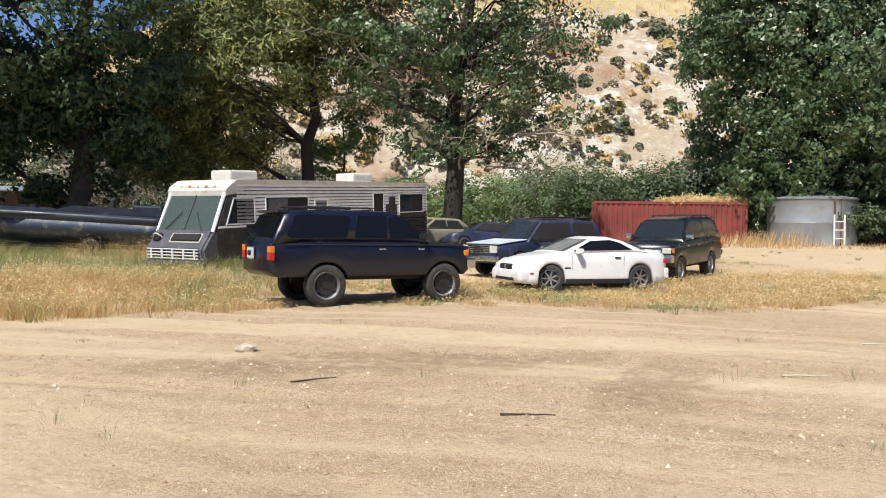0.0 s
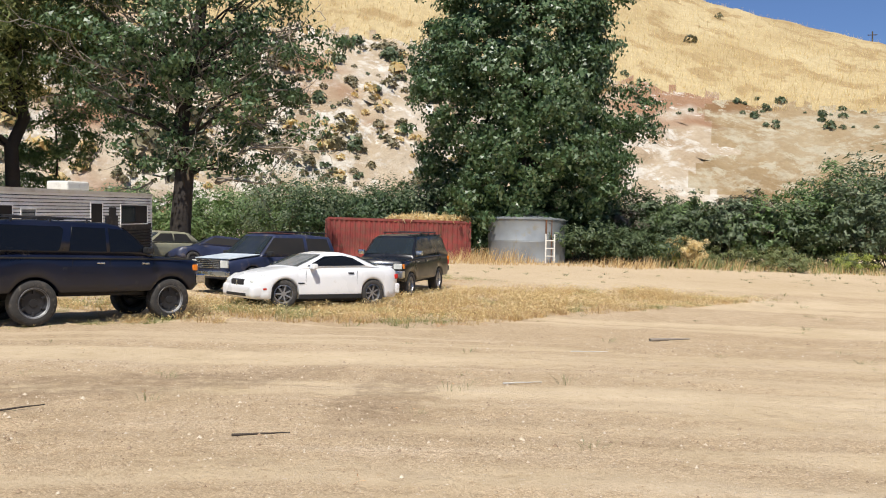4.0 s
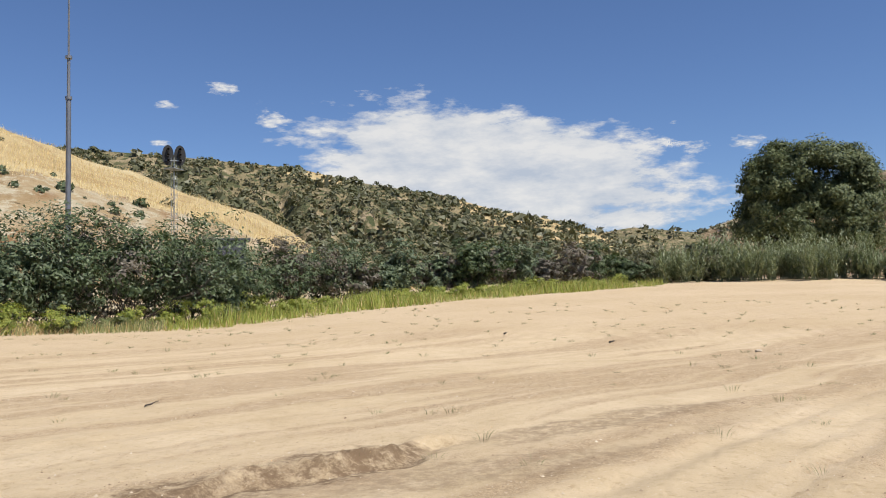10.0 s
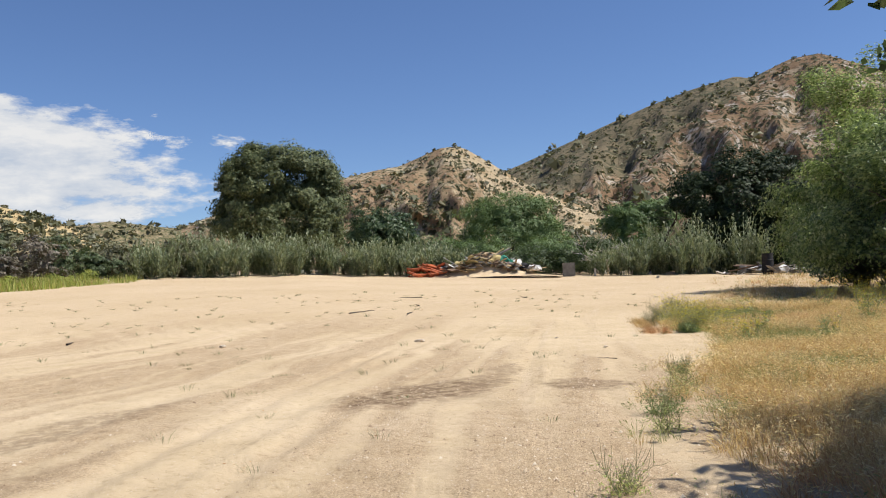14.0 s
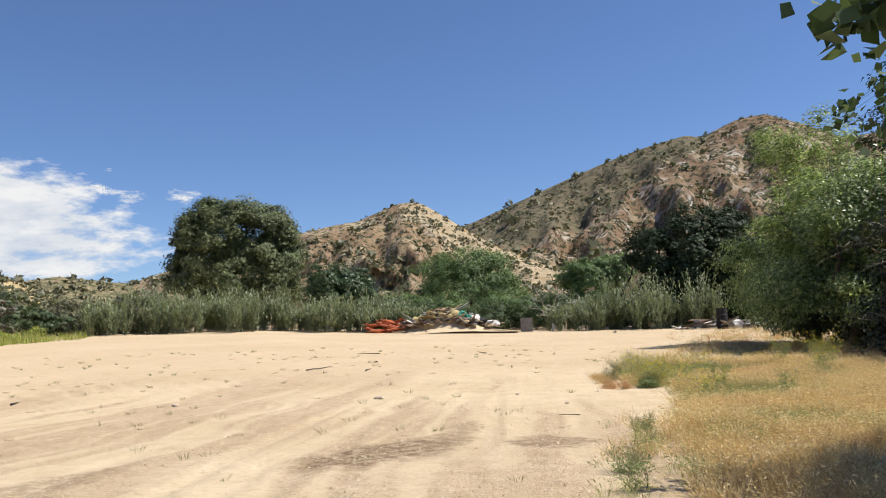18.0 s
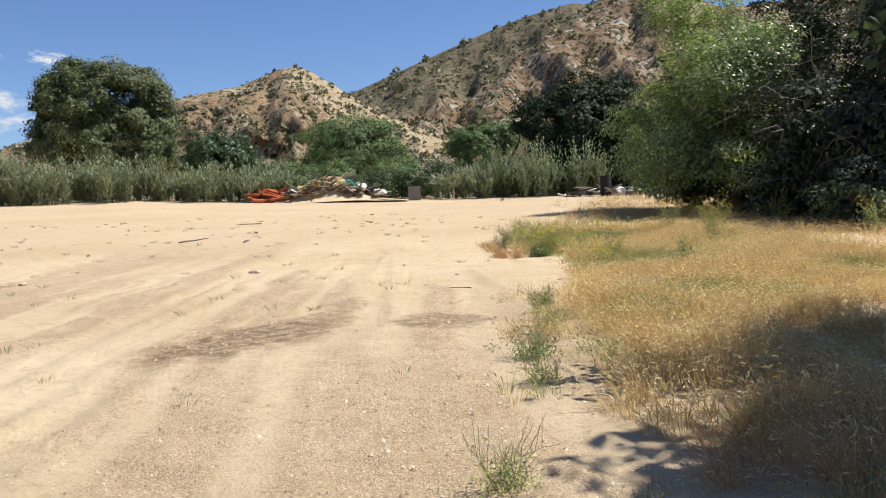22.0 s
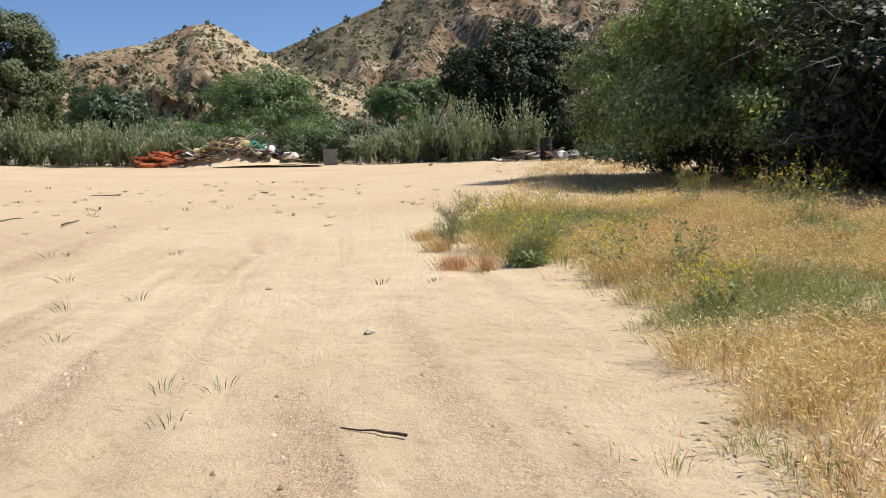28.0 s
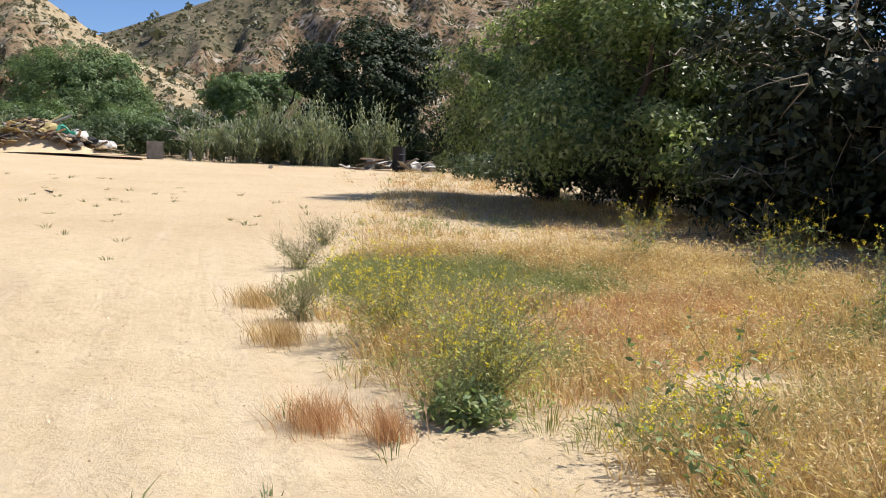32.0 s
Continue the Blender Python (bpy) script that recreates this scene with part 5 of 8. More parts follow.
# sparse sprouts on the open dirt
g = wild(24)
cx, cy = g.uniform(-8, 60, 800), g.uniform(-26, 40, 800)
ok = ~inside(SOUTH, cx, cy) & ~inside(YARD, cx, cy) & (np.hypot(cx - 6, cy + 3) > 2.5)
cx, cy = cx[ok], cy[ok]
tufts("sprouts", "small dry sprouts dotted over the dirt", cx, cy, g.uniform(0.05, 0.2, len(cx)), 14, DULL_WEED, 47, 0.11, 0.0012 + 0.0002 * np.hypot(cx, cy), 1.3, RUSSET, 0.022, 0.4)

# ---- small builders ----
def box(sx, sy, sz, at=(0, 0, 0), bevel=0.0, rot=(0, 0, 0), seg=2):
    bm = bmesh.new()
    bmesh.ops.create_cube(bm, size=1)
    bmesh.ops.scale(bm, vec=(sx, sy, sz), verts=bm.verts)
    if bevel:
        bmesh.ops.bevel(bm, geom=bm.edges[:], offset=bevel, segments=seg, affect="EDGES", profile=0.6)
    bmesh.ops.transform(bm, matrix=pose(*at, *rot), verts=bm.verts)
    return bm


def slab(outline, thick, matrix=None):
    """A plate from an outline in x, z; thickness along y."""
    bm = bmesh.new()
    f = bm.faces.new([bm.verts.new((a, 0, b)) for a, b in outline])
    ex = bmesh.ops.extrude_face_region(bm, geom=[f])
    bmesh.ops.translate(bm, vec=(0, thick, 0), verts=[v for v in ex["geom"] if isinstance(v, bmesh.types.BMVert)])
    bmesh.ops.recalc_face_normals(bm, faces=bm.faces[:])
    if matrix:
        bmesh.ops.transform(bm, matrix=matrix, verts=bm.verts)
    return bm


def lathe(profile, seg=28, axis="Z"):
    """Turned shape from (radius, height) pairs."""
    bm = bmesh.new()
    rings = []
    for r, z in profile:
        rings.append([bm.verts.new((r * math.cos(a), r * math.sin(a), z)) for a in (2 * math.pi * i / seg for i in range(seg))])
    for a, b in zip(rings, rings[1:]):
        for i in range(seg):
            bm.faces.new((a[i], a[(i + 1) % seg], b[(i + 1) % seg], b[i]))
    if axis == "Y":
        bmesh.ops.rotate(bm, cent=(0, 0, 0), matrix=Matrix.Rotation(radians(90), 3, "X"), verts=bm.verts)
    bmesh.ops.recalc_face_normals(bm, faces=bm.faces[:])
    return bm


def rod(a, b, r, seg=8):
    v, f = tubes([(np.array([a, (np.array(a) + np.array(b)) / 2, b], float), (r, r, r))], seg)
    bm = bmesh.new()
    vs = [bm.verts.new(p) for p in v]
    for q in f:
        bm.faces.new([vs[i] for i in q])
    bm.faces.new(vs[:seg]), bm.faces.new(vs[-seg:])
    bmesh.ops.recalc_face_normals(bm, faces=bm.faces[:])
    return bm


def join(*bms):
    out = bmesh.new()
    for b in bms:
        me = bpy.data.meshes.new("tmp")
        b.to_mesh(me)
        b.free()
        out.from_mesh(me)
        bpy.data.meshes.remove(me)
    return out


NAVY = plain("navy_car_paint", (0.0035, 0.005, 0.016), 0.32, vary=0.2, scale=1.5, dirt=(0.03, 0.028, 0.03), dirt_amount=0.1, coat=0.3)
BLACKP = plain("black_car_paint", (0.008, 0.008, 0.01), 0.3, vary=0.2, scale=1.5, dirt=(0.05, 0.04, 0.035), dirt_amount=0.2, coat=0.3)
OLDBLUE = plain("faded_blue_paint", (0.022, 0.03, 0.07), 0.45, vary=0.35, scale=2.0, dirt=(0.12, 0.10, 0.09), dirt_amount=0.35)
WHITEP = plain("white_car_paint", (0.80, 0.80, 0.79), 0.25, vary=0.04, scale=1.0, dirt=(0.55, 0.50, 0.42), dirt_amount=0.1, coat=0.5)
PALEHOOD = plain("chalky_pale_paint", (0.50, 0.55, 0.58), 0.6, vary=0.15, scale=3.0, dirt=(0.32, 0.35, 0.38), dirt_amount=0.4)
RUSTROOF = plain("rusty_roof_paint", (0.17, 0.06, 0.05), 0.7, vary=0.4, scale=3.0, dirt=(0.28, 0.20, 0.16), dirt_amount=0.4)
BEIGE = plain("dull_beige_paint", (0.26, 0.25, 0.17), 0.5, vary=0.15, scale=2.0, dirt=(0.12, 0.10, 0.07), dirt_amount=0.3)
RUBBER = plain("dusty_tyre_rubber", (0.045, 0.042, 0.038), 0.9, vary=0.3, scale=6.0, bump=0.6, fine=45, dirt=(0.13, 0.11, 0.085), dirt_amount=0.3)
ALLOY = plain("alloy_wheel", (0.52, 0.52, 0.53), 0.35, metal=0.9, vary=0.1)
DARKSTEEL = plain("dark_steel", (0.04, 0.04, 0.042), 0.5, metal=0.4, vary=0.3)
STEELGREY = plain("dull_grey_rim", (0.22, 0.22, 0.22), 0.5, metal=0.5, vary=0.2)
CHROME = plain("dull_chrome", (0.60, 0.60, 0.58), 0.25, metal=1.0, vary=0.1)
TRIM = plain("black_plastic_trim", (0.018, 0.018, 0.018), 0.6, vary=0.25, scale=4.0)
GLASS = glassy("dark_tinted_glass", (0.006, 0.007, 0.009), 0.04, 0.06)
CLEAR = glassy("car_glass", (0.03, 0.04, 0.045), 0.05, 0.5)
SCREEN = glassy("greenish_windscreen", (0.10, 0.14, 0.125), 0.04, 0.5)
LENS = plain("headlamp_glass", (0.62, 0.62, 0.56), 0.15, vary=0.15, scale=8.0, coat=0.6)
REDLENS = plain("red_lamp_lens", (0.50, 0.02, 0.015), 0.2, vary=0.1)
AMBER = plain("amber_lamp_lens", (0.75, 0.22, 0.02), 0.2, vary=0.1)
PLATE = plain("licence_plate", (0.62, 0.62, 0.60), 0.4, vary=0.15, scale=12)
# near-black for dark parts, and for plates that stand for unlit space behind openings
INSIDE = plain("dark_parts_unlit_interior", (0.02, 0.018, 0.017), 0.9, vary=0.3)


# ---- vehicles ----
def loft(sections, mat, name, parent, label="", smooth=True, cap=True):
    """A skin over cross-sections (arrays of y, z at an x)."""
    bm = bmesh.new()
    rows = [[bm.verts.new((x, y, z)) for y, z in sec] for x, sec in sections]
    for a, b in zip(rows, rows[1:]):
        for i in range(len(a)):
            j = (i + 1) % len(a)
            bm.faces.new((a[i], a[j], b[j], b[i]))
    if cap:
        bm.faces.new(rows[0][::-1]), bm.faces.new(rows[-1])
    bmesh.ops.recalc_face_normals(bm, faces=bm.faces[:])
    return part(name, bm, mat, parent, label, smooth)


def wheel(parent, x, y, r, w, rim_mat, style, steer=0.0, tyre_r=0.68):
    out = 1 if y > 0 else -1
    e = new("wheel")
    e.parent = parent
    e.matrix_basis = pose(x, y, r, 0, 0, steer) @ (Matrix.Identity(4) if out > 0 else pose(0, 0, 0, 0, 0, 180))
    k, h = r * tyre_r, w / 2
    part("tyre", lathe([(k, -h * 0.85), (r * 0.93, -h), (r, -h * 0.72), (r * 1.004, 0), (r, h * 0.72), (r * 0.93, h), (k, h * 0.85), (k * 0.96, 0), (k, -h * 0.85)], 32, "Y"), RUBBER, e, smooth=True)
    bms = [lathe([(k * 0.98, -h * 0.7), (k, h * 0.75), (k * 0.93, h * 0.8), (k * 0.88, h * 0.45), (k * 0.86, -h * 0.5)], 28, "Y")]
    bms.append(lathe([(0.0005, h * 0.5), (k * 0.24, h * 0.5), (k * 0.28, h * 0.3), (k * 0.28, -h * 0.2)], 16, "Y"))
    if style == "spokes":
        for i in range(7):
            a = 2 * math.pi * i / 7
            bms.append(box(k * 0.62, h * 0.35, k * 0.16, (math.cos(a) * k * 0.56, -h * 0.4, math.sin(a) * k * 0.56), 0.008, (0, -math.degrees(a), 0)))
    elif style == "slots":
        bms.append(lathe([(k * 0.26, h * 0.35), (k * 0.62, h * 0.05), (k * 0.70, h * 0.3), (k * 0.88, h * 0.5)], 24, "Y"))
        for i in range(6):
            a = 2 * math.pi * (i + 0.5) / 6
            bms.append(box(k * 0.3, h * 0.4, k * 0.14, (math.cos(a) * k * 0.72, -h * 0.45, math.sin(a) * k * 0.72), 0.006, (0, -math.degrees(a), 0)))
    else:
        bms.append(lathe([(0.001, h * 0.15), (k * 0.5, h * 0.1), (k * 0.9, h * 0.35)], 24, "Y"))
    bm = join(*bms)
    bmesh.ops.rotate(bm, cent=(0, 0, 0), matrix=Matrix.Rotation(0, 3, "X"), verts=bm.verts)
    # face outward
    bmesh.ops.scale(bm, vec=(1, -1, 1), verts=bm.verts)
    bmesh.ops.recalc_face_normals(bm, faces=bm.faces[:])
    part("rim", bm, rim_mat, e, smooth=False)
    if style == "slots":
        lip = lathe([(k * 0.86, h * 0.6), (k * 0.97, h * 0.86), (k * 1.0, h * 0.8), (k * 0.88, h * 0.5)], 28, "Y")
        bmesh.ops.scale(lip, vec=(1, -1, 1), verts=lip.verts)
        part("rim_lip", lip, STEELGREY, e, "dull grey rim lip")
    part("brake_disc", lathe([(0.001, -h * 0.2), (k * 0.7, -h * 0.2), (k * 0.7, -h * 0.4), (0.001, -h * 0.4)], 20, "Y"), DARKSTEEL, e)
    return e


def car(name, label, at, rz, L, W, wb, axle, wr, ww, sill, belt_line, cabin, paint, rim, style, glass, windows, tilt=(0, 0), steer=0.0, roof_mat=None, hood_mat=None, sides=(1, -1), arch=1.12, crown=0.03, blunt=0.16):
    """A car from its side lines. x runs forward, 0 midway between the axles. belt_line and cabin are (x, z) lines from tail to nose;
    axle shifts the body against the axles; windows are outlines in (x, z) on the cabin's sides."""
    t = thing(name, label, "car", at=at)
    t.matrix_world = pose(*at, tilt[0], tilt[1], rz)
    x0, x1 = -L / 2 + axle, L / 2 + axle
    bx, bz = zip(*belt_line)
    secs = []
    stops = sorted(set(np.round(np.concatenate([np.linspace(x0, x1, 34), [s * wb / 2 + wr * arch * math.cos(a) for s in (-1, 1) for a in np.linspace(0, math.pi, 11)]]), 3)))
    for x in stops:
        zb = sill
        for ax in (-wb / 2, wb / 2):
            d = abs(x - ax)
            if d < wr * arch:
                zb = max(zb, wr + math.sqrt((wr * arch) ** 2 - d * d) * 0.98)
        end = min(x - x0, x1 - x)
        pull = 1 - blunt * math.exp(-end / 0.14) - 0.3 * blunt * math.exp(-end / 0.6)
        if end < 0.12:
            zb = max(zb, sill + (0.12 - end) * 0.8)
        zs = float(np.interp(x, bx, bz))
        w = W / 2 * pull
        zb = min(zb, zs - 0.1)
        m1, m2 = zb + (zs - zb) * 0.22, zb + (zs - zb) * 0.66
        half = [(w * 0.96, zb), (w * 0.995, zb + 0.03), (w, m1), (w * 0.995, m2), (w * 0.965, zs - 0.05), (w * 0.925, zs - 0.012), (w * 0.5, zs + crown * 0.8)]
        secs.append((x, half + [(-y, z) for y, z in half[::-1]]))
    body = loft(secs, paint, "body", t)
    cx, cz = zip(*cabin)
    lo = lambda x: float(np.interp(x, bx, bz)) - 0.03  # noqa: E731
    top = max(cz)
    wbelt, wroof = W / 2 * 0.93, W / 2 * 0.76

    def side_y(x, z):
        return wbelt + (wroof - wbelt) * max(0, (z - lo(x))) / (top - lo(x))

    secs = []
    for x in sorted(set(np.round(np.concatenate([np.linspace(cx[0], cx[-1], 26), cx]), 3))):
        zr = max(float(np.interp(x, cx, cz)), lo(x) + 0.012)
        y1 = side_y(x, zr)
        half = [(side_y(x, lo(x)), lo(x)), (side_y(x, (zr + lo(x)) / 2), (zr + lo(x)) / 2), (y1, zr - min(0.05, (zr - lo(x)) * 0.4)), (y1 - 0.07, zr - 0.004), (y1 * 0.5, zr + 0.018)]
        secs.append((x, half + [(-y, z) for y, z in half[::-1]]))
    loft(secs, roof_mat or paint, "cabin", t)
    for poly, g in windows:
        for s in sides:
            bm = bmesh.new()
            mid_x = sum(p[0] for p in poly) / len(poly)
            vs = [bm.verts.new((x, s * (side_y(mid_x, z) + 0.007), z)) for x, z in poly]
            f = bm.faces.new(vs)
            ex = bmesh.ops.extrude_face_region(bm, geom=[f])
            bmesh.ops.translate(bm, vec=(0, -s * 0.02, 0), verts=[v for v in ex["geom"] if isinstance(v, bmesh.types.BMVert)])
            bmesh.ops.recalc_face_normals(bm, faces=bm.faces[:])
            part("side_window", bm, g, t)
    # front and rear screens lie on the cabin's slopes
    for (xa, za), (xb, zb2), nm in ((cabin[-1], cabin[-2], "windscreen"), (cabin[0], cabin[1], "rear_window")):
        bm = bmesh.new()
        n = Vector((zb2 - za, 0, xa - xb)).normalized() * (1 if nm == "windscreen" else -1)
        if n.z < 0:
            n = -n
        cor = []
        for f, sgn in ((0.1, 1), (0.9, 1), (0.9, -1), (0.1, -1)):
            x, z = xa + (xb - xa) * f, za + (zb2 - za) * f
            cor.append(bm.verts.new(Vector((x, sgn * (side_y(x, z) - 0.07), z)) + n * 0.03))
        f = bm.faces.new(cor)
        ex = bmesh.ops.extrude_face_region(bm, geom=[f])
        bmesh.ops.translate(bm, vec=-n * 0.02, verts=[v for v in ex["geom"] if isinstance(v, bmesh.types.BMVert)])
        bmesh.ops.recalc_face_normals(bm, faces=bm.faces[:])
        part(nm, bm, glass, t)
    for sx in (-1, 1):
        for sy in (-1, 1):
            wheel(t, sx * wb / 2, sy * (W / 2 - ww * 0.52), wr, ww, rim, style, steer if sx > 0 else 0.0)
    part("underbody", box(wb - wr * 2.3, W * 0.8, 0.2, (0, 0, sill + 0.02), 0.03), INSIDE, t)
    part("axle", rod((-wb / 2, -W / 2 + 0.2, wr), (-wb / 2, W / 2 - 0.2, wr), 0.05), DARKSTEEL, t)
    part("axle", rod((wb / 2, -W / 2 + 0.2, wr), (wb / 2, W / 2 - 0.2, wr), 0.05), DARKSTEEL, t)
    for s in (-1, 1):
        part("inner_arch", box(wr * 2.2, 0.1, wr * 1.0, (s * wb / 2, 0, wr * 1.55), 0.02), INSIDE, t)
    t["side"] = 0
    return t, (x0, x1, side_y, lo)


def mirrors(t, x, y, z, mat, sides=(1, -1)):
    for s in sides:
        part("wing_mirror", box(0.13, 0.2, 0.13, (x, s * (y + 0.1), z), 0.035), mat, t)


def handles(t, xs, y, z, mat, sides=(1, -1)):
    for s in sides:
        for x in xs:
            part("door_handle", box(0.15, 0.03, 0.035, (x, s * y, z), 0.008), mat, t)


def seams(t, xs, y, z0, z1, sides=(1, -1), wide=0.008):
    for s in sides:
        for x in xs:
            part("door_seam", box(wide, 0.008, z1 - z0, (x, s * (y + 0.001), (z0 + z1) / 2)), TRIM, t)


def roof_rack(t, x0, x1, y, z, bars=3):
    for s in (-1, 1):
        part("rack_rail", rod((x0, s * y, z + 0.07), (x1, s * y, z + 0.07), 0.016), DARKSTEEL, t)
        for x in (x0 + 0.1, (x0 + x1) / 2, x1 - 0.1):
            part("rack_foot", rod((x, s * y, z - 0.02), (x, s * y, z + 0.07), 0.018), DARKSTEEL, t)
    for x in np.linspace(x0 + 0.15, x1 - 0.15, bars):
        part("rack_bar", rod((x, -y, z + 0.08), (x, y, z + 0.08), 0.014), DARKSTEEL, t)


def off_roader(name, label, at, rz, paint, wr, lift, rim, style, tilt=(0, 0), steer=0.0, plate=True, side_glass=None):
    """A four-door off-roader of the early nineties."""
    s = lift
    g = side_glass or GLASS
    t, (x0, x1, sy, lo) = car(name, label, at, rz, 4.38, 1.70, 2.62, -0.25, wr, 0.27, 0.37 + s,
        [(-2.45, 1.02 + s), (-1.6, 1.06 + s), (0.7, 1.05 + s), (1.0, 1.03 + s), (2.0, 0.96 + s), (2.2, 0.88 + s)],
        [(-2.40, 1.05 + s), (-2.12, 1.57 + s), (-1.9, 1.62 + s), (-1.2, 1.645 + s), (0.1, 1.64 + s), (0.32, 1.60 + s), (0.98, 1.04 + s)], paint, rim, style, g,
        [([(-2.10, 1.16 + s), (-2.04, 1.11 + s), (-0.92, 1.11 + s), (-0.86, 1.16 + s), (-0.78, 1.50 + s), (-0.84, 1.55 + s), (-1.86, 1.55 + s), (-1.95, 1.50 + s)], g), ([(-0.70, 1.11 + s), (0.0, 1.11 + s), (0.0, 1.55 + s), (-0.62, 1.55 + s)], g), ([(0.07, 1.11 + s), (0.86, 1.11 + s), (0.42, 1.52 + s), (0.07, 1.55 + s)], g)], tilt, steer, blunt=0.06)
    W = 0.85
    for sd in (1, -1):
        part("side_moulding", box(3.9, 0.012, 0.03, (-0.2, sd * (W * 0.985), 0.985 + s), 0.003), TRIM, t)
    handles(t, (-0.02 - 0.12, 0.75 - 0.62 + 0.62), W * 0.985, 0.9 + s, CHROME)
    seams(t, (-0.66, 0.04, 0.93), W * 0.985, 0.52 + s, 1.0 + s)
    mirrors(t, 0.78, W * 0.92, 1.15 + s, TRIM if paint is NAVY else CHROME)
    part("front_bumper", box(0.22, 1.68, 0.2, (x1 + 0.03, 0, 0.60 + s), 0.03), CHROME, t)
    if not plate:
        part("rear_bumper", box(0.2, 1.6, 0.16, (x0 - 0.01, 0, 0.56 + s), 0.03), TRIM, t)
    part("grille", box(0.05, 1.05, 0.16, (x1 - 0.0, 0, 0.82 + s), 0.01), CHROME, t)
    for k in range(3):
        part("grille_bar", box(0.03, 1.0, 0.022, (x1 + 0.025, 0, 0.77 + s + 0.05 * k), 0.004), TRIM, t)
    for sd in (1, -1):
        part("headlamp", box(0.06, 0.24, 0.15, (x1 - 0.02, sd * 0.65, 0.82 + s), 0.015), LENS, t)
        part("indicator", box(0.12, 0.05, 0.12, (x1 - 0.09, sd * 0.79, 0.82 + s), 0.012), AMBER, t)
        part("tail_lamp", box(0.10, 0.14, 0.14, (x0 + 0.03, sd * 0.755, 0.76 + s), 0.012), REDLENS, t)
        part("tail_indicator", box(0.10, 0.14, 0.12, (x0 + 0.03, sd * 0.755, 0.89 + s), 0.012), AMBER, t)
    part("tailgate_spoiler", box(0.22, 1.2, 0.05, (-2.12, 0, 1.61 + s), 0.015), paint, t)
    if plate:
        part("licence_plate", box(0.02, 0.34, 0.20, (x0 - 0.04, 0.25, 0.80 + s), 0.004), PLATE, t)
        part("plate_frame", box(0.012, 0.40, 0.26, (x0 - 0.025, 0.25, 0.80 + s), 0.01), CHROME, t)
        for k in range(5):
            part("plate_mark", box(0.01, 0.03, 0.09, (x0 - 0.052, 0.17 + 0.045 * k, 0.80 + s)), TRIM, t)
    roof_rack(t, -1.75, -0.2, 0.58, 1.635 + s, 2)
    return t


off_roader("lifted_suv", "lifted navy blue four-door off-roader on large muddy tyres", (-3.07, 17.34, 0.0), 36.0, NAVY, 0.405, 0.21, DARKSTEEL, "slots")
off_roader("dark_suv", "dusty black four-door off-roader with alloy wheels", (4.33, 24.87, 0.20), 240.4, BLACKP, 0.355, 0.08, ALLOY, "spokes", tilt=(0, 2.2), plate=False, side_glass=CLEAR)

# the white two-seat coupe
t, (x0, x1, sy, lo) = car("white_coupe", "small white hardtop coupe with a missing grille badge", (1.50, 20.84, 0.10), 205.8, 4.0, 1.70, 2.40, -0.02, 0.315, 0.22, 0.20,
    [(-2.02, 0.84), (-1.8, 0.95), (-0.9, 0.95), (0.3, 0.915), (0.9, 0.89), (1.4, 0.81), (1.75, 0.72), (1.92, 0.64), (1.98, 0.56)],
    [(-1.42, 0.94), (-0.80, 1.20), (-0.45, 1.275), (-0.1, 1.28), (0.1, 1.24), (0.92, 0.90)], WHITEP, ALLOY, "spokes", CLEAR,
    [([(-1.0, 0.985), (0.62, 0.955), (0.12, 1.19), (-0.4, 1.215), (-0.66, 1.16)], GLASS)], steer=-24, crown=0.05)
part("front_bumper", box(0.34, 1.58, 0.34, (x1 - 0.13, 0, 0.37), 0.13, seg=5), WHITEP, t, smooth=True)
part("air_intake", box(0.04, 1.0, 0.07, (x1 + 0.025, 0, 0.29), 0.01), TRIM, t)
part("grille_opening", box(0.12, 0.66, 0.15, (x1 - 0.04, 0, 0.56), 0.05, seg=3), INSIDE, t)
part("grille_frame", box(0.06, 0.05, 0.13, (x1 + 0.005, 0, 0.56), 0.015), CHROME, t)
for sd in (1, -1):
    part("headlamp", box(0.36, 0.26, 0.15, (x1 - 0.21, sd * 0.60, 0.625), 0.07, (0, 26, sd * -22), 4), LENS, t, smooth=True)
    part("side_marker", box(0.12, 0.02, 0.045, (x1 - 0.30, sd * 0.80, 0.43), 0.006), REDLENS, t)
    part("tail_lamp", box(0.10, 0.16, 0.12, (x0 + 0.09, sd * 0.70, 0.72), 0.03), REDLENS, t)
    part("side_skirt", box(1.7, 0.03, 0.11, (0, sd * 0.835, 0.25), 0.01), TRIM, t)
part("rear_bumper", box(0.16, 1.5, 0.26, (x0 + 0.03, 0, 0.42), 0.06, seg=3), WHITEP, t)
part("boot_lip", box(0.10, 1.2, 0.03, (x0 + 0.15, 0, 0.955), 0.01), WHITEP, t)
mirrors(t, 0.52, 0.80, 0.95, WHITEP)
handles(t, (-0.55,), 0.835, 0.80, TRIM)
seams(t, (-0.72, 0.68), 0.838, 0.32, 0.86, (1, -1), 0.004)
part("badge", box(0.16, 0.006, 0.03, (0.80, 0.845, 0.56)), DARKSTEEL, t)

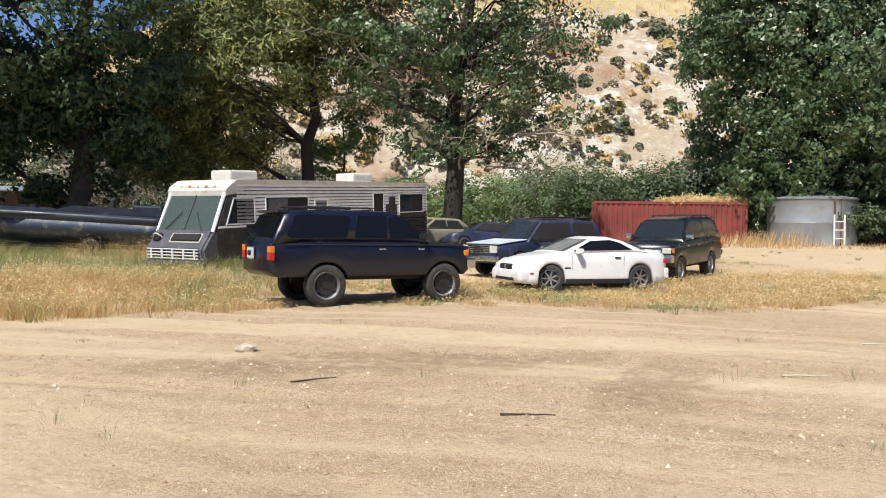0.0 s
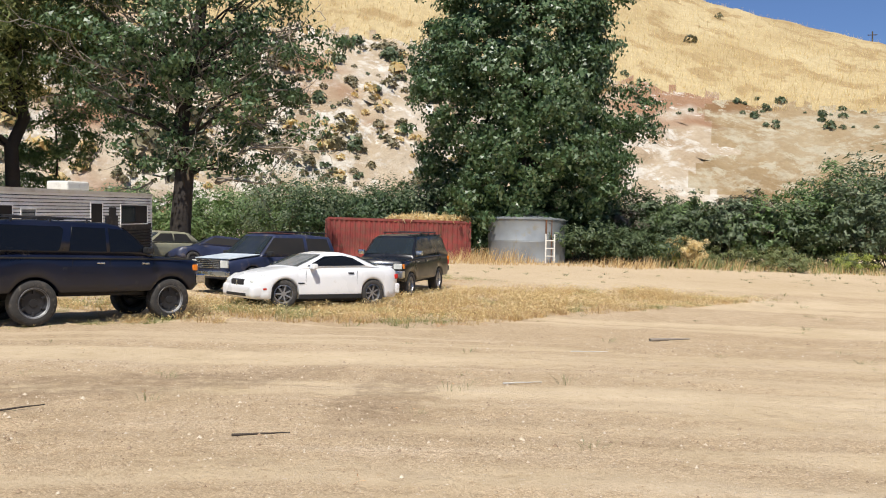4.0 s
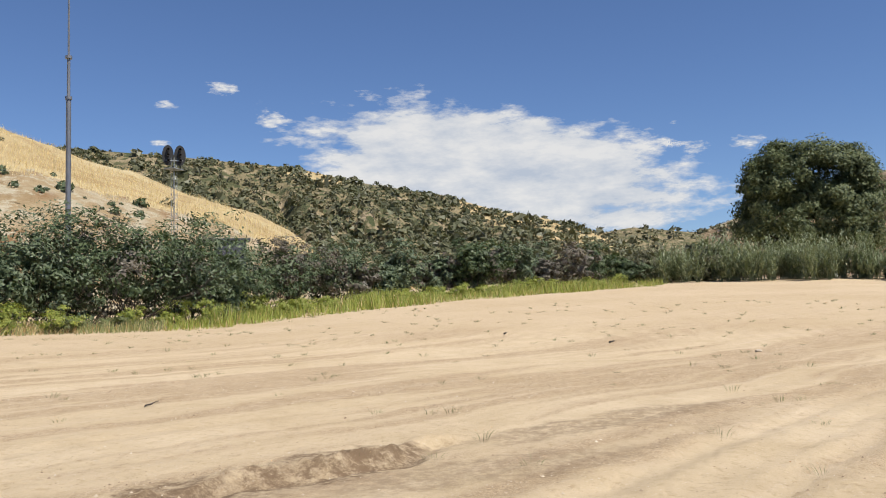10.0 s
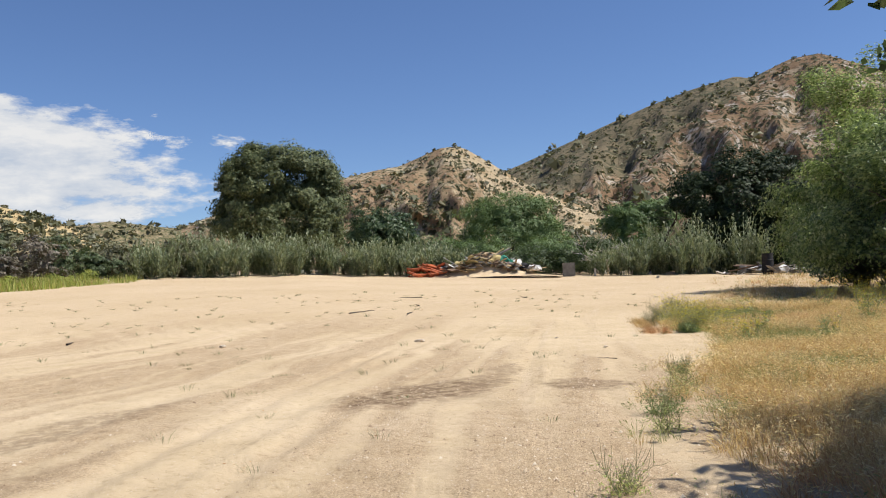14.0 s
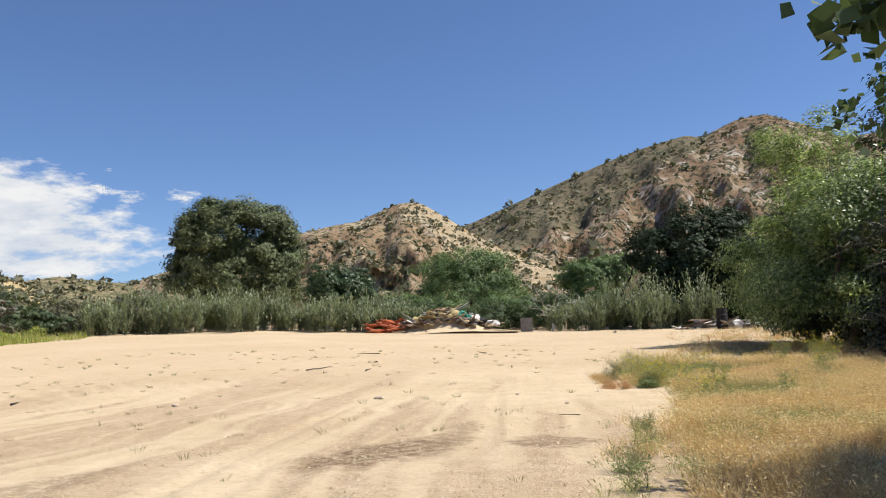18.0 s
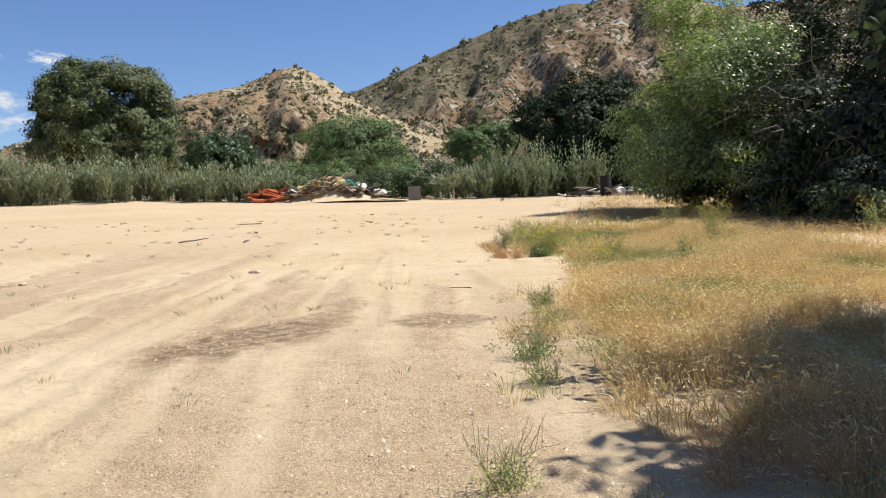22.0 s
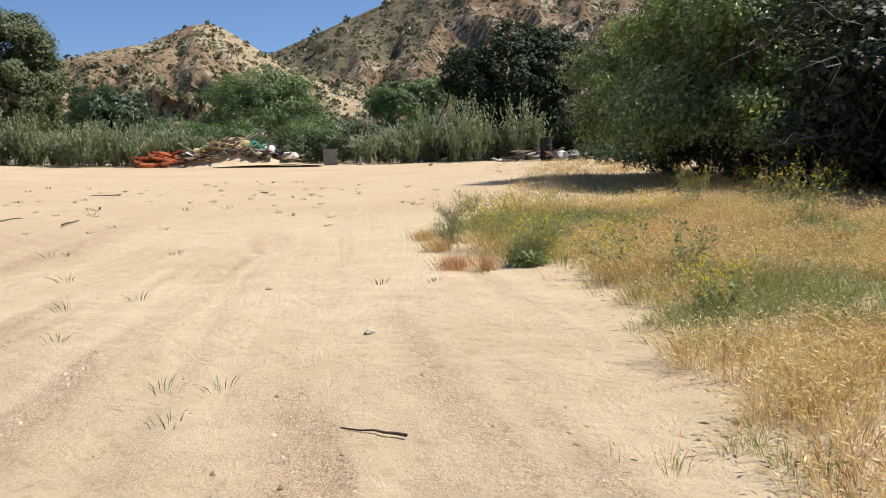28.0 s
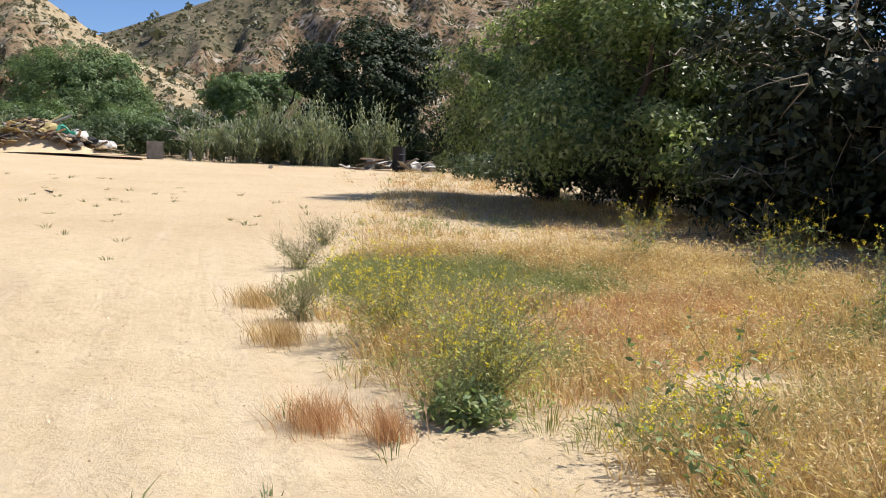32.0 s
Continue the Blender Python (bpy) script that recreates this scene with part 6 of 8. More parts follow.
# the old blue wagon with a pale bonnet
t, (x0, x1, sy, lo) = car("old_wagon", "faded dark blue two-door wagon with pale bonnet, broken windows", (0.45, 25.0, 0.22), 223.0, 4.35, 1.66, 2.55, -0.05, 0.34, 0.22, 0.36,
    [(-2.2, 0.98), (0.7, 0.98), (0.95, 0.98), (1.9, 0.87), (2.12, 0.82)],
    [(-2.16, 1.0), (-1.98, 1.58), (-1.2, 1.62), (0.1, 1.62), (0.28, 1.59), (0.98, 0.98)], OLDBLUE, DARKSTEEL, "plain", CLEAR,
    [([(-1.95, 1.06), (-0.95, 1.06), (-0.92, 1.52), (-1.80, 1.52)], INSIDE), ([(-0.80, 1.06), (0.82, 1.06), (0.38, 1.50), (-0.78, 1.52)], INSIDE)], roof_mat=OLDBLUE)
part("bonnet", box(1.08, 1.40, 0.03, (1.47, 0, 0.965), 0.012, (0, 6.8, 0)), PALEHOOD, t, "chalky pale grey bonnet")
part("roof_panel", box(0.75, 1.16, 0.02, (-0.15, 0, 1.645), 0.006), RUSTROOF, t, "rusty red roof front")
part("front_bumper", box(0.16, 1.66, 0.14, (x1 + 0.05, 0, 0.50), 0.02), CHROME, t)
part("grille", box(0.04, 0.92, 0.28, (x1 - 0.0, 0, 0.76), 0.01), DARKSTEEL, t)
for k in range(5):
    part("grille_bar", box(0.03, 0.92, 0.02, (x1 + 0.02, 0, 0.66 + 0.05 * k), 0.004), CHROME, t)
for sd in (1, -1):
    part("headlamp", box(0.05, 0.28, 0.2, (x1 - 0.0, sd * 0.62, 0.76), 0.012), LENS, t)
mirrors(t, 0.72, 0.78, 1.06, TRIM)
seams(t, (-0.78, 0.86), 0.82, 0.46, 0.94)
roof_rack(t, -1.9, -0.5, 0.55, 1.62, 3)

# a sedan half hidden behind the motorhome, and a wreck beside it
t, (x0, x1, sy, lo) = car("beige_sedan", "dull beige sedan half hidden behind the motorhome", (*spot(-5.9, 37.5), 0.58), 225.0, 4.6, 1.7, 2.65, 0, 0.31, 0.2, 0.3,
    [(-2.3, 0.86), (-1.2, 0.93), (0.9, 0.92), (2.1, 0.80), (2.3, 0.72)], [(-1.75, 0.95), (-1.1, 1.38), (0.2, 1.40), (0.35, 1.36), (1.1, 0.93)], BEIGE, DARKSTEEL, "plain", CLEAR,
    [([(-1.2, 0.98), (-0.3, 0.98), (-0.3, 1.30), (-0.95, 1.30)], INSIDE), ([(-0.22, 0.98), (0.85, 0.98), (0.36, 1.30), (-0.22, 1.31)], INSIDE)])
t, (x0, x1, sy, lo) = car("wrecked_hatchback", "crumpled dark blue car body, nose tipped up", (*spot(-2.4, 36.5), 0.42), 205.0, 3.6, 1.6, 2.3, 0, 0.28, 0.18, 0.28,
    [(-1.8, 0.9), (0.7, 0.9), (1.6, 0.75), (1.8, 0.6)], [(-1.6, 0.92), (-1.1, 1.34), (0.1, 1.36), (0.25, 1.32), (0.95, 0.9)], OLDBLUE, DARKSTEEL, "plain", CLEAR,
    [([(-1.1, 0.96), (0.7, 0.96), (0.25, 1.25), (-0.9, 1.25)], INSIDE)], tilt=(9, -4))

# ---- motorhome ----
RVWHITE = plain("chalky_white_fibreglass", (0.66, 0.63, 0.56), 0.5, vary=0.1, scale=1.5, dirt=(0.45, 0.40, 0.32), dirt_amount=0.3)
RVSILVER = plain("ribbed_aluminium_siding", (0.82, 0.82, 0.81), 0.45, metal=0.1, vary=0.08, scale=2.0, dirt=(0.45, 0.42, 0.38), dirt_amount=0.1)
RVGREY = plain("grey_fibreglass_nose", (0.085, 0.088, 0.10), 0.5, vary=0.2, scale=2.0, dirt=(0.18, 0.17, 0.165), dirt_amount=0.35)
# black of the stripe and cab side, with tree shade included in the tone
RVBLACK = plain("black_shaded_siding", (0.02, 0.02, 0.023), 0.55, vary=0.4, scale=2.0, dirt=(0.09, 0.08, 0.07), dirt_amount=0.4)


def motorhome():
    t = thing("motorhome", "derelict silver and black motorhome with smashed windows", "motorhome")
    t.matrix_world = pose(-7.36, 30.13, 0.22, 0, 2.7, 245.0)
    W, F, back = 2.45, 1.90, -5.87
    h = W / 2
    front = 5.2
    for s in (1, -1):
        for k in range(21):
            z = 0.57 + k * 0.11
            x1 = front if z > 1.5 else front - 0.15
            # lower ribs: a black stripe plus tree shade, both put into the colour
            part("siding_rib", box(x1 - back, 0.035, 0.088, ((x1 + back) / 2, s * (h - 0.01), z), 0.018, seg=1), RVBLACK if z < 1.58 else RVSILVER, t)
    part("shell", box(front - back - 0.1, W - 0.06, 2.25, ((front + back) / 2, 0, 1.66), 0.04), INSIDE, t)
    part("rear_wall", box(0.05, W, 2.3, (back, 0, 1.68), 0.02), RVSILVER, t)
    part("roof", slab([(back - 0.05, 2.80), (3.25 + F, 2.80), (3.62 + F, 2.66), (3.66 + F, 2.72), (3.3 + F, 2.93), (2.9 + F, 2.95), (back - 0.05, 2.90)], W + 0.06, pose(0, -h - 0.03, 0)), RVWHITE, t, "chalky white roof edge")
    nose = slab([(3.0 + F, 0.55), (4.66 + F, 0.55), (4.70 + F, 0.90), (4.62 + F, 1.0), (4.27 + F, 1.44), (3.0 + F, 1.47)], W - 0.04, pose(0, -h + 0.02, 0))
    bmesh.ops.bevel(nose, geom=[e for e in nose.edges if abs(e.verts[0].co.y - e.verts[1].co.y) < 0.01], offset=0.07, segments=3, affect="EDGES")
    part("nose", nose, RVGREY, t, "faded grey moulded nose")
    part("front_cap", slab([(3.0 + F, 2.55), (3.72 + F, 2.46), (3.74 + F, 2.62), (3.55 + F, 2.80), (3.0 + F, 2.82)], W, pose(0, -h, 0)), RVWHITE, t)
    a, b = Vector((4.26 + F, 0, 1.44)), Vector((3.70 + F, 0, 2.50))
    up = (b - a).normalized()
    nrm = Vector((up.z, 0, -up.x))
    for s in (1, -1):
        bm = bmesh.new()
        q = [a + Vector((0, s * 0.03, 0)), a + Vector((0, s * (h - 0.12), 0)), b + Vector((0, s * (h - 0.16), 0)), b + Vector((0, s * 0.03, 0))]
        f = bm.faces.new([bm.verts.new(p) for p in q])
        ex = bmesh.ops.extrude_face_region(bm, geom=[f])
        bmesh.ops.translate(bm, vec=-nrm * 0.02, verts=[v for v in ex["geom"] if isinstance(v, bmesh.types.BMVert)])
        bmesh.ops.recalc_face_normals(bm, faces=bm.faces[:])
        part("windscreen_pane", bm, SCREEN, t)
        part("a_pillar", rod(a + Vector((-0.02, s * (h - 0.07), -0.05)), b + Vector((-0.02, s * (h - 0.1), 0.05)), 0.06), RVSILVER, t)
        part("wiper", rod(a + nrm * 0.04 + Vector((0, s * 0.75, 0)), a + up * 0.62 + nrm * 0.04 + Vector((0, s * 0.28, 0)), 0.014), TRIM, t)
        part("cab_side", slab([(2.9 + F, 0.6), (4.1 + F, 0.6), (4.12 + F, 1.45), (3.62 + F, 2.5), (2.9 + F, 2.5)], 0.05, pose(0, h - 0.05 if s > 0 else -h, 0)), RVBLACK, t)
    part("screen_divider", rod(a, b, 0.02), TRIM, t)
    part("dashboard", box(0.5, W - 0.2, 0.08, (3.75 + F, 0, 1.45), 0.02), INSIDE, t)
    part("cab_belt", box(1.15, 0.03, 0.06, (3.5 + F, h + 0.012, 1.52), 0.01), RVSILVER, t)
    part("cab_window", slab([(2.55 + F, 1.62), (3.72 + F, 1.62), (3.42 + F, 2.36), (2.60 + F, 2.36)], 0.03, pose(0, h - 0.01, 0)), CLEAR, t)
    part("cab_window_frame", join(box(1.25, 0.03, 0.04, (3.14 + F, h + 0.012, 1.60)), box(0.9, 0.03, 0.04, (3.0 + F, h + 0.012, 2.38)), box(0.04, 0.03, 0.8, (2.53 + F, h + 0.012, 1.99)), box(0.04, 0.03, 0.84, (3.58 + F, h + 0.012, 1.99), rot=(0, -22, 0))), RVSILVER, t)
    # dark plates laid on the nose stand in for the shade inside its holes
    part("nose_opening", box(0.04, 1.15, 0.24, (4.475 + F, 0.30, 1.24), 0.03, (0, -38, 0)), INSIDE, t, "dark plate for the unlit hole where a panel is missing")
    part("nose_opening_frame", join(box(0.04, 1.25, 0.035, (4.37 + F, 0.30, 1.335)), box(0.04, 1.25, 0.035, (4.55 + F, 0.30, 1.105)), box(0.035, 0.035, 0.3, (4.46 + F, 0.91, 1.22), 0, (0, -38, 0)), box(0.035, 0.035, 0.3, (4.46 + F, -0.31, 1.22), 0, (0, -38, 0))), RVWHITE, t)
    part("headlamp_hole", box(0.04, 0.28, 0.26, (4.475 + F, -0.88, 1.24), 0.05, (0, -38, 0)), INSIDE, t)
    part("headlamp_rim", lathe([(0.17, 0), (0.2, 0), (0.2, 0.03), (0.17, 0.03), (0.17, 0)], 20, "Y"), RVWHITE, t).matrix_basis = pose(4.45 + F, -0.88, 1.21, 0, 0, 90) @ pose(0, 0, 0, 38, 0, 0)
    part("grille_backing", box(0.04, 2.1, 0.34, (4.69 + F, 0, 0.76), 0.01), INSIDE, t)
    for k in range(4):
        part("grille_bar", box(0.05, 2.1, 0.03, (4.73 + F, 0, 0.63 + k * 0.09), 0.01), RVSILVER, t)
    for k in range(5):
        part("grille_post", box(0.05, 0.04, 0.32, (4.735 + F, -0.9 + 0.45 * k, 0.76), 0.01), RVSILVER, t)
    part("bumper", box(0.2, W, 0.14, (4.68 + F, 0, 0.48), 0.03), RVGREY, t)
    for k in range(5):
        part("clearance_lamp", box(0.05, 0.09, 0.06, (3.66 + F, -0.7 + 0.35 * k, 2.75), 0.015), AMBER if k % 2 else RVWHITE, t)
    # panes in INSIDE are solid dark boxes in place of the unlit cabin
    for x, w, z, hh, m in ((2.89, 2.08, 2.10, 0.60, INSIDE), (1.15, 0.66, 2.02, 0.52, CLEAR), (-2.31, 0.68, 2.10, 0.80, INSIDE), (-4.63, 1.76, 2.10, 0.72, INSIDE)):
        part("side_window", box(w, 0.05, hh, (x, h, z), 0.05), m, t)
        part("window_frame", join(box(w + 0.06, 0.03, 0.035, (x, h + 0.02, z + hh / 2)), box(w + 0.06, 0.03, 0.035, (x, h + 0.02, z - hh / 2)), box(0.035, 0.03, hh, (x - w / 2, h + 0.02, z)), box(0.035, 0.03, hh, (x + w / 2, h + 0.02, z))), RVSILVER, t)
    part("broken_pane", slab([(-0.45, -0.3), (0.4, -0.3), (0.3, 0.1), (0.45, 0.3), (-0.45, 0.3)], 0.02, pose(-4.2, h + 0.028, 2.10)), CLEAR, t)
    part("curtain", box(0.9, 0.02, 0.5, (3.35, h + 0.028, 2.1), 0.005), RVGREY, t)
    for x, z, w, hh in ((-0.5, 1.72, 3.0, 0.32), (-3.2, 1.80, 0.75, 0.5), (-3.25, 2.18, 0.42, 0.36), (-4.8, 1.66, 2.0, 0.2), (4.0, 1.6, 1.2, 0.12)):
        part("bare_panel", box(w, 0.02, hh, (x, h + 0.012, z), 0.004), RVBLACK, t)
    for x in (4.2, -2.2):
        part("roof_unit", box(1.25, 0.85, 0.34, (x, 0.2, 3.08), 0.10, seg=3), RVWHITE, t, "white rooftop air conditioner")
    for x in (3.6, -2.6):
        for s in (1, -1):
            wheel(t, x, s * (h - 0.16), 0.38, 0.24, DARKSTEEL, "plain")


motorhome()

# ---- boat on a trailer ----
HULL = plain("dark_teal_gelcoat", (0.01, 0.02, 0.036), 0.5, vary=0.25, scale=1.2, dirt=(0.05, 0.065, 0.08), dirt_amount=0.3, coat=0.15)
HULL_LOW = plain("blue_grey_hull", (0.03, 0.05, 0.08), 0.55, vary=0.2, scale=1.2, dirt=(0.25, 0.25, 0.22), dirt_amount=0.3)


def boat():
    t = thing("speedboat", "long dark teal speedboat with blue-grey hull, on blocks", "boat")
    x, y = spot(-30.2, 33)
    t.matrix_world = pose(x, y, 0.38, 0, -1.5, 196)
    low, deck = [], []
    for u in np.linspace(0, 1, 26):
        X = -4.0 + 8.6 * u
        w = 1.15 * (1 - max(0, (u - 0.35) / 0.65) ** 2.2) + 0.02
        keel = 0.45 + 0.9 * max(0, (u - 0.55) / 0.45) ** 2.0
        chine, gun = keel + 0.30 + 0.25 * u, 1.45 + 0.18 * u
        chine = min(chine, gun - 0.3)
        low.append((X, [(0, keel), (w * 0.86, chine), (w * 0.97, gun - 0.28), (-w * 0.97, gun - 0.28), (-w * 0.86, chine)]))
        deck.append((X, [(w * 0.97, gun - 0.28), (w, gun - 0.05), (w * 0.92, gun), (w * 0.4, gun + 0.12), (-w * 0.4, gun + 0.12), (-w * 0.92, gun), (-w, gun - 0.05), (-w * 0.97, gun - 0.28)]))
    loft(low, HULL_LOW, "hull", t, "blue-grey lower hull")
    loft(deck, HULL, "deck", t, "dark teal deck")
    part("rub_rail", box(6.2, 2.32, 0.035, (-0.9, 0, 1.44), 0.01), TRIM, t)
    part("windshield", slab([(-1.4, 1.55), (-0.3, 1.6), (-0.9, 1.92), (-1.45, 1.95)], 1.5, pose(0, -0.75, 0)), GLASS, t)
    part("cockpit_coaming", slab([(-3.9, 1.5), (-0.2, 1.55), (-1.0, 1.78), (-2.4, 1.76), (-3.9, 1.70)], 1.9, pose(0, -0.95, 0)), HULL, t)
    for k in range(2):
        part("seat_back", box(0.14, 0.5, 0.45, (-2.2 - 0.8 * k, 0.35, 1.85), 0.05), RVBLACK, t)
    part("engine_cover", box(1.0, 1.3, 0.35, (-3.4, 0, 1.72), 0.08), HULL, t)
    part("trailer_beam", box(6.4, 0.1, 0.12, (-0.6, 0.55, 0.36), 0.02), DARKSTEEL, t)
    part("trailer_beam", box(6.4, 0.1, 0.12, (-0.6, -0.55, 0.36), 0.02), DARKSTEEL, t)
    for s in (1, -1):
        wheel(t, -1.6, s * 0.95, 0.32, 0.2, DARKSTEEL, "plain")


boat()

# ---- red container, water tank, ladder ----
REDSTEEL = plain("faded_red_container_paint", (0.25, 0.045, 0.038), 0.65, vary=0.3, scale=1.2, dirt=(0.15, 0.075, 0.05), dirt_amount=0.7)
GALV = plain("weathered_galvanised_steel", (0.31, 0.335, 0.345), 0.5, metal=0.35, vary=0.18, scale=0.8, dirt=(0.30, 0.28, 0.22), dirt_amount=0.3)
RUST = plain("rusty_steel", (0.16, 0.075, 0.04), 0.9, vary=0.4, scale=3.0)
PALEWOOD = plain("whitewashed_wood", (0.58, 0.55, 0.48), 0.8, vary=0.2, scale=4.0, bump=0.3)


def container():
    x, y = spot(5.05, 48.3)
    t = thing("shipping_container", "faded red corrugated container with brush piled on top", "container")
    t.matrix_world = pose(x, y, 0.62, 0, 0, -2.5)
    L, W, H = 8.2, 2.44, 2.55
    n = int(L / 0.28)
    for y0, s in ((0, 1), (W, -1)):
        bm = bmesh.new()
        line = []
        for k in range(n):
            a = k * L / n
            d = L / n
            line += [(a, 0.0), (a + d * 0.30, 0.0), (a + d * 0.5, 0.045), (a + d * 0.80, 0.045)]
        line.append((L, 0.0))
        va = [bm.verts.new((a, y0 + s * b, 0.15)) for a, b in line]
        vb = [bm.verts.new((a, y0 + s * b, H - 0.1)) for a, b in line]
        for i in range(len(line) - 1):
            bm.faces.new((va[i], va[i + 1], vb[i + 1], vb[i]))
        part("corrugated_wall", bm, REDSTEEL, t)
    for z in (0.08, H - 0.05):
        for y0 in (0.03, W - 0.03):
            part("rail", box(L + 0.02, 0.10, 0.14, (L / 2, y0, z), 0.012), REDSTEEL, t)
    for a in (0.0, L):
        for y0 in (0.03, W - 0.03):
            part("corner_post", box(0.14, 0.14, H + 0.02, (a, y0, H / 2), 0.015), REDSTEEL, t)
        part("end_wall", box(0.06, W - 0.2, H - 0.2, (a, W / 2, H / 2), 0.01), REDSTEEL, t)
    part("roof_sheet", box(L - 0.1, W - 0.1, 0.04, (L / 2, W / 2, H - 0.02)), REDSTEEL, t)
    part("lock_bar", rod((L * 0.79, -0.04, 0.2), (L * 0.79, -0.04, H - 0.15), 0.03), RUST, t)
    g = wild(71)
    c = np.c_[g.uniform(3.6, L, 260), g.uniform(0.1, W, 260), np.zeros(260)]
    c[:, 2] = H + np.abs(g.normal(size=260)) * 0.14 * np.clip((c[:, 0] - 3.0) / 2, 0, 1)
    v, f = foliage(g, c, 16, 0.18, 0.32, 0.12)
    b = thing("brush_heap", "dry straw and brush heaped on the container roof", "brush")
    b.matrix_world = t.matrix_world.copy()
    piece("straw", raw_mesh("straw", v, f, STRAW_PALE), b)


container()


def water_tank():
    x, y = spot(18.45, 50.6)
    t = thing("water_tank", "round weathered steel water tank with a low cone roof", "tank", at=(x, y, float(height(x, y)) - 0.1))
    r = 2.3
    for k in range(2):
        part("shell_ring", lathe([(r, 1.27 * k), (r + 0.012, 1.27 * k + 0.02), (r, 1.27 * k + 0.05), (r, 1.27 * k + 1.22), (r + 0.012, 1.27 * k + 1.25), (r, 1.27 * k + 1.27)], 56), GALV, t, smooth=True)
    part("roof_cone", lathe([(r + 0.06, 2.52), (r + 0.06, 2.58), (0.45, 2.84), (0.35, 2.9), (0.001, 2.92)], 40), GALV, t)
    for k in range(20):
        a = 2 * math.pi * k / 20
        part("roof_rib", rod((math.cos(a) * 0.5, math.sin(a) * 0.5, 2.85), (math.cos(a) * r, math.sin(a) * r, 2.6), 0.02, 5), GALV, t)
    a = radians(-75)
    for d in (-0.10, 0.06):
        q = a + d
        part("rust_streak_pipe", rod(((r + 0.06) * math.cos(q), (r + 0.06) * math.sin(q), 0), ((r + 0.06) * math.cos(q), (r + 0.06) * math.sin(q), 2.5), 0.055 if d < 0 else 0.03), RUST, t, "rusty brown standpipe")
    lx, ly = spot(19.75, 47.6)
    lad = thing("ladder", "short whitewashed wooden ladder leaning on the tank", "ladder")
    lad.matrix_world = pose(lx, ly, float(height(lx, ly)), -14, 0, -18)
    for s in (0, 0.48):
        part("stile", box(0.09, 0.05, 1.75, (s, 0, 0.85), 0.008), PALEWOOD, lad)
    for k in range(3):
        part("rung", box(0.44, 0.04, 0.06, (0.24, 0, 0.45 + 0.45 * k), 0.008), PALEWOOD, lad)


water_tank()

# ---- mast, railway signals, cabinet ----
STEEL = plain("grey_mast_steel", (0.22, 0.23, 0.25), 0.5, metal=0.6, vary=0.15, scale=0.5)
x, y = spot(49.25, 66)
mast = thing("radio_mast", "tall tapering grey steel mast beyond the shrubs", "mast", at=on_ground(x, y))
z0 = float(height(x, y))
steps = [(0, 0.20), (16.3, 0.17), (16.3, 0.12), (19.3, 0.11), (19.3, 0.075), (31, 0.05)]
for (za, ra), (zb, rb) in zip(steps[::2], steps[1::2]):
    part("mast_section", lathe([(0.001, za), (ra, za), (rb, zb), (0.001, zb)], 14), STEEL, mast, smooth=False)
for z in (16.3, 19.3):
    part("collar", lathe([(0.001, z - 0.1), (0.24, z - 0.1), (0.24, z + 0.1), (0.001, z + 0.1)], 14), STEEL, mast)
part("mast_foot", lathe([(0.001, -0.3), (0.6, -0.3), (0.6, 0.2), (0.001, 0.2)], 14), STEEL, mast)
x, y = spot(55.55, 66)
sig = thing("railway_signal", "twin-headed railway signal on a slim lattice post", "signal", at=on_ground(x, y))
top = 1.55 + 66 * math.tan(radians(10.3)) - float(height(x, y))
for s in (-0.15, 0.15):
    for q in (-0.15, 0.15):
        part("post_leg", rod((s, q, -0.2), (s, q, top - 0.3), 0.02, 5), GALV, sig)
for k in range(16):
    z = 0.4 + k * (top - 1) / 16
    part("post_brace", rod((-0.15, -0.15, z), (0.15, -0.15, z + 0.5), 0.014, 4), GALV, sig)
    part("post_brace", rod((0.15, 0.15, z), (-0.15, 0.15, z + 0.5), 0.014, 4), GALV, sig)
part("platform", box(1.3, 0.9, 0.06, (0, 0, top - 1.15), 0.01), GALV, sig)
part("cross_arm", box(1.2, 0.08, 0.08, (0, 0, top - 0.5), 0.01, (0, 0, -51)), GALV, sig)
for s in (-0.45, 0.45):
    head = new("signal_head")
    head.parent = sig
    head.matrix_basis = pose(s * 0.6, -s * 0.75, top - 0.1, 0, 0, -50)
    part("target_board", slab([(0.42 * math.cos(a), 0.78 * math.sin(a)) for a in (2 * math.pi * i / 20 for i in range(20))], 0.04), TRIM, head)
    for k in range(3):
        part("lamp_hood", lathe([(0.10, 0.0), (0.12, 0.28), (0.10, 0.28), (0.001, 0.02)], 12, "Y"), INSIDE, head).location = (0, 0, -0.42 + 0.42 * k)
x, y = spot(59.0, 74)
cab = thing("relay_cabinet", "pale grey railway relay cabin beyond the shrubs", "cabin", at=on_ground(x, y))
cz = 1.55 + 74 * math.tan(radians(4.7)) - float(height(x, y))
part("cabin_wall", box(2.6, 2.2, 2.4, (0, 0, cz - 1.2), 0.02, (0, 0, -58)), RVGREY, cab)
part("cabin_roof", box(3.3, 2.5, 0.16, (0, 0, cz + 0.06), 0.02, (0, 0, -58)), RVGREY, cab)
part("cabin_base", box(2.9, 2.1, cz - 2.3, (0, 0, (cz - 2.5) / 2), 0.02, (0, 0, -58)), RVGREY, cab)
x, y = spot(39.5, 190)
util = thing("utility_pole", "small dark utility pole on the far hill", "pole", at=(x, y, 1.55 + 190 * math.tan(radians(12.3))))
part("pole", rod((0, 0, -1), (0, 0, 4.6), 0.13), BARK, util)
part("crossarm", rod((-0.8, 0.4, 3.9), (0.8, -0.4, 3.9), 0.09), BARK, util)

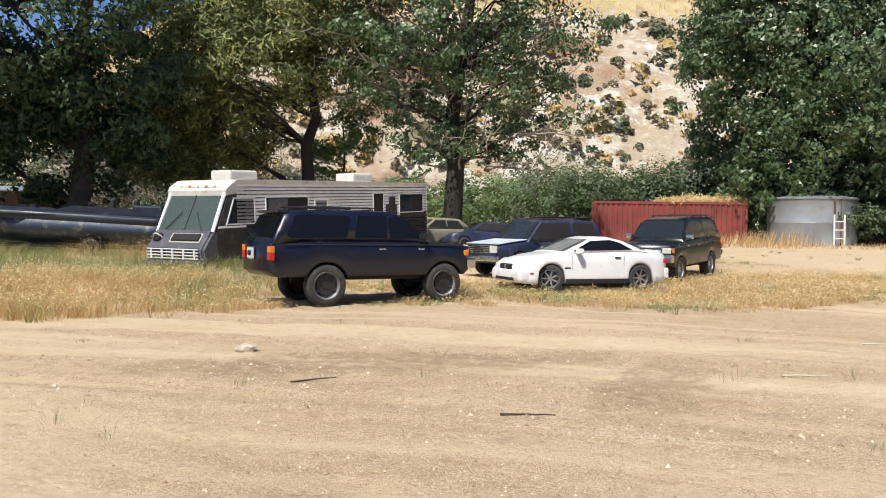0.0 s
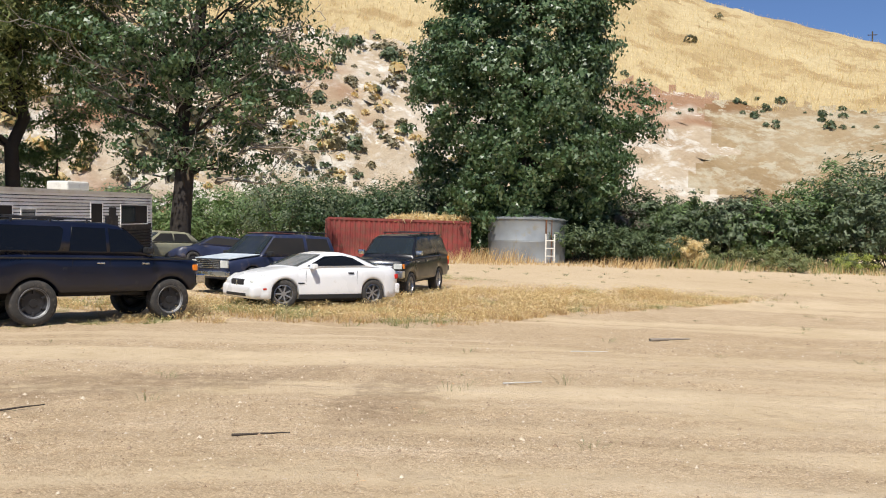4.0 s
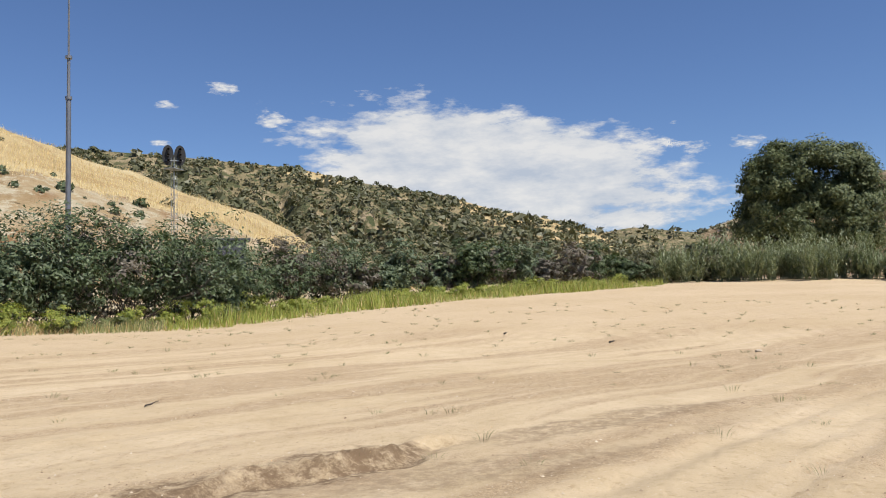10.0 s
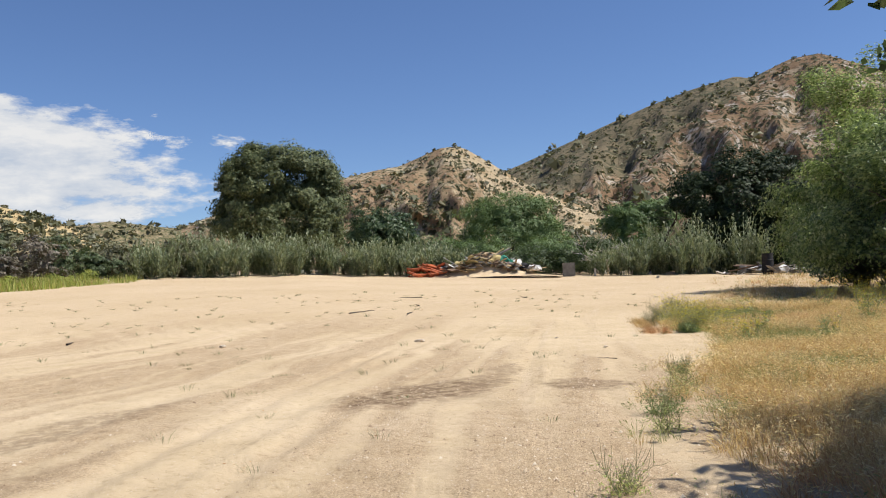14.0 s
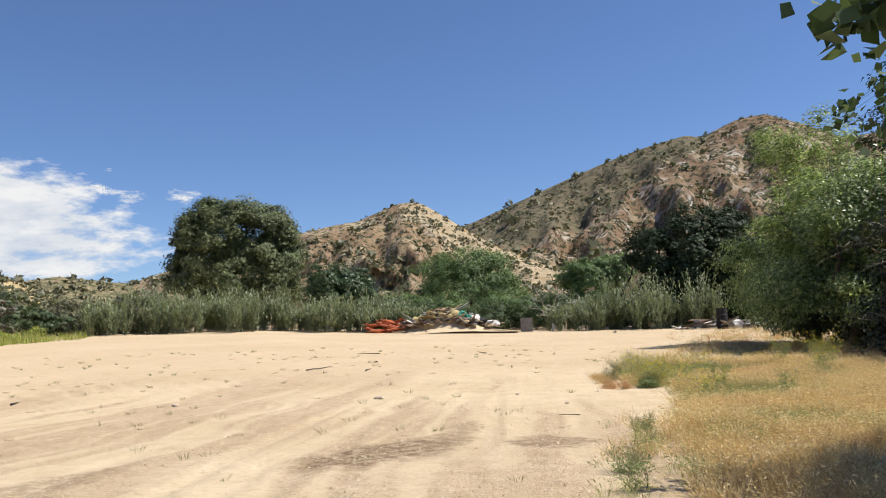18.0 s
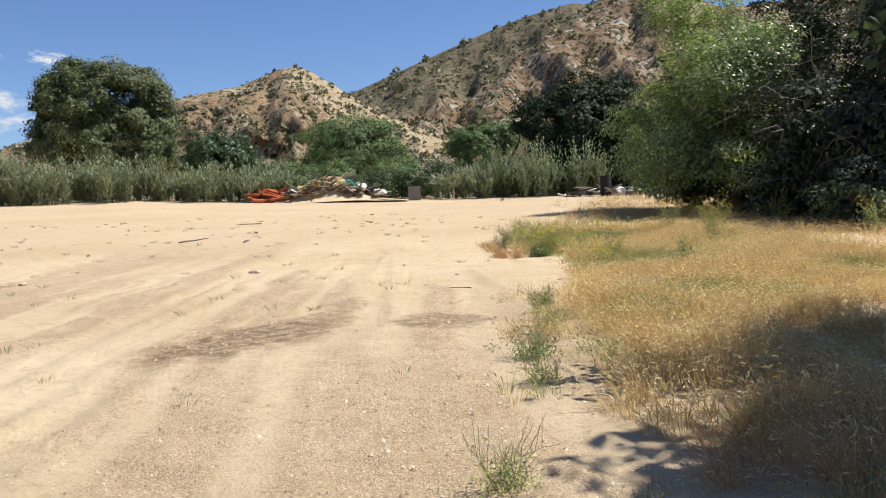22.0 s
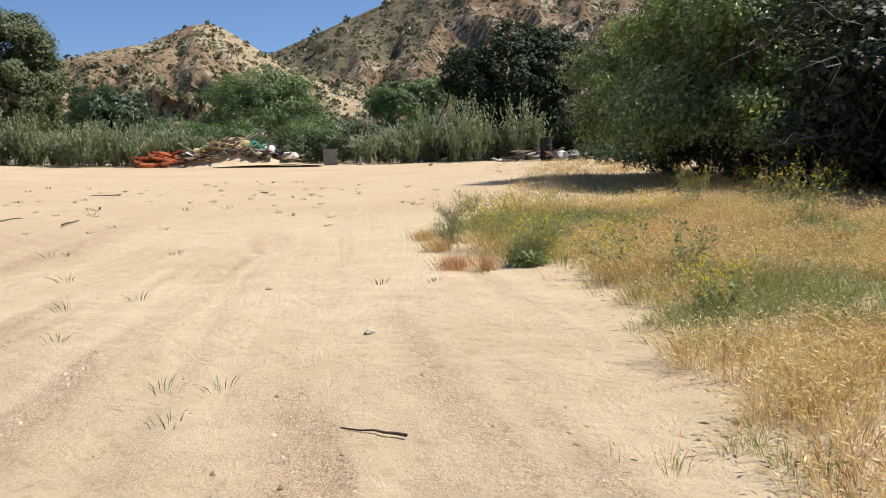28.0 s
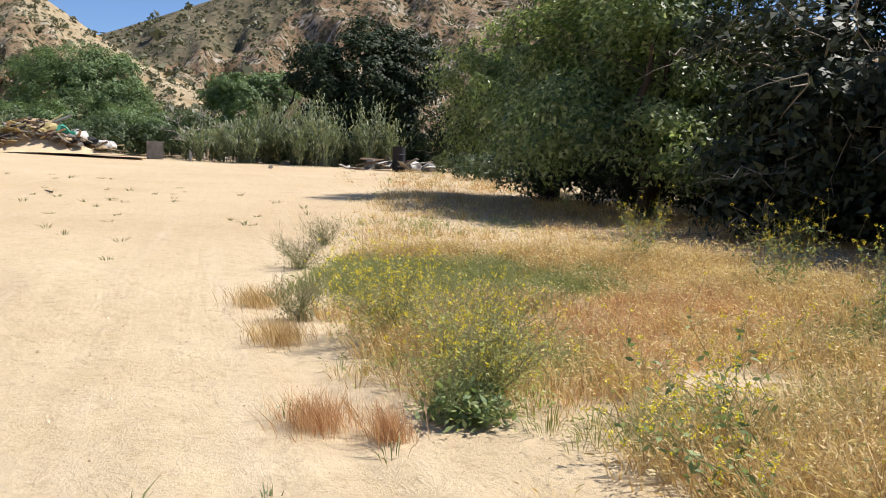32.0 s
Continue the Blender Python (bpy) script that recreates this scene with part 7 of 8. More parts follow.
# ---- clouds: a far bank of thin white cumulus ----
def cloud_material(name, seed, scale, cover, soft):
    m, node, link, out = shader(name)
    tc = node("TexCoord")
    mp = node("Mapping")
    mp.inputs["Location"].default_value = (seed, seed * 0.7, 0)
    mp.inputs["Scale"].default_value = (1.0, 1.0, 2.9)
    link(tc.outputs["Object"], mp.inputs["Vector"])
    n = node("TexNoise", Scale=scale, Detail=10.0, Roughness=0.62)
    link(mp.outputs[0], n.inputs["Vector"])
    edge = node("TexGradient", gradient_type="SPHERICAL")
    link(tc.outputs["UV"], edge.inputs[0])
    e = ramp(node, link, edge.outputs[1], [(0.0, (0, 0, 0)), (0.75, (1, 1, 1))])
    add = node("Math", operation="MULTIPLY_ADD")
    link(e, add.inputs[0])
    add.inputs[1].default_value = cover
    link(n.outputs[0], add.inputs[2])
    alpha = ramp(node, link, add.outputs[0], [(0.74, (0, 0, 0)), (0.74 + soft, (0.93, 0.93, 0.93))])
    shade = ramp(node, link, n.outputs[0], [(0.35, (0.62, 0.69, 0.80)), (0.62, (1.0, 0.99, 0.97))])
    em = node("Emission", Strength=0.66)
    link(shade, em.inputs[0])
    tr = node("BsdfTransparent")
    s = node("MixShader")
    link(alpha, s.inputs[0]), link(tr.outputs[0], s.inputs[1]), link(em.outputs[0], s.inputs[2])
    link(s.outputs[0], out.inputs[0])
    return m


def cloud(label, az0, az1, el0, el1, mat, tilt=0.0, seed=0):
    """A curved far sheet of sky with a cloud on it; texture coordinates run from -1 to 1."""
    n, k, R = 25, 9, 3000
    pts = np.zeros((k, n, 3))
    for j, u in enumerate(np.linspace(0, 1, n)):
        for i, w in enumerate(np.linspace(0, 1, k)):
            x, y = spot(az0 + (az1 - az0) * u, R)
            pts[i, j] = x, y, 1.55 + R * math.tan(radians(el0 + (el1 - el0) * w + tilt * (u - 0.5)))
    me = grid_mesh("cloud", pts / 1000.0, mat)
    uv = me.uv_layers.new(name="UVMap")
    uu, ww = np.meshgrid(np.linspace(-1, 1, n), np.linspace(-1, 1, k))
    co = np.stack([uu.ravel(), ww.ravel()], -1)
    li = np.zeros(len(me.loops), np.int32)
    me.loops.foreach_get("vertex_index", li)
    uv.data.foreach_set("uv", co[li].astype(np.float32).ravel())
    ob = tagged(new("cloud", me), label, "cloud", kind="structure")
    ob.matrix_world = Matrix.Scale(1000.0, 4)
    ob.visible_shadow = False
    return ob


CLOUD_BIG = cloud_material("cloud_bank", 3.1, 4.0, 0.62, 0.15)
CLOUD_SMALL = cloud_material("cloud_puff", 7.7, 14.0, 0.36, 0.2)
cloud("broad bank of white broken cloud", 57.5, 96.5, 2.6, 15.4, CLOUD_BIG, -6.5)
for az, el, w, h in ((54.6, 13.3, 2.6, 0.9), (58.3, 14.6, 3.0, 1.2), (87.7, 10.4, 2.4, 1.0), (89.7, 9.95, 2.6, 1.4), (92.95, 9.9, 3.2, 1.4), (54.5, 11.0, 2.8, 0.7), (88.5, 11.6, 1.2, 0.4), (61.5, 12.6, 3.0, 1.6)):
    cloud("small white puff of cloud", az - w / 1.6, az + w / 1.6, el - h / 1.5, el + h / 1.5, CLOUD_SMALL)

# ---- rubbish heap at the far end ----
RAG = [plain("heap_" + n, c, 0.85, vary=0.3, scale=2.0, bump=0.3) for n, c in (("orange", (0.46, 0.12, 0.045)), ("tan", (0.42, 0.31, 0.18)), ("white", (0.66, 0.64, 0.60)), ("grey", (0.22, 0.21, 0.19)), ("brown", (0.16, 0.10, 0.06)), ("green", (0.05, 0.30, 0.20)), ("black", (0.02, 0.02, 0.02)), ("straw", (0.50, 0.40, 0.18)))]


def crumple(seed, sx, sy, sz):
    """A sagging, creased bag or sheet."""
    bm = bmesh.new()
    bmesh.ops.create_icosphere(bm, subdivisions=2, radius=1)
    for v in bm.verts:
        k = 1 + 0.45 * noise.noise(v.co * 1.7 + Vector((seed, 0, 0))) + 0.2 * noise.noise(v.co * 4 + Vector((0, seed, 0)))
        v.co = Vector((v.co.x * sx * k, v.co.y * sy * k, max(v.co.z, -0.35) * sz * k))
    return bm


def heap_item(name, label, category, bm, mat, x, y, z, rot):
    me = bpy.data.meshes.new(name)
    bm.to_mesh(me)
    bm.free()
    me.materials.append(mat)
    ob = tagged(new(name, me), label, category, "rubbish heap")
    ob.matrix_world = pose(x, y, z, *rot)
    return ob


def rubbish_heap():
    g = wild(77)
    # the mound of earth below
    bm = bmesh.new()
    bmesh.ops.create_grid(bm, x_segments=48, y_segments=24, size=1)
    cx, cy = spot(110.0, 97)
    z0 = float(height(cx, cy))
    turn = Matrix.Rotation(radians(-110.2), 4, "Z")

    def mound(u, w):
        return 2.1 * math.exp(-((u - 0.05) / 0.42) ** 2) * math.exp(-(w / 0.55) ** 2) * (1 + 0.35 * noise.noise(Vector((u * 5, w * 4, 2)))) + 0.4 * math.exp(-((u + 0.6) / 0.3) ** 2 - (w / 0.5) ** 2)

    for v in bm.verts:
        u, w = v.co.x, v.co.y
        v.co = turn @ Vector((u * 8.6, w * 3.6, mound(u, w) - 0.06))
    me = bpy.data.meshes.new("earth_mound")
    for f in bm.faces:
        f.smooth = True
    bm.to_mesh(me)
    bm.free()
    me.materials.append(DIRT)
    ob = tagged(new("earth_mound", me), "low mound of pale earth under the rubbish", "mound")
    ob.location = (cx, cy, z0)

    def place(u, w, up=0.0):
        p = turn @ Vector((u * 8.6, w * 3.6, 0))
        return cx + p.x, cy + p.y, z0 + mound(u, w) + up

    for k in range(46):
        u, w = g.uniform(-0.95, -0.48), g.uniform(-0.5, 0.25)
        heap_item("orange_pipe", "bent orange plastic barrier lying in the heap", "barrier", box(g.uniform(1.0, 2.2), 0.24, 0.22, bevel=0.07), RAG[0], *place(u, w, g.uniform(0.0, 1.3)), (g.uniform(-20, 20), g.uniform(-22, 22), g.uniform(-150, -70)))
    for k in range(210):
        u, w = float(np.clip(g.normal(0.02, 0.30), -0.5, 0.75)), g.uniform(-0.55, 0.3)
        j = int(g.choice([1, 1, 3, 4, 4, 4, 7, 2, 3, 1]))
        x, y, z = place(u, w, g.uniform(0.0, 0.75))
        rot = (g.uniform(-30, 30), g.uniform(-35, 35), g.uniform(0, 180))
        if k % 5 in (0, 1):
            heap_item("plank", "splintered plank sticking out of the heap", "plank", box(g.uniform(1.0, 2.6), g.uniform(0.12, 0.3), 0.05, bevel=0.01), RAG[j], x, y, z, rot)
        elif k % 5 in (2, 3):
            heap_item("torn_sheet", "torn board thrown on the heap", "board", box(g.uniform(0.6, 1.5), g.uniform(0.5, 1.0), 0.05, bevel=0.015), RAG[j], x, y, z, rot)
        else:
            heap_item("rubbish_bag", "slumped bag of rubbish on the heap", "bag", crumple(k * 1.3, g.uniform(0.3, 0.6), g.uniform(0.25, 0.5), g.uniform(0.2, 0.35)), RAG[j if j != 2 else 4], x, y, z, (0, 0, rot[2]))
    for k, (u, j, s) in enumerate(((0.26, 5, 0.8), (0.33, 5, 0.6), (0.17, 7, 0.8), (0.42, 2, 0.8), (0.62, 2, 0.7), (0.68, 2, 0.6), (0.52, 6, 0.6))):
        heap_item("crumpled_tarp", "crumpled plastic tarp on the heap", "tarp", crumple(90 + k, s, s * 0.8, s * 0.7), RAG[j], *place(u, -0.2, 0.45), (0, 0, 40 * k))
    heap_item("plank", "long pale board leaning out of the heap", "plank", box(2.4, 0.4, 0.06, bevel=0.01), RAG[2], *place(-0.42, -0.2, 1.1), (0, 32, -110))
    heap_item("pipe", "grey drain pipe sticking out of the heap", "pipe", rod((-1.2, 0, 0), (1.2, 0, 0), 0.12), RAG[3], *place(0.22, -0.2, 1.15), (0, -24, -110))


rubbish_heap()

# the dark crate, the low rail and the things left by the wood
x, y = spot(115.6, 99)
t = thing("open_crate", "dark grey open-fronted metal crate", "crate", at=on_ground(x, y), rz=-30)
for nm, b in (("side_panel", box(0.06, 1.3, 1.5, (-0.75, 0, 0.75), 0.01)), ("side_panel", box(0.06, 1.3, 1.5, (0.75, 0, 0.75), 0.01)), ("back_panel", box(1.5, 0.06, 1.5, (0, 0.62, 0.75), 0.01)), ("top_panel", box(1.6, 1.36, 0.06, (0, 0, 1.53), 0.01)), ("base_panel", box(1.5, 1.3, 0.08, (0, 0, 0.08), 0.01))):
    part(nm, b, RAG[3], t)
x, y = spot(117.3, 99)
t = thing("low_rail", "short low wooden rail beside the crate", "rail", at=on_ground(x, y), rz=-25)
for s in (-1.2, 0.2, 1.2):
    part("post", box(0.14, 0.14, 1.1 if s > 1 else 0.8, (s, 0, 0.4), 0.015), PALEWOOD, t)
for z in (0.35, 0.65):
    part("rail", box(2.5, 0.06, 0.14, (0, -0.09, z), 0.01), PALEWOOD, t)
x, y = spot(128.0, 93)
t = thing("burn_drum", "tall rusty black burn drum", "drum", at=on_ground(x, y))
part("drum_shell", lathe([(0.001, -0.1), (0.55, -0.1), (0.56, 0.6), (0.59, 0.65), (0.56, 0.7), (0.56, 1.35), (0.59, 1.4), (0.56, 1.45), (0.55, 2.1), (0.5, 2.1), (0.5, 1.4), (0.001, 1.4)], 24), plain("charred_steel", (0.012, 0.011, 0.011), 0.7, vary=0.4, scale=3.0, dirt=(0.06, 0.035, 0.025), dirt_amount=0.3), t, smooth=False)
g = wild(78)
for k in range(22):
    az, r = g.uniform(124.6, 130.2), g.uniform(91.5, 95.5)
    x, y = spot(az, r)
    ob = heap_item("scrap_board", "weathered board in the scatter by the burn drum", "board", box(g.uniform(1.2, 3.4), g.uniform(0.2, 0.6), 0.08, bevel=0.015), (DEADWOOD, RAG[3], RAG[2], RAG[4])[k % 4], x, y, float(height(x, y)) + g.uniform(0.1, 1.0) * (az > 126.5), (g.uniform(-15, 15), g.uniform(-22, 22), g.uniform(-60, 40)))
    ob["group"] = "scatter by the drum"
for k in range(5):
    x, y = spot(126.6 + k * 0.75, 94 + (k % 2))
    ob = heap_item("old_mattress", "rolled sun-bleached foam in the scatter", "roll", crumple(60 + k, 0.9, 0.6, 0.6), RAG[2] if k % 2 else RAG[3], x, y, float(height(x, y)) + 0.3, (0, 0, 30 * k))
    ob["group"] = "scatter by the drum"
x, y = spot(121.3, 88)
heap_item("pale_log", "bleached log lying on the dirt", "log", rod((-1.9, 0, 0), (1.9, 0, 0), 0.12), PALEWOOD, x, y, float(height(x, y)) + 0.1, (0, 0, -30))


def dead_tree(az, r, seed, h):
    rng = wild(seed)
    x, y = spot(az, r)
    t = thing("dead_tree", "bleached leafless forked tree", "dead tree", "bleached dead trees", at=on_ground(x, y))
    paths = []

    def grow(p, d, ln, rad, lvl):
        e = p + d * ln
        paths.append((bent(p, e, rng, 5, 0.05), np.linspace(rad, rad * 0.55, 5)))
        if lvl:
            for _ in range(rng.integers(2, 4)):
                n = d + rng.normal(size=3) * 0.5
                n[2] = abs(n[2])
                grow(e, n / np.linalg.norm(n), ln * rng.uniform(0.55, 0.8), rad * 0.55, lvl - 1)

    for _ in range(3):
        d = rng.normal(size=3) * 0.35 + [0, 0, 1]
        grow(np.array([0, 0, -0.2]) + rng.normal(size=3) * [0.3, 0.3, 0], d / np.linalg.norm(d), h * 0.4, 0.16, 3)
    v, f = tubes(paths, 5)
    piece("bough", raw_mesh("bough", v, f, plain("bleached_wood", (0.50, 0.46, 0.40), 0.9, vary=0.2), True), t)


dead_tree(117.9, 106, 81, 6.0)
dead_tree(119.9, 107, 82, 5.2)
dead_tree(120.8, 107, 83, 4.4)


# ---- a shed and an orange safety fence beyond the boat ----
x, y = spot(-32.0, 47)
t = thing("shed", "small brown timber shed with a pale tin roof", "shed", at=(x, y, float(height(x, y)) - 0.1), rz=30)
part("shed_wall", box(3.6, 2.6, 2.3, (0, 0, 1.15), 0.03), plain("brown_boards", (0.16, 0.10, 0.065), 0.85, vary=0.3, scale=3.0, bump=0.4), t)
part("shed_roof", box(4.2, 3.2, 0.10, (0, 0, 2.42), 0.02, (5, 0, 0)), GALV, t)
part("shed_door", box(0.9, 0.06, 1.9, (0.6, -1.32, 0.95), 0.01), RVBLACK, t)
x, y = spot(-34.0, 41)
t = thing("safety_fence", "sagging orange plastic safety fence", "fence", at=(x, y, float(height(x, y))), rz=28)
for k in range(6):
    part("stake", rod((k * 1.1 - 2.6, 0, -0.2), (k * 1.1 - 2.6, 0, 1.35), 0.03), RUST, t)
for k in range(5):
    part("mesh_panel", box(1.06, 0.03, 0.9, (k * 1.1 - 2.05, 0.02, 0.8), 0.01, (0, (-1) ** k * 2.5, 0)), RAG[0], t)


# ---- mustard and other weeds by the path ----
STALK = leafy("weed_stalk", [(0.20, 0.22, 0.10), (0.28, 0.27, 0.13), (0.34, 0.30, 0.16)], 0.1)
BLUEGREEN = leafy("blue_green_leaf", [(0.150, 0.213, 0.088), (0.250, 0.338, 0.138), (0.400, 0.475, 0.225)], 0.35)
MUSTARD_LEAF = leafy("mustard_leaf", [(0.34, 0.40, 0.15), (0.50, 0.55, 0.23), (0.66, 0.67, 0.32)], 0.5)


def mustard(label, x, y, seed, h, w, stems, yellow=0.5, leafy_base=True, lean=(0.0, 0.0), name="mustard_plant", mat=None, leaf=0.06):
    """Thin branching stalks with small leaves, yellow heads at the tips."""
    rng = wild(seed)
    t = thing(name, label, "weed", "mustard by the path", at=on_ground(x, y))
    paths, tips, leaves = [], [], []
    for _ in range(stems):
        a = rng.uniform(0, 2 * math.pi)
        end = np.array([math.cos(a) * w * rng.uniform(0.1, 0.6) + lean[0], math.sin(a) * w * rng.uniform(0.1, 0.6) + lean[1], h * rng.uniform(0.55, 1.0)])
        p = bent((rng.normal() * 0.06, rng.normal() * 0.06, -0.03), end, rng, 8, 0.03, 0.04)
        paths.append((p, np.linspace(0.005, 0.0015, 8)))
        tips.append(p[-1])
        for i in range(3, 8):
            for _ in range(2):
                q = p[i] + rng.normal(size=3) * 0.09 * (w + 0.2) + [0, 0, 0.08]
                paths.append((np.array([p[i], (p[i] + q) / 2 + [0, 0, -0.01], q]), (0.002, 0.0016, 0.001)))
                tips.append(q)
        for i in range(1, 7):
            leaves += [p[i] + rng.normal(size=3) * 0.04 for _ in range(3)]
    v, f = tubes(paths, 3)
    tagged(piece("stalk", raw_mesh("stalk", v, f, STALK, True), t), kind="stuff")
    tips = np.array(tips)
    tips = tips[rng.random(len(tips)) < yellow]
    c = np.repeat(tips, 9, 0) + rng.normal(size=(len(tips) * 9, 3)) * 0.011
    v, f = leaf_quads(c, rng.normal(size=c.shape) + [0, 0, 0.8], 0.014, rng, 0.9)
    tagged(piece("blossom", raw_mesh("blossom", v, f, YELLOW), t, "small clustered yellow flowers"), kind="stuff")
    c = np.array(leaves)
    if leafy_base:
        n = stems * 14
        base = np.c_[rng.normal(size=(n, 2)) * w * 0.22, np.abs(rng.normal(size=n)) * h * 0.22 + 0.02]
        c = np.r_[c, base]
    v, f = leaf_quads(c, rng.normal(size=c.shape) + [0, 0, 0.6], leaf, rng, 0.4)
    tagged(piece("foliage", raw_mesh("foliage", v, f, mat or BLUEGREEN), t), kind="stuff")
    return t


mustard("bushy green and yellow mustard at the edge of the path", 21.75, -14.25, 101, 0.75, 1.3, 60, 0.35, mat=MUSTARD_LEAF, leaf=0.04)
mustard("blue-green leaves at the foot of the mustard", 21.6, -14.0, 100, 0.32, 0.6, 30, 0.0, leaf=0.08)
mustard("bushy green and yellow mustard at the edge of the path", 22.4, -14.9, 102, 0.8, 1.4, 55, 0.45, mat=MUSTARD_LEAF, leaf=0.04)
mustard("yellow mustard behind the first bush", 24.0, -15.3, 103, 0.9, 1.4, 60, 0.8, mat=MUSTARD_LEAF, leaf=0.04)
mustard("greyish dry weed clump on the dirt", 25.5, -15.2, 104, 0.5, 0.7, 40, 0.0, name="dry_weed", mat=STALK, leaf=0.03)
mustard("greyish dry weed clump near the dirt", 29.0, -17.6, 105, 0.5, 1.0, 40, 0.0, name="dry_weed", mat=STALK, leaf=0.03)
mustard("greyish dry weed clump near the dirt", 31.5, -19.8, 106, 0.5, 1.0, 36, 0.0, name="dry_weed", mat=STALK, leaf=0.03)
mustard("low blue-green weed at the edge of the path", 9.75, -5.9, 107, 0.26, 0.6, 18, 0.0, leaf=0.04)
mustard("low blue-green weed at the edge of the path", 13.1, -8.3, 108, 0.26, 0.4, 14, 0.0, leaf=0.035)
for x, y, k in ((8.8, -5.35, 0), (6.7, -3.7, 1), (12.3, -7.7, 2), (11.1, -7.0, 3)):
    mustard("low blue-green weed at the edge of the path", x, y, 160 + k, 0.24, 0.5, 12, 0.0, leaf=0.03, mat=MUSTARD_LEAF)
mustard("dark-leaved thistle among the dry grass", 18.7, -14.1, 109, 0.85, 0.7, 14, 0.15)
mustard("dark-leaved thistle among the dry grass", 15.4, -13.2, 110, 0.7, 0.7, 16, 0.1)
mustard("tall straggling mustard among the dry grass", 20.6, -19.2, 111, 1.25, 1.2, 16, 0.8)
mustard("tall straggling mustard in front of the wood", 22.8, -21.4, 112, 1.3, 1.3, 16, 0.8)
mustard("tall straggling mustard in front of the wood", 25.8, -22.3, 113, 1.2, 1.2, 16, 0.8)
mustard("tall straggling mustard leaning over the dry grass", 19.4, -13.9, 114, 0.75, 0.9, 9, 0.9, False, (0.25, 0.35))
mustard("tall straggling mustard leaning over the dry grass", 19.9, -14.6, 115, 0.95, 1.0, 10, 0.9, False, (0.2, 0.3))
mustard("small mustard among the dry grass", 17.0, -12.6, 116, 0.55, 0.7, 10, 0.9, False)
g = wild(79)
for k in range(16):
    x, y = spot(133 + k * 2.2, lerp_table([(133, 50), (138, 38), (142, 32), (150, 29), (160, 27), (170, 26)], 133 + k * 2.2) + g.uniform(-2, 1))
    mustard("tall weed in front of the wood", x, y, 120 + k, g.uniform(0.8, 1.5), 1.1, 14, 0.7)

# foxtail tufts at the edge of the dirt
for k, (cx, cy, r, m, lab) in enumerate(((22.1, -13.1, 0.26, RUSSET, "reddish foxtail tuft at the edge of the dirt"), (21.6, -13.3, 0.16, RUSSET, "reddish foxtail tuft at the edge of the dirt"), (24.6, -14.4, 0.3, STRAW, "pale wispy grass tuft on the dirt"), (26.6, -15.4, 0.35, STRAW, "pale wispy grass tuft on the dirt"))):
    n = int(2600 * r)
    u, v = cx + g.normal(size=n) * r * 0.5, cy + g.normal(size=n) * r * 0.5
    ob = grass("grass_tuft", lab, u, v, height(u, v), g.uniform(0.12, 0.34, n), m, 700 + k, 0.0024, 0.8)
    ob["group"] = "tufts at the edge of the dirt"

# ---- loose bits on the dirt ----
STONE = plain("pale_stone", (0.55, 0.46, 0.35), 0.9, vary=0.3, scale=6.0, bump=0.5)


def stone(label, x, y, s, seed, mat=STONE):
    bm = bmesh.new()
    bmesh.ops.create_icosphere(bm, subdivisions=2, radius=1)
    for v in bm.verts:
        k = 1 + 0.35 * noise.noise(v.co * 1.6 + Vector((seed, 3, 0)))
        v.co = Vector((v.co.x * s * k * 1.3, v.co.y * s * k, v.co.z * s * 0.6 * k))
    ob = heap_item("stone", label, "stone", bm, mat, x, y, float(ground_z(x, y)) + s * 0.25, (0, 0, seed * 40))
    ob["group"] = "loose stones"


stone("pale stone lying on the dirt", -3.27, 9.95, 0.11, 1)
for k, (x, y, s) in enumerate(((24.7, -7.1, 0.12), (22.5, -10.4, 0.05), (27.4, -1.7, 0.10), (11.4, -6.9, 0.06), (11.0, -6.6, 0.05), (13.9, -8.6, 0.05), (18.9, -10.0, 0.05))):
    stone("small pale stone on the dirt", x, y, s, 2 + k)


def stick(label, x, y, ln, rad, rz, seed, mat=DEADWOOD):
    rng = wild(seed)
    p = bent((-ln / 2, 0, 0), (ln / 2, 0, 0), rng, 7, 0.012)
    p[:, 2] = np.abs(p[:, 2]) * 0.4
    v, f = tubes([(p, np.linspace(rad, rad * 0.4, 7))], 6)
    ob = tagged(new("stick", raw_mesh("stick", v, f, mat, True)), label, "stick", "loose sticks")
    ob.matrix_world = pose(x, y, float(ground_z(x, y)) + rad * 0.7 + 0.01, 0, 0, rz)


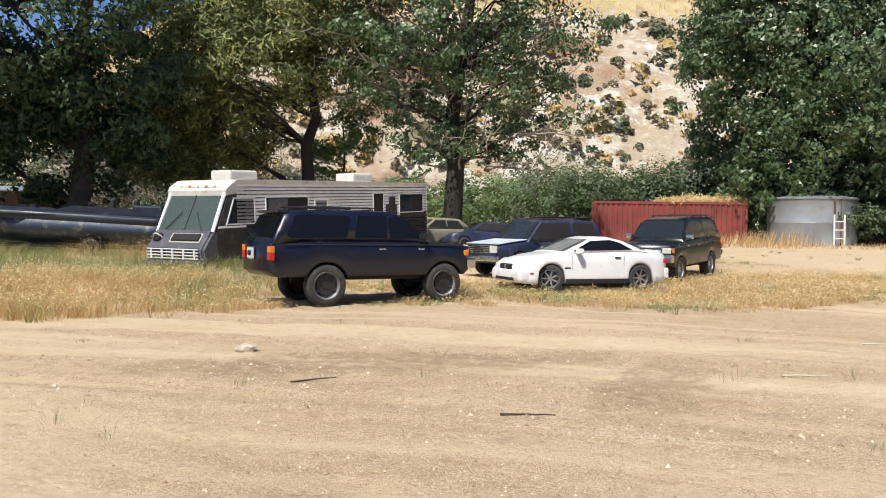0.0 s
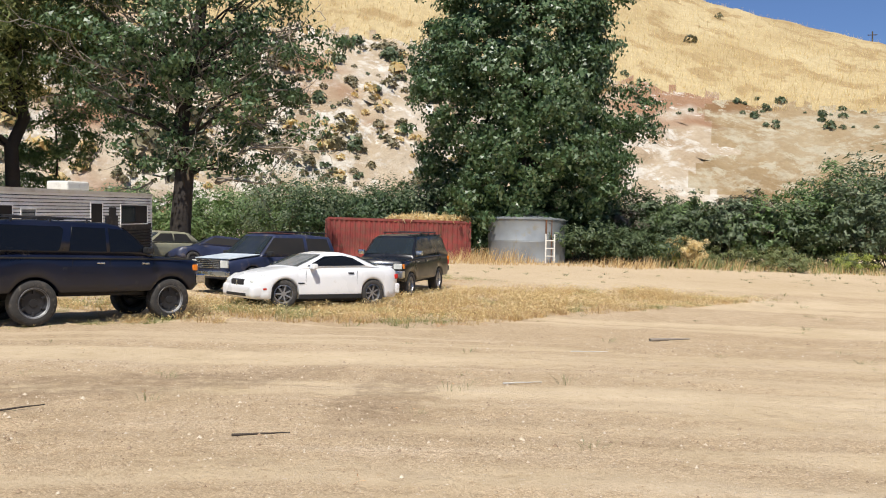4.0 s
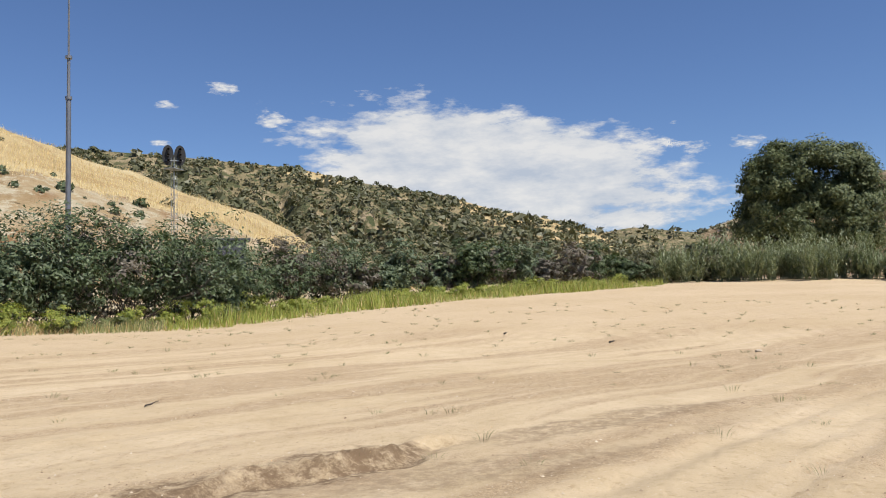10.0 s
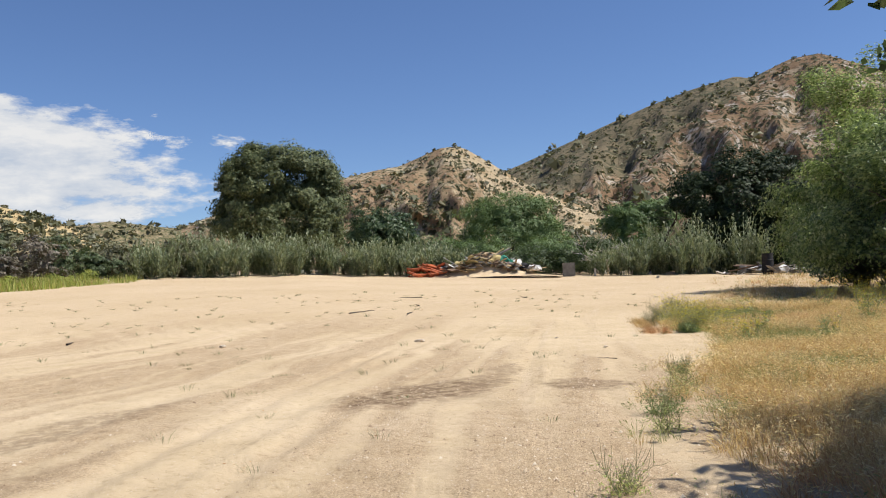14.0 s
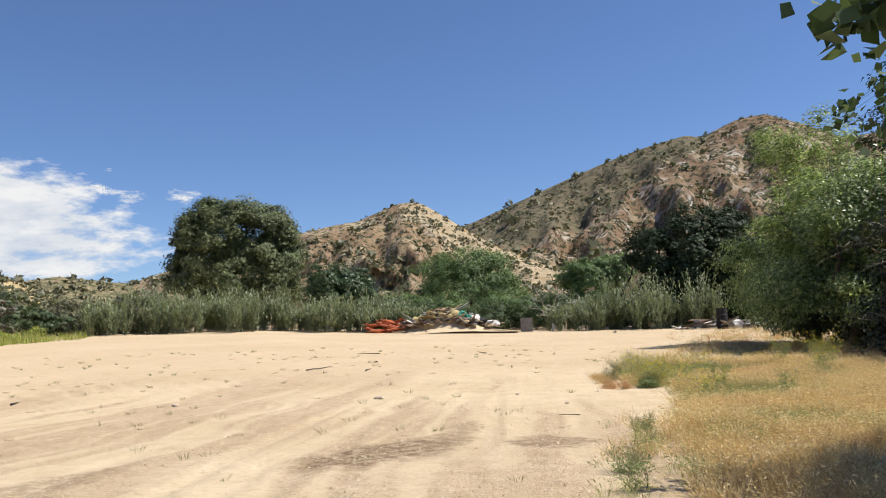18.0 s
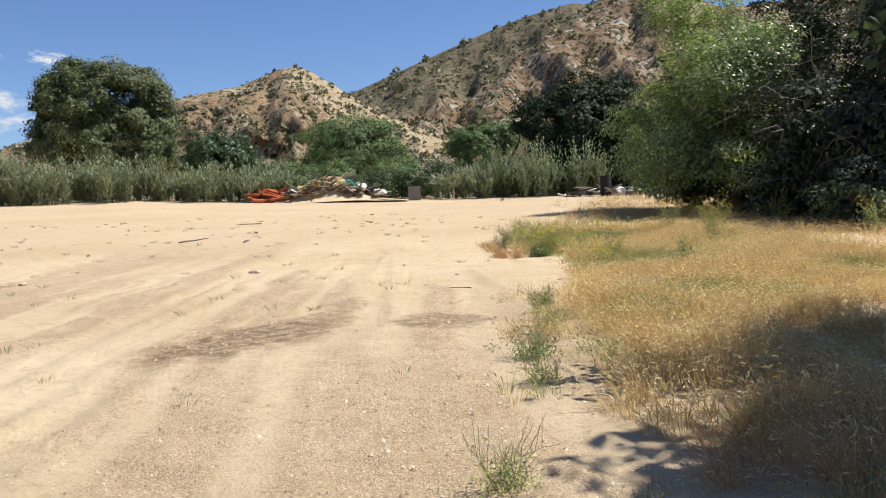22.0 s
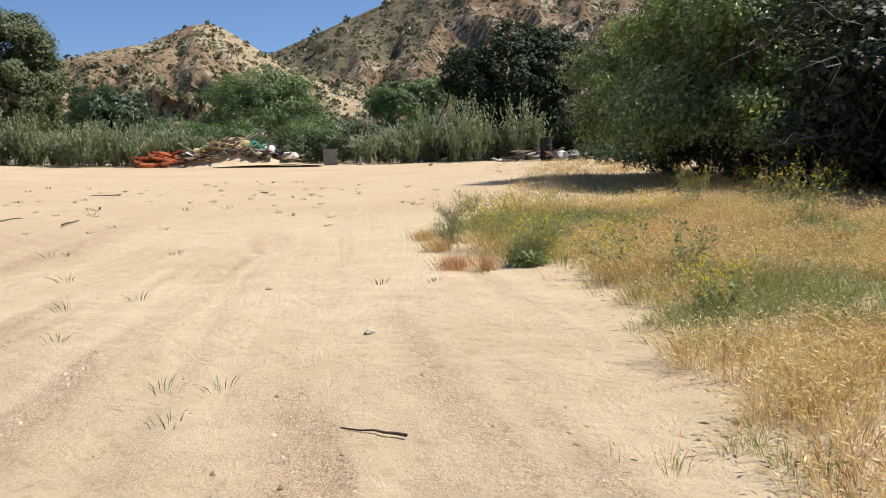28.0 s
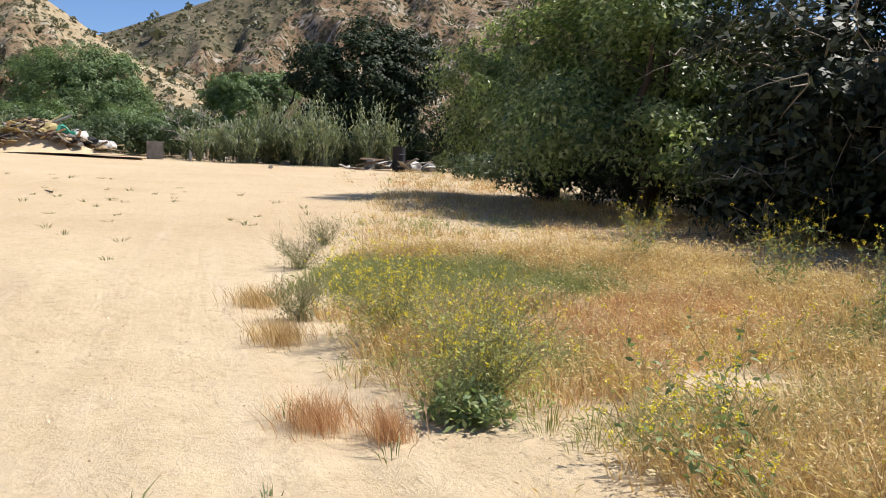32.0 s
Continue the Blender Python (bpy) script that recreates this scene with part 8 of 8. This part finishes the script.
for k, (x, y, ln, rad, rz, m) in enumerate(((39.0, -10.6, 2.6, 0.03, -20, BARK), (41.0, -8.8, 3.2, 0.035, -35, BARK), (44.3, -12.4, 2.0, 0.03, -10, BARK), (32.3, 3.1, 1.0, 0.04, -5, BARK), (7.3, 13.8, 0.9, 0.03, 12, DEADWOOD), (3.1, 9.4, 0.5, 0.012, 8, PALEWOOD), (0.1, 6.8, 0.45, 0.012, 5, BARK), (-2.0, 8.2, 0.5, 0.012, 40, BARK), (5.1, 12.2, 0.6, 0.012, -4, PALEWOOD), (16.2, -8.6, 0.45, 0.01, 30, BARK), (13.4, 9.2, 0.8, 0.015, 20, BARK), (36, 8, 1.3, 0.04, 10, BARK), (52, -14, 2.2, 0.03, 30, BARK), (48, -20, 1.8, 0.03, -10, BARK))):
    stick("dry stick lying on the dirt", x, y, ln, rad, rz, 130 + k, m)
# dead branches dumped below the shrubs
for k in range(26):
    az = g.uniform(43, 62)
    x, y = spot(az, lerp_table([(43, 54), (55, 56), (62, 64)], az) + g.uniform(-1.5, 1))
    stick("bleached branch dumped below the shrubs", x, y, g.uniform(1.5, 4.0), 0.05, g.uniform(-40, 40), 150 + k)
# gravel and clods, thickest where the dirt lies loose
n = 420000
u = g.random(n)
x = np.where(u < 0.45, g.uniform(2, 30, n), np.where(u < 0.8, g.uniform(-7, 18, n), g.uniform(-7, 40, n)))
y = np.where(u < 0.45, -0.55 * x + 1.5 + g.normal(0, 3.2, n), np.where(u < 0.8, g.uniform(2.5, 14, n), g.uniform(-18, 18, n)))
ok = g.random(n) < np.clip(looseness(x, y) * 1.5 - 0.45, 0.03, 1) * 0.36
x, y = x[ok], y[ok]
n = len(x)
s = np.minimum(g.lognormal(-4.95, 0.5, n), 0.026)
rock = np.array([(1, 0, 0), (-0.2, 1, 0), (-0.9, -0.6, 0), (0.1, 0.1, 1.0)])
a = g.uniform(0, 2 * math.pi, n)
co, si = np.cos(a), np.sin(a)
v = np.stack([rock[None, :, 0] * co[:, None] - rock[None, :, 1] * si[:, None], rock[None, :, 0] * si[:, None] + rock[None, :, 1] * co[:, None], np.repeat(rock[None, :, 2], n, 0)], -1) * s[:, None, None]
v += np.stack([x, y, ground_z(x, y) + 0.002], -1)[:, None]
f = (np.arange(n)[:, None, None] * 4 + np.array([(0, 1, 3), (1, 2, 3), (2, 0, 3)])[None]).reshape(-1, 3)
PEBBLE = leafy("pebble", [(0.24, 0.165, 0.105), (0.40, 0.30, 0.20), (0.54, 0.43, 0.30), (0.66, 0.57, 0.44)], 0.0, 0.9, 0.1)
tagged(new("gravel", raw_mesh("gravel", v.reshape(-1, 3), f, PEBBLE)), "loose gravel and clods strewn over the dirt", "gravel", kind="stuff")
